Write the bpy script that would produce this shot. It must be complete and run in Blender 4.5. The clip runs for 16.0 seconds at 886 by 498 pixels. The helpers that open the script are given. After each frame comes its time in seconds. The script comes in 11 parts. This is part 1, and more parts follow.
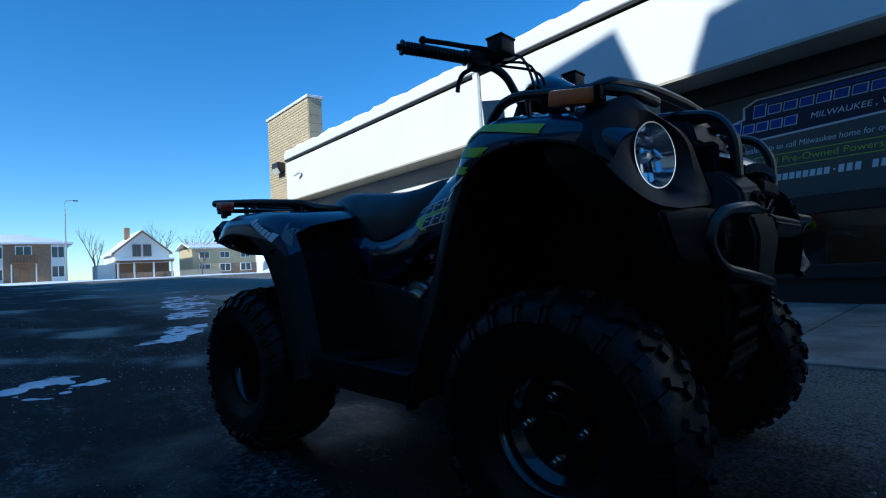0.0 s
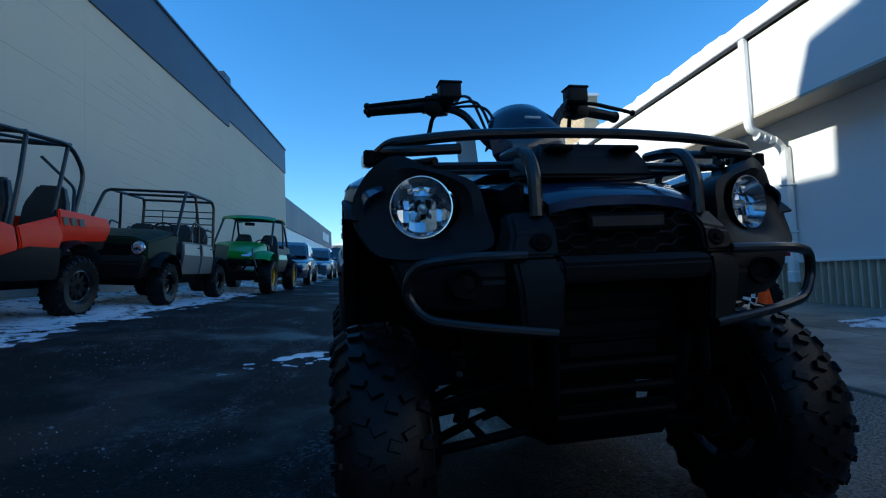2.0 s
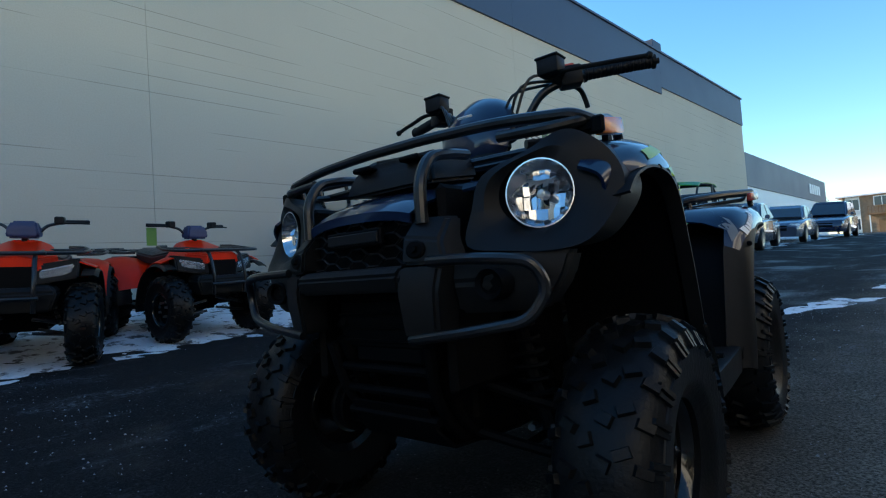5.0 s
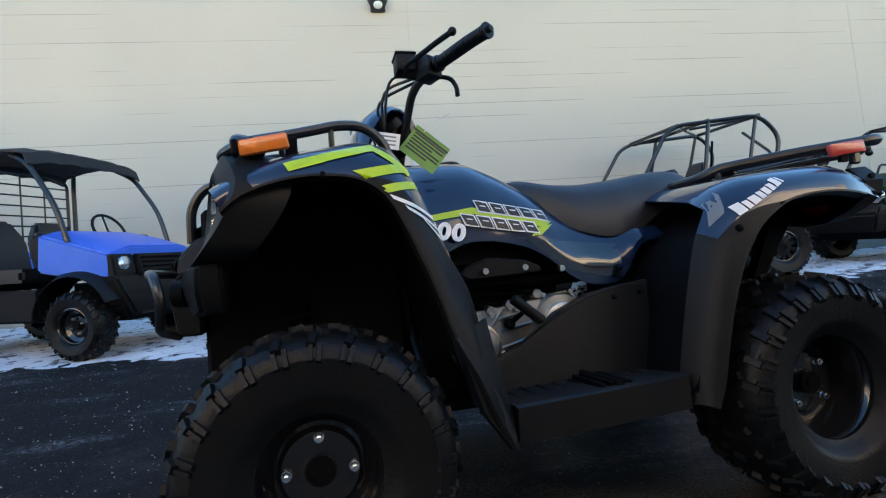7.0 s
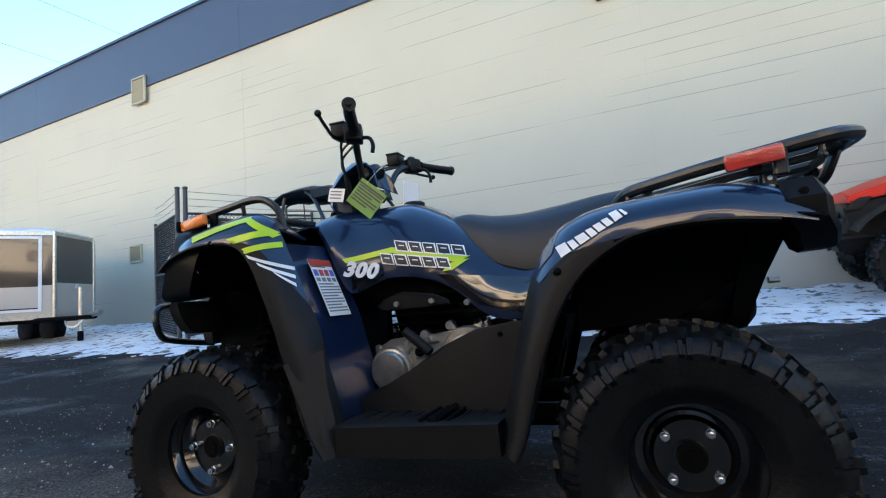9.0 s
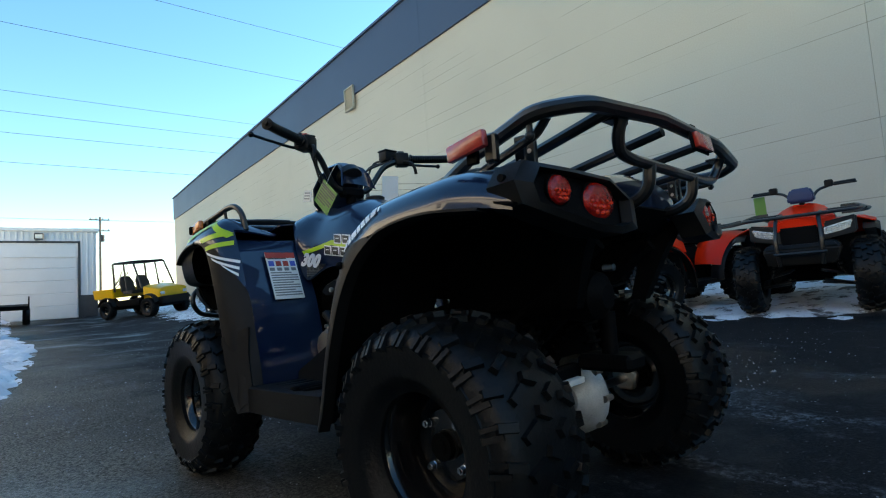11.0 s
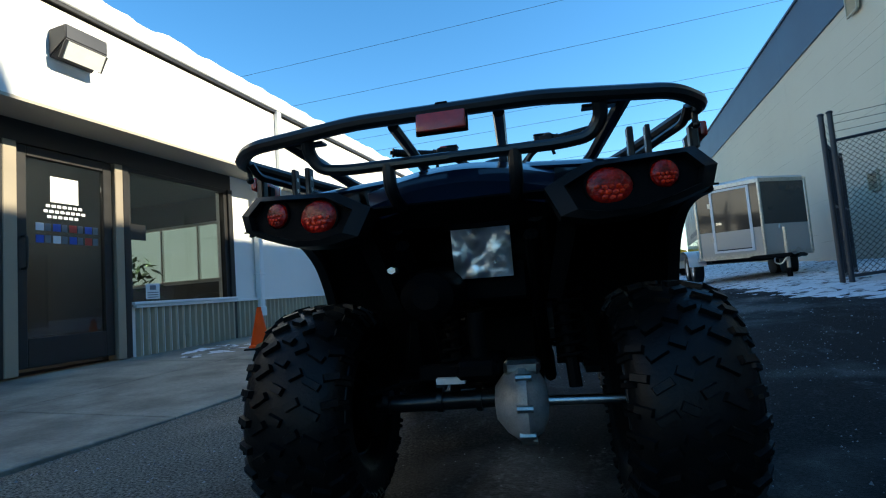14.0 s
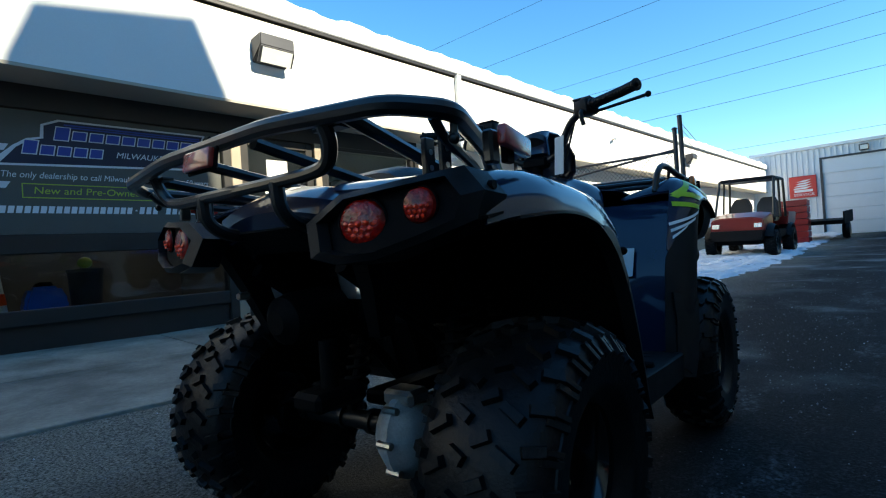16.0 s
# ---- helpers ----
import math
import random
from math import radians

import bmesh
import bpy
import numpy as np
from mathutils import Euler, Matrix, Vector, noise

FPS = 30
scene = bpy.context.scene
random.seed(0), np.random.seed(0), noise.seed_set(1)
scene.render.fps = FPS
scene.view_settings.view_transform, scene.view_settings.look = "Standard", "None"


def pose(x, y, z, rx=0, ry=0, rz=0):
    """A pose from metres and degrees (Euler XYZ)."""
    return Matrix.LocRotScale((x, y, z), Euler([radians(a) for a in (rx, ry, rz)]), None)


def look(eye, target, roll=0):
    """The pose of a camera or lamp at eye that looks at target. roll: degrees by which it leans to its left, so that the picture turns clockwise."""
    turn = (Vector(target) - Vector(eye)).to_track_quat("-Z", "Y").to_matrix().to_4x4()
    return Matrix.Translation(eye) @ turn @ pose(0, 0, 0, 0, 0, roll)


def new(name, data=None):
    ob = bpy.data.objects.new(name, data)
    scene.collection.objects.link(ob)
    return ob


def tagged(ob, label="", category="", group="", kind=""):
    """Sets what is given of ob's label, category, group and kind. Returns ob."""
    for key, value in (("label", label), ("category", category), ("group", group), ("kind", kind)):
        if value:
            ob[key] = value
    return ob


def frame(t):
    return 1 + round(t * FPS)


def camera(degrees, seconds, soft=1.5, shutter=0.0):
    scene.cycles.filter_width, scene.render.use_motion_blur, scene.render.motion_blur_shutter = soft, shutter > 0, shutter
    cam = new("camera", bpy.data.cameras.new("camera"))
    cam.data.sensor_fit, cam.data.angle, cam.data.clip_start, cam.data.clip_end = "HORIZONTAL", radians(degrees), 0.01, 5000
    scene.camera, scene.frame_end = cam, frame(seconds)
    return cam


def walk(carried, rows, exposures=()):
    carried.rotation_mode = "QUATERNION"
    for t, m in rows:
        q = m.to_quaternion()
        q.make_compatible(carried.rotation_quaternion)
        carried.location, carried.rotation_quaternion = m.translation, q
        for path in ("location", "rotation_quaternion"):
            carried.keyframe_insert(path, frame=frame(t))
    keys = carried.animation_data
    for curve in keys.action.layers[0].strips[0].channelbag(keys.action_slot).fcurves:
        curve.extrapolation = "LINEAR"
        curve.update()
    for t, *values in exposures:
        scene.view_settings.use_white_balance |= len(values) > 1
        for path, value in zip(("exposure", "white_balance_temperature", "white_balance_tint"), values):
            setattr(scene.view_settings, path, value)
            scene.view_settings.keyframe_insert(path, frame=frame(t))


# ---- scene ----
cam = camera(82.0, 16.0, 1.15)
PATH = [
    (0, (1.320, 1.097, 0.574), (-0.145, -0.262, 0.646), -3.06),
    (0.5, (1.176, 1.323, 0.588), (-0.002, -0.290, 0.690), -3.50),
    (1, (0.983, 1.491, 0.618), (-0.009, -0.243, 0.706), -2.41),
    (1.5, (0.768, 1.603, 0.628), (0.013, -0.247, 0.708), -2.72),
    (2, (0.541, 1.730, 0.621), (0.125, -0.223, 0.730), -2.58),
    (2.5, (0.301, 1.830, 0.626), (0.158, -0.162, 0.740), -3.41),
    (3, (0.071, 1.859, 0.619), (0.163, -0.137, 0.701), -4.66),
    (3.5, (-0.126, 1.830, 0.622), (0.219, -0.138, 0.722), -4.50),
    (4, (-0.376, 1.779, 0.641), (0.329, -0.088, 0.777), -4.75),
    (4.5, (-0.584, 1.691, 0.649), (0.381, -0.057, 0.753), -4.16),
    (4.7, (-0.664, 1.635, 0.639), (0.430, -0.037, 0.726), -4.04),
    (5.2, (-0.892, 1.498, 0.632), (0.465, 0.033, 0.724), -4.19),
    (5.75, (-1.133, 1.250, 0.605), (0.465, 0.054, 0.720), -4.80),
    (6.3, (-1.328, 0.951, 0.579), (0.452, 0.049, 0.721), -5.35),
    (6.8, (-1.435, 0.676, 0.576), (0.458, 0.049, 0.731), -5.33),
    (7, (-1.470, 0.570, 0.579), (0.463, 0.079, 0.720), -4.79),
    (7.5, (-1.563, 0.305, 0.608), (0.423, 0.124, 0.766), -4.44),
    (8, (-1.590, 0.049, 0.606), (0.402, 0.097, 0.773), -4.36),
    (8.5, (-1.594, -0.194, 0.617), (0.376, 0.108, 0.788), -4.14),
    (9, (-1.585, -0.496, 0.614), (0.291, 0.171, 0.805), -3.89),
    (9.2, (-1.553, -0.598, 0.616), (0.283, 0.175, 0.798), -3.82),
    (9.7, (-1.511, -0.846, 0.614), (0.216, 0.147, 0.795), -3.71),
    (10.25, (-1.408, -1.078, 0.602), (0.218, 0.076, 0.771), -3.76),
    (10.8, (-1.252, -1.275, 0.587), (0.244, 0.043, 0.745), -3.83),
    (11.3, (-1.069, -1.435, 0.577), (0.210, 0.095, 0.735), -3.77),
    (11.5, (-0.996, -1.506, 0.561), (0.164, 0.114, 0.737), -3.50),
    (12, (-0.822, -1.699, 0.552), (-0.014, 0.122, 0.736), -3.70),
    (12.5, (-0.590, -1.800, 0.560), (-0.127, 0.138, 0.739), -3.37),
    (13, (-0.341, -1.845, 0.550), (-0.164, 0.141, 0.702), -3.47),
    (13.5, (-0.107, -1.871, 0.534), (-0.183, 0.122, 0.693), -4.30),
    (14, (0.161, -1.883, 0.558), (-0.221, 0.074, 0.714), -4.33),
    (14.5, (0.400, -1.816, 0.587), (-0.218, 0.083, 0.701), -4.37),
    (15, (0.612, -1.702, 0.611), (-0.249, 0.102, 0.668), -4.93),
    (15.5, (0.763, -1.583, 0.641), (-0.320, 0.099, 0.646), -5.27),
    (16, (0.882, -1.441, 0.672), (-0.343, 0.140, 0.687), -3.70),
]
walk(cam, [(t, look(eye, target, roll)) for t, eye, target, roll in PATH],
     [(0, 0.0, 5350, 2), (2.0, 0.38, 5900, 2), (4.0, 0.83, 7400, 2), (4.7, 0.98, 7700, 4), (7, 2.2, 9900, 16), (9.2, 2.3, 10100, 16), (11.5, 1.3, 9400, 4), (14, 0.95, 7300, 0), (16, 1.05, 7300, 0)])

# the alley between the two buildings runs at a slight angle to the parked quad bike
ALLEY = pose(0, 0, 0, 0, 0, -6.2)
ALLEY_W = ALLEY @ pose(-0.25, 0, 0)
ALLEY_E = ALLEY @ pose(0.55, 0, 0)

world = bpy.data.worlds.new("sky")
scene.world = world
world.use_nodes = True
sky = world.node_tree.nodes.new("ShaderNodeTexSky")
sky.sky_type, sky.sun_disc = "NISHITA", False
SUN_ELEVATION, SUN_TURN = radians(30.3), radians(90)
sky.air_density, sky.dust_density, sky.ozone_density = 1.0, 0.05, 4.5
sky.sun_elevation, sky.sun_rotation = SUN_ELEVATION, SUN_TURN
back = world.node_tree.nodes["Background"]
back.inputs["Strength"].default_value = 0.17
deep = world.node_tree.nodes.new("ShaderNodeHueSaturation")
deep.inputs["Saturation"].default_value = 1.22
world.node_tree.links.new(sky.outputs["Color"], deep.inputs["Color"])
world.node_tree.links.new(deep.outputs["Color"], back.inputs["Color"])
sun = new("sun", bpy.data.lights.new("sun", "SUN"))
sun.data.energy, sun.data.angle, sun.data.color = 5.0, radians(0.5), (1.0, 0.93, 0.83)
sun.matrix_world = look((0, 0, 0), (-math.sin(SUN_TURN) * math.cos(SUN_ELEVATION), -math.cos(SUN_TURN) * math.cos(SUN_ELEVATION), -math.sin(SUN_ELEVATION)))


# ---------------------------------------------------------------- materials
def surface(name, color, rough=0.5, metal=0.0, vary=0.12, scale=6.0, fine=90.0, bump=0.15, stain=None, stain_at=(0.55, 0.75), stain_scale=1.3, coat=0.0, spec=0.5, island=0.0, piece=0.0):
    """A painted, plastic, stone or metal surface: colour that varies at two sizes, uneven gloss, a fine relief and, if given, stains."""
    m = bpy.data.materials.new(name)
    m.use_nodes = True
    nt = m.node_tree
    n, l = nt.nodes, nt.links
    b = n["Principled BSDF"]
    co = n.new("ShaderNodeTexCoord")
    big, small = n.new("ShaderNodeTexNoise"), n.new("ShaderNodeTexNoise")
    big.inputs["Scale"].default_value, small.inputs["Scale"].default_value = scale, fine
    big.inputs["Detail"].default_value, small.inputs["Detail"].default_value = 5, 3
    l.new(co.outputs["Object"], big.inputs["Vector"])
    l.new(co.outputs["Object"], small.inputs["Vector"])
    add = n.new("ShaderNodeMath")
    add.operation = "MULTIPLY_ADD"
    l.new(small.outputs["Fac"], add.inputs[0])
    add.inputs[1].default_value = 0.5
    l.new(big.outputs["Fac"], add.inputs[2])
    ramp = n.new("ShaderNodeMapRange")
    ramp.inputs["From Min"].default_value, ramp.inputs["From Max"].default_value = 0.45, 1.05
    ramp.inputs["To Min"].default_value, ramp.inputs["To Max"].default_value = 1 - vary, 1 + vary
    l.new(add.outputs[0], ramp.inputs["Value"])
    value = ramp.outputs["Result"]
    for kind, amount in (("island", island), ("piece", piece)):
        if amount:
            src = n.new("ShaderNodeNewGeometry").outputs["Random Per Island"] if kind == "island" else n.new("ShaderNodeObjectInfo").outputs["Random"]
            sc = n.new("ShaderNodeMapRange")
            sc.inputs["To Min"].default_value, sc.inputs["To Max"].default_value = 1 - amount, 1 + amount
            l.new(src, sc.inputs["Value"])
            mul = n.new("ShaderNodeMath")
            mul.operation = "MULTIPLY"
            l.new(value, mul.inputs[0])
            l.new(sc.outputs["Result"], mul.inputs[1])
            value = mul.outputs[0]
    tint = n.new("ShaderNodeVectorMath")
    tint.operation = "SCALE"
    tint.inputs[0].default_value = color
    l.new(value, tint.inputs["Scale"])
    out = tint.outputs["Vector"]
    if stain:
        st = n.new("ShaderNodeTexNoise")
        st.inputs["Scale"].default_value, st.inputs["Detail"].default_value, st.inputs["Roughness"].default_value = stain_scale, 8, 0.65
        l.new(co.outputs["Object"], st.inputs["Vector"])
        sr = n.new("ShaderNodeMapRange")
        sr.inputs["From Min"].default_value, sr.inputs["From Max"].default_value = stain_at
        l.new(st.outputs["Fac"], sr.inputs["Value"])
        mx = n.new("ShaderNodeMix")
        mx.data_type = "RGBA"
        l.new(sr.outputs["Result"], mx.inputs["Factor"])
        l.new(out, mx.inputs["A"])
        mx.inputs["B"].default_value = (*stain, 1)
        out = mx.outputs["Result"]
    l.new(out, b.inputs["Base Color"])
    rr = n.new("ShaderNodeMapRange")
    rr.inputs["To Min"].default_value, rr.inputs["To Max"].default_value = max(0.02, rough * 0.8), min(1, rough * 1.2)
    l.new(big.outputs["Fac"], rr.inputs["Value"])
    l.new(rr.outputs["Result"], b.inputs["Roughness"])
    b.inputs["Metallic"].default_value = metal
    b.inputs["Specular IOR Level"].default_value = spec
    if coat:
        b.inputs["Coat Weight"].default_value, b.inputs["Coat Roughness"].default_value = coat, 0.04
    if bump:
        bp = n.new("ShaderNodeBump")
        bp.inputs["Strength"].default_value, bp.inputs["Distance"].default_value = bump, 0.004
        l.new(small.outputs["Fac"], bp.inputs["Height"])
        l.new(bp.outputs["Normal"], b.inputs["Normal"])
    return m


def glow(name, color, strength):
    m = bpy.data.materials.new(name)
    m.use_nodes = True
    b = m.node_tree.nodes["Principled BSDF"]
    b.inputs["Base Color"].default_value = (*color, 1)
    b.inputs["Emission Color"].default_value, b.inputs["Emission Strength"].default_value = (*color, 1), strength
    return m


def clear(name, color=(1, 1, 1), rough=0.02, ior=1.45, weight=1.0):
    m = bpy.data.materials.new(name)
    m.use_nodes = True
    b = m.node_tree.nodes["Principled BSDF"]
    b.inputs["Base Color"].default_value = (*color, 1)
    b.inputs["Transmission Weight"].default_value, b.inputs["Roughness"].default_value, b.inputs["IOR"].default_value = weight, rough, ior
    return m


M_PAINT = surface("navy_paint", (0.003, 0.013, 0.041), 0.30, 0.0, 0.1, 8, 300, 0.02, coat=0.9, spec=0.2)
M_GLOSS = surface("gloss_black_paint", (0.010, 0.010, 0.012), 0.12, 0.0, 0.1, 8, 300, 0.01, coat=1.0)
M_MATTE = surface("matte_black_plastic", (0.008, 0.008, 0.0085), 0.46, 0, 0.25, 20, 500, 0.12, spec=0.17)
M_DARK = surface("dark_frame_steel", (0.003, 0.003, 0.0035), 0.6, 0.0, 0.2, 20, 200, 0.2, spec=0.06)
M_TUBE = surface("black_powder_coat", (0.009, 0.009, 0.010), 0.32, 0.1, 0.15, 20, 300, 0.1, coat=0.15)
M_RUBBER = surface("tyre_rubber", (0.0048, 0.0048, 0.0054), 0.42, 0, 0.3, 12, 120, 0.3, stain=(0.010, 0.010, 0.010), stain_at=(0.62, 0.85), stain_scale=9, spec=0.2)
M_RIM = surface("black_steel_rim", (0.008, 0.008, 0.009), 0.18, 0.3, 0.1, 10, 200, 0.03, coat=0.6)
M_CHROME = surface("chrome", (0.75, 0.75, 0.76), 0.12, 1.0, 0.06, 20, 200, 0.02)
M_REFLECTOR = surface("headlight_reflector", (0.70, 0.71, 0.74), 0.10, 1.0, 0.05, 20, 200, 0.02)
M_ALU = surface("cast_aluminium", (0.46, 0.445, 0.41), 0.34, 0.95, 0.3, 25, 260, 0.15)
M_CAST = surface("rough_cast_aluminium", (0.44, 0.44, 0.43), 0.5, 0.35, 0.3, 25, 220, 0.2)
M_ZINC = surface("zinc_plated_steel", (0.55, 0.55, 0.53), 0.3, 1.0, 0.15, 40, 200, 0.1)
M_VINYL = surface("black_seat_vinyl", (0.014, 0.014, 0.016), 0.42, 0, 0.15, 10, 420, 0.3)
M_LIME = surface("lime_decal", (0.42, 0.62, 0.02), 0.3, 0, 0.06, 10, 200, 0.02)
M_WHITE_DECAL = surface("white_decal", (0.8, 0.8, 0.8), 0.35, 0, 0.05, 10, 200, 0.02)
M_INK = surface("black_ink", (0.012, 0.012, 0.012), 0.4, 0, 0.1, 10, 200, 0.02)
M_GREY_INK = surface("grey_ink", (0.16, 0.17, 0.18), 0.5, 0, 0.1, 10, 200, 0.02)
M_RED_INK = surface("red_ink", (0.5, 0.05, 0.03), 0.5, 0, 0.1, 10, 200, 0.02)
M_BLUE_INK = surface("blue_ink", (0.03, 0.09, 0.45), 0.5, 0, 0.1, 10, 200, 0.02)
M_BADGE = surface("grey_badge_plastic", (0.009, 0.009, 0.010), 0.45, 0.1, 0.1, 30, 300, 0.05, spec=0.25)
M_AMBER = surface("amber_reflector", (0.75, 0.16, 0.02), 0.2, 0, 0.12, 60, 260, 0.2, coat=0.6)
M_RED_REFLECTOR = surface("red_reflector", (0.5, 0.035, 0.025), 0.2, 0, 0.12, 60, 260, 0.2, coat=0.6)
M_RED_LENS = surface("red_lamp_lens", (0.34, 0.006, 0.003), 0.14, 0.0, 0.7, 45, 120, 1.0, coat=0.35, spec=0.3)
# red brightened to hold the glint of the tail lamp facets
M_RED_GLINT = surface("red_lens_glint", (0.85, 0.035, 0.008), 0.2, 0.2, 0.2, 60, 200, 0.1, coat=0.3, spec=0.3)
M_LENS = surface("clear_lens", (0.25, 0.25, 0.27), 0.03, 0, 0.02, 10, 200, 0.0)
M_LENS.node_tree.nodes["Principled BSDF"].inputs["Alpha"].default_value = 0.05
M_FOIL = surface("crumpled_foil", (0.86, 0.86, 0.87), 0.3, 1.0, 0.10, 18, 60, 0.2)
M_TAG_GREEN = surface("green_card", (0.13, 0.30, 0.06), 0.6, 0, 0.08, 10, 200, 0.05)
M_TAG_WHITE = surface("white_card", (0.75, 0.75, 0.73), 0.6, 0, 0.06, 10, 200, 0.05)


# ---------------------------------------------------------------- mesh helpers
def finish(bm, name, material, angle=32, normals=True):
    if normals:
        bmesh.ops.recalc_face_normals(bm, faces=bm.faces)
    me = bpy.data.meshes.new(name)
    bm.to_mesh(me)
    bm.free()
    for mm in material if isinstance(material, (list, tuple)) else (material,):
        me.materials.append(mm)
    me.polygons.foreach_set("use_smooth", [True] * len(me.polygons))
    me.set_sharp_from_angle(angle=radians(angle))
    return me


def part(name, bm, material, parent, label="", m=None, angle=32, normals=True):
    """Links a bmesh as one mesh object under a thing or a part."""
    ob = new(name, finish(bm, name, material, angle, normals))
    ob.parent = parent
    if m is not None:
        ob.matrix_basis = m
    if label:
        ob["label"] = label
    return ob


def thing(name, m, label, category, group="", kind=""):
    ob = new(name)
    ob.empty_display_size = 0.2
    ob.matrix_basis = m
    return tagged(ob, label, category, group, kind)


def solid(name, bm, material, m, label="", category="", group="", kind="", angle=32):
    """A thing that is one mesh."""
    ob = new(name, finish(bm, name, material, angle))
    ob.matrix_basis = m
    return tagged(ob, label, category, group, kind)


def child(name, me, parent, m=None, label=""):
    """A part that shares a mesh."""
    ob = new(name, me)
    ob.parent = parent
    if m is not None:
        ob.matrix_basis = m
    if label:
        ob["label"] = label
    return ob


def box(bm, x0, y0, z0, x1, y1, z1, bevel=0.0, m=None, seg=1):
    mm = Matrix.Translation(((x0 + x1) / 2, (y0 + y1) / 2, (z0 + z1) / 2)) @ Matrix.Diagonal((abs(x1 - x0), abs(y1 - y0), abs(z1 - z0), 1))
    if m is not None:
        mm = m @ mm
    vs = bmesh.ops.create_cube(bm, size=1, matrix=mm)["verts"]
    if bevel:
        es = list({e for v in vs for e in v.link_edges})
        bmesh.ops.bevel(bm, geom=es, offset=bevel, segments=seg, profile=0.5, affect="EDGES")
    return bm


def cyl(bm, p0, p1, r0, r1=None, seg=14, bevel=0.0):
    r1 = r0 if r1 is None else r1
    p0, p1 = Vector(p0), Vector(p1)
    d = p1 - p0
    q = d.to_track_quat("Z", "Y").to_matrix().to_4x4()
    vs = bmesh.ops.create_cone(bm, cap_ends=True, segments=seg, radius1=r0, radius2=r1, depth=d.length, matrix=Matrix.Translation((p0 + p1) / 2) @ q)["verts"]
    if bevel:
        es = [e for e in {e for v in vs for e in v.link_edges} if len(e.link_faces) == 2 and e.calc_face_angle(0) > 0.9]
        bmesh.ops.bevel(bm, geom=es, offset=bevel, segments=1, affect="EDGES")
    return bm


def ball(bm, c, r, u=12, v=8, sx=1, sy=1, sz=1):
    bmesh.ops.create_uvsphere(bm, u_segments=u, v_segments=v, radius=r, matrix=Matrix.Translation(c) @ Matrix.Diagonal((sx, sy, sz, 1)))
    return bm


def spline(pts, n=6, closed=False):
    """A smooth line through the points."""
    p = [Vector(q) for q in pts]
    out = []
    k = len(p)
    for i in range(k if closed else k - 1):
        if closed:
            a, b, c, d = p[(i - 1) % k], p[i], p[(i + 1) % k], p[(i + 2) % k]
        else:
            b, c = p[i], p[i + 1]
            a = p[i - 1] if i else b + (b - c)
            d = p[i + 2] if i + 2 < k else c + (c - b)
        for j in range(n):
            t = j / n
            out.append(0.5 * (2 * b + (c - a) * t + (2 * a - 5 * b + 4 * c - d) * t * t + (3 * b - a - 3 * c + d) * t ** 3))
    if not closed:
        out.append(p[-1])
    return out


def rounded(pts, r, n=4, closed=False):
    """A polyline whose corners are rounded."""
    p = [Vector(q) for q in pts]
    out = []
    k = len(p)
    for i in range(k):
        if not closed and i in (0, k - 1):
            out.append(p[i])
            continue
        a, b, c = p[i - 1], p[i], p[(i + 1) % k]
        d = min(r, (a - b).length * 0.45, (c - b).length * 0.45)
        s, e = b + (a - b).normalized() * d, b + (c - b).normalized() * d
        for j in range(n + 1):
            t = j / n
            out.append(s * (1 - t) ** 2 + b * 2 * t * (1 - t) + e * t * t)
    return out


def tube(bm, pts, r, seg=8, closed=False, flat=1.0):
    """A round bar swept along a line."""
    p = [Vector(q) for q in pts]
    k = len(p)
    up = None
    rings = []
    for i in range(k):
        a = p[i - 1] if (i or closed) else p[i]
        c = p[(i + 1) % k] if (i < k - 1 or closed) else p[i]
        d = (c - a).normalized()
        if up is None:
            up = d.orthogonal().normalized()
        else:
            up = (up - d * up.dot(d)).normalized()
        w = d.cross(up)
        rings.append([bm.verts.new(p[i] + (up * math.cos(2 * math.pi * j / seg) + w * math.sin(2 * math.pi * j / seg) * flat) * r) for j in range(seg)])
    for i in range(k if closed else k - 1):
        a, c = rings[i], rings[(i + 1) % k]
        for j in range(seg):
            bm.faces.new((a[j], a[(j + 1) % seg], c[(j + 1) % seg], c[j]))
    if not closed:
        bm.faces.new(rings[0][::-1])
        bm.faces.new(rings[-1])
    return bm


def sheet(bm, rows, thick=0.0, closed=False):
    """A surface through rows of points, given a thickness."""
    vs = [[bm.verts.new(q) for q in row] for row in rows]
    fs = []
    for i in range(len(vs) - 1):
        k = len(vs[i])
        for j in range(k if closed else k - 1):
            try:
                fs.append(bm.faces.new((vs[i][j], vs[i][(j + 1) % k], vs[i + 1][(j + 1) % k], vs[i + 1][j])))
            except ValueError:
                pass
    if thick:
        bmesh.ops.recalc_face_normals(bm, faces=fs)
        bmesh.ops.solidify(bm, geom=fs, thickness=thick)
    return bm


def loft(bm, rings):
    """A closed body through rings of points, with its ends capped."""
    vs = [[bm.verts.new(q) for q in row] for row in rings]
    for i in range(len(vs) - 1):
        k = len(vs[i])
        for j in range(k):
            bm.faces.new((vs[i][j], vs[i][(j + 1) % k], vs[i + 1][(j + 1) % k], vs[i + 1][j]))
    bm.faces.new(vs[0][::-1])
    bm.faces.new(vs[-1])
    return bm


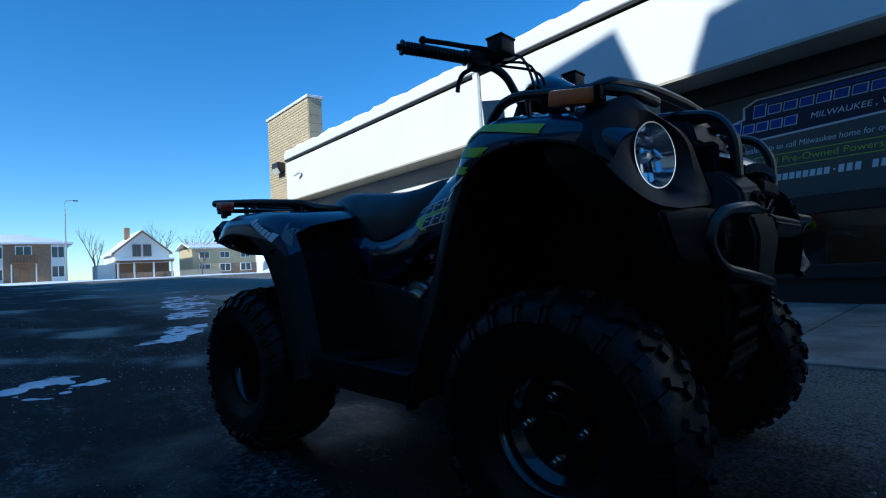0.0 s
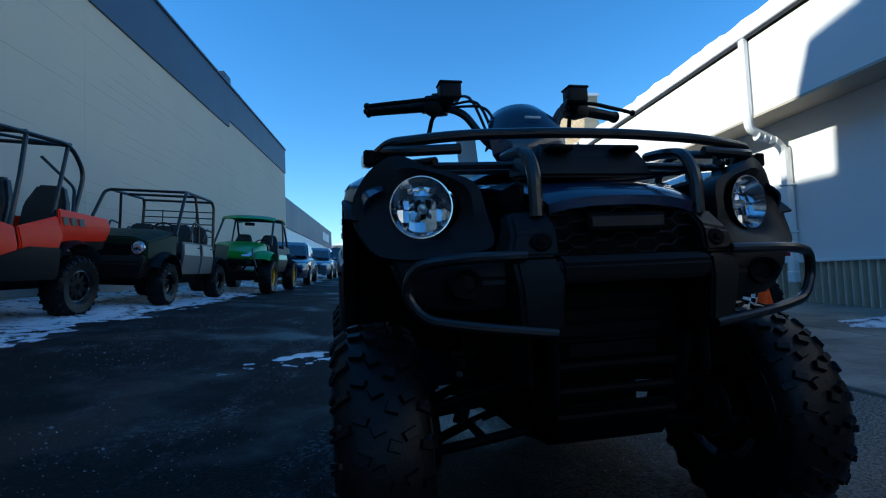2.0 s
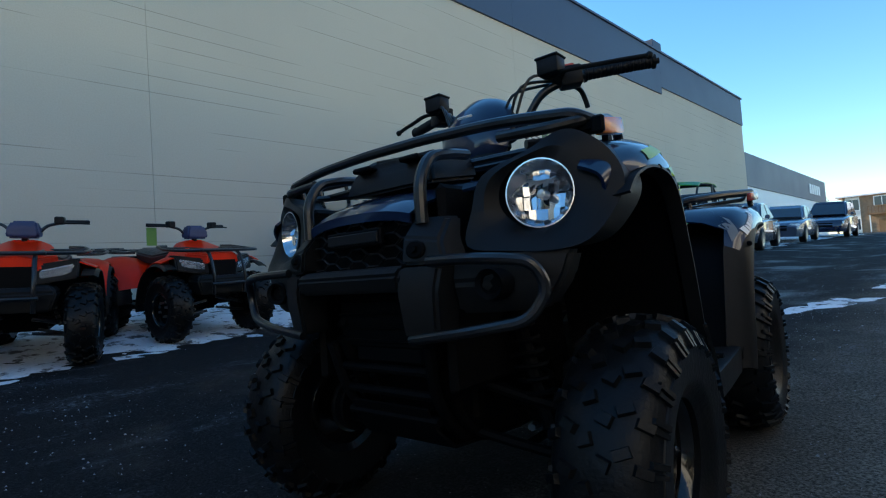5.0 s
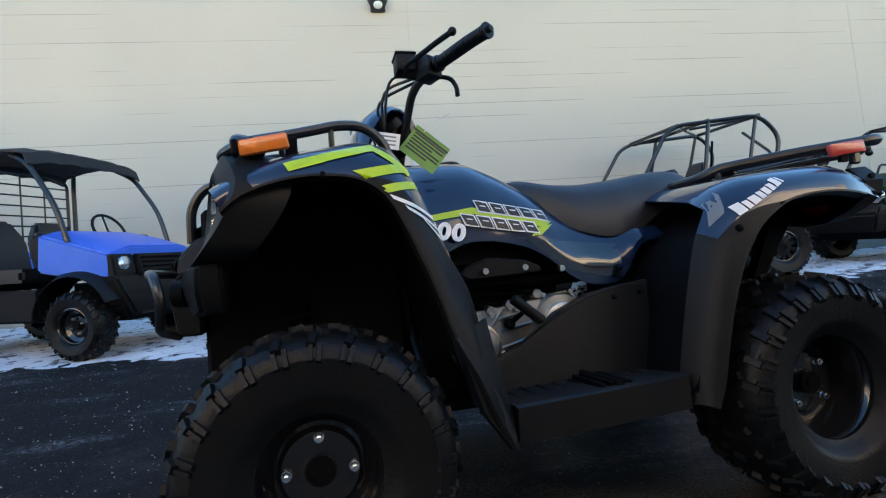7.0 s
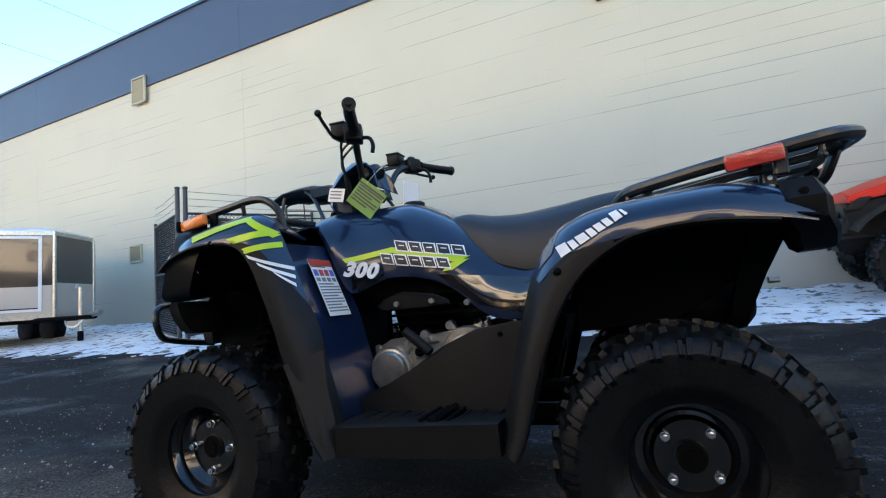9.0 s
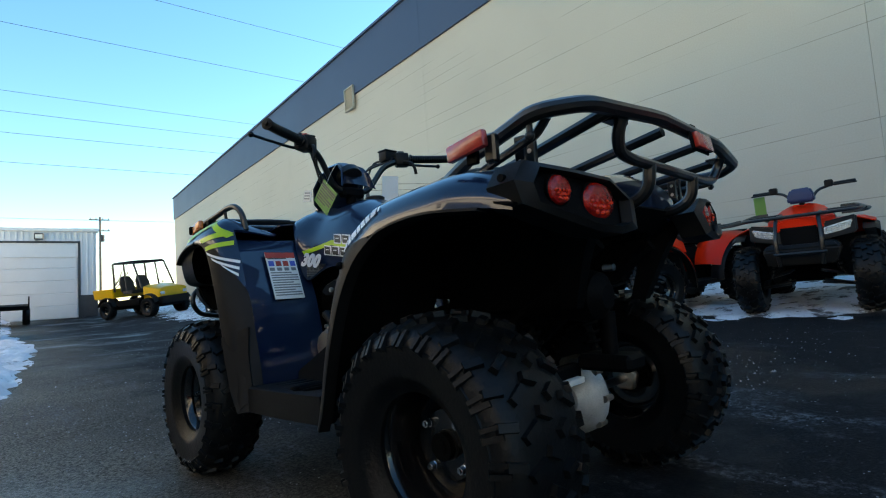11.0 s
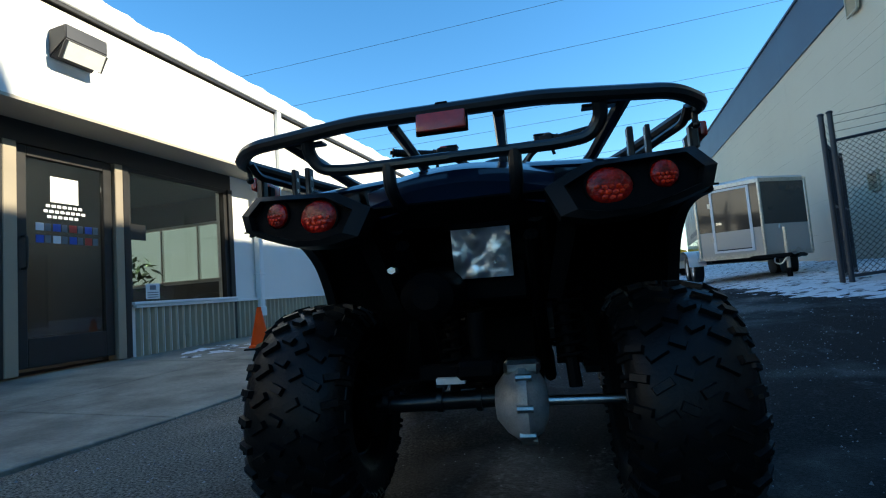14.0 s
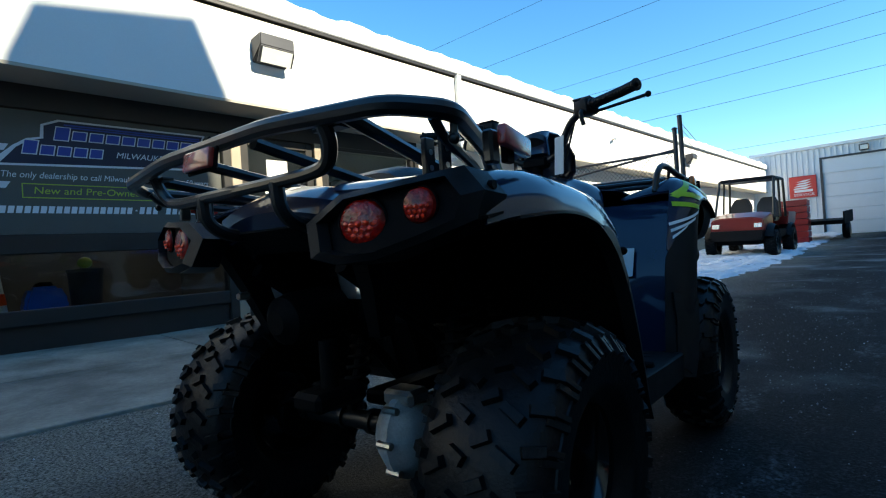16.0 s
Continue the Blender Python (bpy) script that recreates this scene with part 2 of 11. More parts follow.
def prism(bm, outline, depth, m=None, bevel=0.0):
    """An outline in x and y, raised along z by depth."""
    vs = [bm.verts.new((*q, 0)) for q in outline]
    f = bm.faces.new(vs)
    top = bmesh.ops.extrude_face_region(bm, geom=[f])["geom"]
    tv = [g for g in top if isinstance(g, bmesh.types.BMVert)]
    bmesh.ops.translate(bm, verts=tv, vec=(0, 0, depth))
    both = vs + tv
    if bevel:
        es = list({e for v in both for e in v.link_edges})
        res = bmesh.ops.bevel(bm, geom=es, offset=bevel, segments=1, affect="EDGES")
        both = list({v for v in res["verts"]} | {v for v in both if v.is_valid})
    if m is not None:
        bmesh.ops.transform(bm, matrix=m, verts=[v for v in both if v.is_valid])
    return bm


def lathe(bm, profile, m=None, seg=28, closed=False):
    """A profile of (radius, height) turned round z."""
    rings = []
    for r, h in profile:
        rings.append([bm.verts.new((r * math.cos(2 * math.pi * j / seg), r * math.sin(2 * math.pi * j / seg), h)) for j in range(seg)])
    k = len(rings)
    for i in range(k if closed else k - 1):
        a, c = rings[i], rings[(i + 1) % k]
        for j in range(seg):
            bm.faces.new((a[j], a[(j + 1) % seg], c[(j + 1) % seg], c[j]))
    if not closed:
        if profile[0][0] > 1e-6:
            bm.faces.new(rings[0][::-1])
        if profile[-1][0] > 1e-6:
            bm.faces.new(rings[-1])
    if m is not None:
        bmesh.ops.transform(bm, matrix=m, verts=[v for r in rings for v in r])
    return bm


def mixed(tab, x):
    """Straight-line reading of a table of (x, value)."""
    for (a, va), (b, vb) in zip(tab, tab[1:]):
        if x <= b:
            t = max(0.0, (x - a) / (b - a))
            return va + (vb - va) * t
    return tab[-1][1]


def writing(name, text, size, material, m, parent, label="", width=None, thick=0.001, slant=0.0, bold=0.0):
    """Letters from the built-in font as a mesh: baseline along x, upright along y, middle at the pose."""
    cu = bpy.data.curves.new(name, "FONT")
    cu.body, cu.size, cu.extrude, cu.align_x, cu.align_y, cu.shear, cu.offset = text, size, thick, "CENTER", "CENTER", slant, bold
    ob = bpy.data.objects.new(name, cu)
    me = bpy.data.meshes.new_from_object(ob)
    bpy.data.objects.remove(ob)
    bpy.data.curves.remove(cu)
    if width:
        xs = [v.co.x for v in me.vertices]
        k = width / (max(xs) - min(xs))
        for v in me.vertices:
            v.co.x *= k
    me.materials.append(material)
    return child(name, me, parent, m, label)


# ---------------------------------------------------------------- materials of the place
def ground_material():
    m = bpy.data.materials.new("worn_asphalt")
    m.use_nodes = True
    n, l = m.node_tree.nodes, m.node_tree.links
    b = n["Principled BSDF"]
    co = n.new("ShaderNodeTexCoord")

    def noise_node(scale, detail, rough=0.6, stretch=None):
        t = n.new("ShaderNodeTexNoise")
        t.inputs["Scale"].default_value, t.inputs["Detail"].default_value, t.inputs["Roughness"].default_value = scale, detail, rough
        if stretch:
            mp = n.new("ShaderNodeMapping")
            mp.inputs["Scale"].default_value = stretch
            l.new(co.outputs["Object"], mp.inputs["Vector"])
            l.new(mp.outputs["Vector"], t.inputs["Vector"])
        else:
            l.new(co.outputs["Object"], t.inputs["Vector"])
        return t.outputs["Fac"]

    def ramp(src, a, c, lo=0.0, hi=1.0):
        r = n.new("ShaderNodeMapRange")
        r.inputs["From Min"].default_value, r.inputs["From Max"].default_value, r.inputs["To Min"].default_value, r.inputs["To Max"].default_value = a, c, lo, hi
        l.new(src, r.inputs["Value"])
        return r.outputs["Result"]

    def mix(fac, a, c):
        x = n.new("ShaderNodeMix")
        x.data_type = "RGBA"
        l.new(fac, x.inputs["Factor"])
        for s, v in (("A", a), ("B", c)):
            if isinstance(v, tuple):
                x.inputs[s].default_value = (*v, 1)
            else:
                l.new(v, x.inputs[s])
        return x.outputs["Result"]

    def times(a, c):
        x = n.new("ShaderNodeMath")
        x.operation = "MULTIPLY"
        l.new(a, x.inputs[0])
        l.new(c, x.inputs[1])
        return x.outputs[0]

    patches = noise_node(0.55, 6, 0.6)
    stones = noise_node(95, 4, 0.75)
    clumps = noise_node(19, 5, 0.7)
    base = mix(ramp(stones, 0.45, 0.62), (0.003, 0.003, 0.0035), (0.036, 0.035, 0.036))
    base = mix(ramp(clumps, 0.42, 0.60, 0.0, 0.7), base, (0.008, 0.008, 0.009))
    base = mix(ramp(patches, 0.42, 0.62, 0.0, 0.55), base, (0.011, 0.011, 0.012))
    # paler worn strip beside the concrete apron
    sep = n.new("ShaderNodeSeparateXYZ")
    l.new(co.outputs["Object"], sep.inputs[0])
    edge = n.new("ShaderNodeMath")
    edge.operation = "MULTIPLY_ADD"
    l.new(noise_node(1.6, 6, 0.65), edge.inputs[0])
    edge.inputs[1].default_value = 1.6
    l.new(sep.outputs["X"], edge.inputs[2])
    base = mix(ramp(edge.outputs[0], 0.75, -0.45, 0.0, 1.0), base, mix(ramp(stones, 0.40, 0.64), (0.040, 0.037, 0.030), (0.32, 0.29, 0.24)))
    # salt and frost left in streaks along the alley
    frost = times(ramp(noise_node(1.1, 7, 0.72, (2.2, 0.7, 1)), 0.53, 0.66), ramp(noise_node(38, 4, 0.8), 0.46, 0.64))
    base = mix(frost, base, (0.17, 0.175, 0.19))
    # grit and crumbs of ice
    v = n.new("ShaderNodeTexVoronoi")
    v.inputs["Scale"].default_value = 26
    l.new(co.outputs["Object"], v.inputs["Vector"])
    grit = times(ramp(v.outputs["Distance"], 0.10, 0.055), ramp(noise_node(2.3, 4), 0.45, 0.58))
    base = mix(grit, base, (0.34, 0.35, 0.37))
    l.new(base, b.inputs["Base Color"])
    wet = ramp(noise_node(0.8, 5, 0.55), 0.52, 0.64, 0.85, 0.40)
    l.new(wet, b.inputs["Roughness"])
    b.inputs["Specular IOR Level"].default_value = 0.13
    bp = n.new("ShaderNodeBump")
    bp.inputs["Strength"].default_value, bp.inputs["Distance"].default_value = 0.7, 0.006
    l.new(stones, bp.inputs["Height"])
    l.new(bp.outputs["Normal"], b.inputs["Normal"])
    return m


def block_wall_material():
    """Painted concrete block: open bed joints here and there, few head joints, blotchy paint."""
    m = surface("painted_block_wall", (0.50, 0.42, 0.33), 0.7, 0, 0.09, 0.5, 60, 0.2, stain=(0.43, 0.36, 0.285), stain_at=(0.5, 0.8), stain_scale=0.25)
    n, l = m.node_tree.nodes, m.node_tree.links
    b = n["Principled BSDF"]
    src = b.inputs["Base Color"].links[0].from_socket
    co = n["Texture Coordinate"]
    sep = n.new("ShaderNodeSeparateXYZ")
    l.new(co.outputs["Object"], sep.inputs[0])
    fr = n.new("ShaderNodeMath")
    fr.operation = "FRACT"
    mul = n.new("ShaderNodeMath")
    mul.operation = "MULTIPLY"
    mul.inputs[1].default_value = 1 / 0.203
    l.new(sep.outputs["Z"], mul.inputs[0])
    l.new(mul.outputs[0], fr.inputs[0])
    line = n.new("ShaderNodeMapRange")
    line.inputs["From Min"].default_value, line.inputs["From Max"].default_value = 0.945, 0.975
    l.new(fr.outputs[0], line.inputs["Value"])
    mp = n.new("ShaderNodeMapping")
    mp.inputs["Scale"].default_value = (1, 0.35, 4.9)
    l.new(co.outputs["Object"], mp.inputs["Vector"])
    br = n.new("ShaderNodeTexNoise")
    br.inputs["Scale"].default_value, br.inputs["Detail"].default_value = 1.0, 3
    l.new(mp.outputs["Vector"], br.inputs["Vector"])
    cut = n.new("ShaderNodeMapRange")
    cut.inputs["From Min"].default_value, cut.inputs["From Max"].default_value, cut.inputs["To Max"].default_value = 0.49, 0.58, 0.6
    l.new(br.outputs["Fac"], cut.inputs["Value"])
    f = n.new("ShaderNodeMath")
    f.operation = "MULTIPLY"
    l.new(line.outputs["Result"], f.inputs[0])
    l.new(cut.outputs["Result"], f.inputs[1])
    mx = n.new("ShaderNodeMix")
    mx.data_type = "RGBA"
    l.new(f.outputs[0], mx.inputs["Factor"])
    l.new(src, mx.inputs["A"])
    mx.inputs["B"].default_value = (0.13, 0.105, 0.08, 1)
    l.new(mx.outputs["Result"], b.inputs["Base Color"])
    return m


M_ASPHALT = ground_material()
M_BLOCK = block_wall_material()
M_SNOW = surface("trodden_snow", (0.74, 0.76, 0.80), 0.6, 0, 0.18, 3, 40, 1.0, stain=(0.07, 0.07, 0.075), stain_at=(0.535, 0.60), stain_scale=7.0)
M_GRIT = surface("grey_grit", (0.24, 0.24, 0.25), 0.6, 0, 0.3, 3, 40, 0.2, island=0.6)
M_PACKED_SNOW = surface("packed_snow", (0.76, 0.77, 0.80), 0.6, 0, 0.16, 3, 40, 1.0, stain=(0.16, 0.155, 0.15), stain_at=(0.60, 0.68), stain_scale=4.0)
M_CLEAN_SNOW = surface("clean_snow", (0.84, 0.85, 0.88), 0.6, 0, 0.05, 1.0, 30, 0.5)
M_CONCRETE = surface("worn_concrete", (0.285, 0.258, 0.212), 0.8, 0, 0.36, 2.4, 42, 1.2, stain=(0.115, 0.104, 0.086), stain_at=(0.44, 0.66), stain_scale=1.6, piece=0.10)
M_BAND = surface("navy_metal_band", (0.040, 0.058, 0.100), 0.5, 0, 0.06, 0.6, 40, 0.05)
M_WHITE_WALL = surface("white_painted_wall", (0.78, 0.77, 0.73), 0.65, 0, 0.04, 1.0, 90, 0.15)
M_TRIM_WHITE = surface("white_painted_metal", (0.80, 0.80, 0.78), 0.4, 0, 0.04, 2, 90, 0.05)
M_SOFFIT = surface("tan_soffit_panel", (0.42, 0.37, 0.29), 0.6, 0, 0.06, 2, 90, 0.1)
M_SKIRT = surface("taupe_corrugated_metal", (0.42, 0.345, 0.245), 0.5, 0.0, 0.10, 1.5, 120, 0.1, stain=(0.27, 0.22, 0.16), stain_at=(0.58, 0.8), stain_scale=2)
M_ALU_FRAME = surface("bronze_window_frame", (0.035, 0.032, 0.030), 0.4, 0.4, 0.1, 8, 200, 0.05)
M_TAN_POST = surface("tan_aluminium_post", (0.36, 0.295, 0.22), 0.4, 0.3, 0.06, 4, 120, 0.05)
M_GLASS = clear("window_glass", (0.72, 0.76, 0.76), 0.0, 1.45)
# room colours kept dark to carry the dimness indoors
M_ROOM = surface("dim_room_tone", (0.10, 0.10, 0.10), 0.8, 0, 0.1, 1, 40, 0.05)
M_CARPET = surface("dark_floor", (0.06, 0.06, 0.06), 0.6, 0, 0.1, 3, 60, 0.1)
M_SIGN_BLUE = surface("blue_vinyl", (0.02, 0.06, 0.36), 0.4, 0, 0.05, 5, 100, 0.02)
M_SIGN_NAVY = surface("navy_vinyl", (0.008, 0.012, 0.04), 0.4, 0, 0.05, 5, 100, 0.02)
M_SIGN_GREY = surface("grey_sign_film", (0.085, 0.086, 0.078), 0.35, 0, 0.1, 3, 80, 0.02)
M_SIGN_WHITE = surface("white_vinyl", (0.75, 0.76, 0.78), 0.4, 0, 0.03, 5, 100, 0.02)
M_SIGN_LIME = surface("lime_vinyl", (0.45, 0.55, 0.06), 0.4, 0, 0.03, 5, 100, 0.02)
M_GALV = surface("dark_galvanised_steel", (0.055, 0.055, 0.06), 0.5, 0.5, 0.15, 6, 160, 0.1)
M_WIRE = surface("black_chain_link", (0.015, 0.015, 0.017), 0.5, 0.2, 0.1, 6, 160, 0.0)
M_BRICK = surface("tan_brick", (0.56, 0.44, 0.27), 0.8, 0, 0.10, 3, 50, 0.3, piece=0.08)
M_MORTAR = surface("grey_mortar", (0.46, 0.38, 0.27), 0.9, 0, 0.1, 5, 60, 0.3)
M_CONE = surface("orange_cone_plastic", (0.95, 0.085, 0.006), 0.5, 0, 0.08, 6, 80, 0.1, stain=(0.45, 0.09, 0.02), stain_at=(0.66, 0.85), stain_scale=7, spec=0.2)
M_WHITE_METAL = surface("white_ribbed_cladding", (0.72, 0.73, 0.74), 0.45, 0, 0.05, 1, 60, 0.05)
M_RED_SIGN = surface("red_sign_panel", (0.55, 0.03, 0.025), 0.4, 0, 0.06, 3, 80, 0.03)
M_BARK = surface("bare_tree_bark", (0.16, 0.13, 0.11), 0.9, 0, 0.2, 5, 60, 0.4)
M_LAMP_GLASS = surface("frosted_lamp_glass", (0.75, 0.75, 0.68), 0.25, 0, 0.05, 10, 80, 0.1)
M_PLANT = surface("house_plant_leaf", (0.06, 0.14, 0.04), 0.5, 0, 0.25, 10, 80, 0.2)

GRADE_V = [(-400, 1.7), (-95, 1.30), (-50, 0.92), (-40, 0.85), (-28, 0.72), (-20, 0.50), (-12, 0.26), (-6, 0.15), (-0.7, 0.0), (0.7, 0.0), (6, 0.08), (13, 0.10), (19, 0.22), (23.6, 0.42), (60, 0.70), (400, 1.2)]
GRADE_U = [(-4.4, 0.06), (-1.78, 0.0), (0.8, 0.0), (5.2, 0.34), (5.75, 0.44)]


def grade(u, v):
    """Height of the ground in the alley, which falls to a shallow drain and slopes along its length."""
    return mixed(GRADE_V, v) + mixed(GRADE_U, max(-4.4, u))


def on(u, v, turn=0.0, lift=0.0):
    """Pose on the ground of the alley, turned by degrees."""
    return ALLEY @ pose(u, v, grade(u, v) + lift, 0, 0, turn)


us = [-400, -200, -100, -60, -40, -25, -15, -8, -4.4, -3, -1.78] + [-1.78 + 0.25 * k for k in range(1, 12)] + [0.8 + 0.4 * k for k in range(1, 12)] + [6.5, 9, 14, 22, 40, 60, 100, 200, 400]
vs_ = [-400, -300, -200, -140, -110] + [-85 + 5 * k for k in range(13)] + [-20 + 1.5 * k for k in range(20)] + [10 + 3 * k for k in range(6)] + [30, 40, 60, 100, 200, 400]
us, vs_ = sorted({round(x, 3) for x in us}), sorted({round(x, 3) for x in vs_})
bm = bmesh.new()
sheet(bm, [[Vector((u, v, grade(u, v) + (0 if abs(u) > 8 or abs(v) > 25 else 0.004 * noise.noise((u * 0.9, v * 0.9, 0)) * (0 if abs(u) < 1 and abs(v) < 1.2 else 1))))  for u in us] for v in vs_])
for f in bm.faces:
    if f.normal.z < 0:
        f.normal_flip()
solid("ground", bm, M_ASPHALT, ALLEY, "dark worn asphalt with frost, grit and damp patches", "asphalt", kind="structure")


def snow_patch(name, rows_of_edges, step_v, material, depth, seed, label, rough=0.35, fine_share=0.30, sink=0.30, cols=30):
    """Snow between two edge lines given as a table (v, u from, u to); thin and ragged at the edges."""
    bm = bmesh.new()
    v0, v1 = rows_of_edges[0][0], rows_of_edges[-1][0]
    k = int((v1 - v0) / step_v)
    rows = []
    for i in range(k + 1):
        v = v0 + (v1 - v0) * i / k
        a = mixed([(r[0], r[1]) for r in rows_of_edges], v)
        b = mixed([(r[0], r[2]) for r in rows_of_edges], v) + 0.13 * min(1.0, v1 - v0 - 1.5) * noise.fractal((v * 2.3, seed, 8), 0.8, 2.1, 3)
        row = []
        for j in range(cols + 1):
            f = j / cols
            u = a + (b - a) * f
            wob = noise.fractal((u * 1.3 + seed, v * 1.3, seed), 1.0, 2.1, 4)
            fine = noise.fractal((u * 6 + seed, v * 6, seed), 0.9, 2.1, 3)
            near = min(1.0, f * 4, (1 - f) * 12) * min(1.0, i / 4, (k - i) / 4)
            h = depth * (near * 0.9 + wob * rough + fine * fine_share) - depth * sink
            row.append(Vector((u, v, grade(u, v) + h)))
        rows.append(row)
    sheet(bm, rows)
    for f in bm.faces:
        if f.normal.z < 0:
            f.normal_flip()
    return solid(name, bm, material, ALLEY, label, "snow", kind="stuff", angle=80)


snow_patch("snow_strip", [(-40, 3.0, 5.74), (-20, 3.1, 5.74), (-8, 3.15, 5.74), (-4, 3.2, 5.74), (-1.5, 3.25, 5.74), (0, 3.05, 5.74), (2, 2.6, 5.74), (4, 2.35, 5.74), (6, 2.15, 5.74), (9, 1.85, 5.74), (14, 1.9, 5.74), (28, 2.4, 5.74)], 0.09, M_SNOW, 0.035, 3.3, "trodden snow along the foot of the wall", 0.4, 0.55, 0.34, 44)
snow_patch("snow_drift", [(2.3, -1.62, -1.40), (2.7, -1.9, -1.22), (3.3, -2.2, -1.15), (4.0, -2.6, -1.1), (4.6, -3.4, -1.05), (5.2, -4.3, -1.0), (5.8, -4.5, -0.95), (9, -4.5, -1.0), (14, -4.5, -1.3), (24, -4.5, -1.6)], 0.05, M_PACKED_SNOW, 0.075, 7.1, "dirty snow drift by the fence", 0.6, 0.8, 0.30, 64)
snow_patch("snow_crust", [(2.1, -4.1, -3.6), (2.9, -4.2, -2.9), (3.6, -4.3, -2.0), (4.6, -4.4, -2.2), (5.4, -4.4, -3.2)], 0.03, M_SNOW, 0.02, 2.9, "thin ragged snow on the concrete before the fence", 0.9, 1.1, 0.62, 80)
snow_patch("snow_crust", [(-2.5, 0.66, 0.98), (-2.15, 0.68, 1.25), (-1.82, 0.88, 1.55), (-1.52, 1.18, 1.52)], 0.016, M_SNOW, 0.010, 1.7, "thin crust of ice on the asphalt", 0.5, 1.7, 0.98, 90)
snow_patch("snow_crust", [(-4.6, -0.5, -0.1), (-4.0, -0.35, 0.1), (-3.4, 0.1, 0.5)], 0.025, M_SNOW, 0.010, 4.7, "thin crust of ice on the asphalt", 0.9, 1.1, 0.80, 70)
snow_patch("snow_crust", [(-11, -2.4, -1.4), (-9, -2.0, -0.9), (-7, -1.4, -0.6), (-5.2, -0.7, -0.2)], 0.05, M_SNOW, 0.012, 9.7, "thin crust of ice on the asphalt", 0.9, 1.1, 0.80, 70)
snow_patch("snow_heap", [(-2.4, -4.34, -3.4), (-1.9, -4.34, -3.2), (-1.5, -4.34, -3.7)], 0.05, M_SNOW, 0.04, 5.1, "small patch of snow against the wall")
bm = bmesh.new()
rows = []
for i in range(31):
    v = -150 + 92 * i / 30
    rows.append([Vector((-80 + 130 * j / 40, v, grade(0, v) + 0.12 + 0.25 * noise.noise((j * 0.35, v * 0.12, 2)) - (0.25 if i == 30 else 0))) for j in range(41)])
sheet(bm, rows)
solid("snow_field", bm, M_CLEAN_SNOW, ALLEY, "sunlit snow-covered lawn across the street", "snow", kind="stuff", angle=80)
bm = bmesh.new()
rows = []
for i in range(17):
    a = i / 16
    rows.append([Vector((-34 + 14 * j / 20, -50 - 8 * a, grade(0, -54) + 1.6 * math.sin(math.pi * a) * math.sin(math.pi * j / 20) * (1 + 0.3 * noise.noise((j * 0.4, i * 0.4, 5))))) for j in range(21)])
sheet(bm, rows)
solid("snow_bank", bm, M_CLEAN_SNOW, ALLEY, "ploughed bank of clean snow", "snow", kind="stuff", angle=80)
# grit and crumbs of ice lying about
bm = bmesh.new()
rnd = random.Random(11)
for _ in range(9000):
    u, v = rnd.uniform(-1.9, 3.0), rnd.gauss(-0.3, 3.2)
    if abs(u) < 0.5 and abs(v) < 0.9:
        continue
    s = rnd.uniform(0.0015, 0.0055) * (1.8 if rnd.random() < 0.06 else 1)
    z, a = grade(u, v), rnd.uniform(0, 6.28)
    ring = [bm.verts.new((u + s * rnd.uniform(0.7, 1.7) * math.cos(a + k * 2.09), v + s * rnd.uniform(0.7, 1.7) * math.sin(a + k * 2.09), z - 0.001)) for k in range(3)]
    tip = bm.verts.new((u, v, z + s * rnd.uniform(0.6, 1.2)))
    for k in range(3):
        bm.faces.new((ring[k], ring[(k + 1) % 3], tip))
solid("ice_grit", bm, M_GRIT, ALLEY, "crumbs of ice and grit scattered over the asphalt", "grit", kind="stuff")

# ---------------------------------------------------------------- east building (tall block wall)
def top_e(v):
    return 7.33 - 0.012 * v


def low_e(v):
    return 5.95 - 0.008 * v + (0.25 if v < -16.1 else 0)


def slab_between(bm, u0, u1, v0, v1, z00, z01, z10, z11):
    """A block between two ends whose foot and top may slope: z00, z01 foot and top at v0."""
    loft(bm, [[(u0, v0, z00), (u1, v0, z00), (u1, v0, z01), (u0, v0, z01)], [(u0, v1, z10), (u1, v1, z10), (u1, v1, z11), (u0, v1, z11)]])


EAST = thing("wall_east", ALLEY_E, "tall building of painted beige concrete block with a navy band", "building", kind="structure")
cuts = [-25.4, -16.1, -7.85, -0.38, 7.09, 14.6, 22.1, 31.8]
for a, b in zip(cuts, cuts[1:]):
    bm = bmesh.new()
    slab_between(bm, 5.2, 5.5, a + 0.002, b - 0.002, -1.0, low_e(a + 0.1), -1.0, low_e(b - 0.1))
    part("wall_panel", bm, M_BLOCK, EAST)
    bm = bmesh.new()
    slab_between(bm, 5.15, 5.5, a + 0.002, b - 0.002, low_e(a + 0.1), top_e(a), low_e(b - 0.1), top_e(b))
    part("band_panel", bm, M_BAND, EAST)
bm = bmesh.new()
slab_between(bm, 5.21, 5.5, -25.39, 31.79, -1.0, low_e(-10), -1.0, low_e(28))
part("joint_backing", bm, M_MORTAR, EAST)
bm = bmesh.new()
slab_between(bm, 5.10, 5.5, -25.45, 31.85, top_e(-25.4), top_e(-25.4) + 0.06, top_e(31.8), top_e(31.8) + 0.06)
part("coping", bm, M_BAND, EAST)
bm = bmesh.new()
box(bm, 5.5, -25.4, -1.0, 22, -25.1, 7.6)
box(bm, 5.5, 31.5, -1.0, 22, 31.8, 6.9)
box(bm, 5.5, -25.1, 6.8, 22, 31.5, 6.9)
box(bm, 21.7, -25.1, -1.0, 22, 31.5, 6.8)
part("rear_walls_and_roof", bm, M_BLOCK, EAST)
bm = bmesh.new()
box(bm, 5.2, -16.5, 7.5, 5.8, -15.8, 7.95, 0.02)
part("roof_stub", bm, M_BAND, EAST)
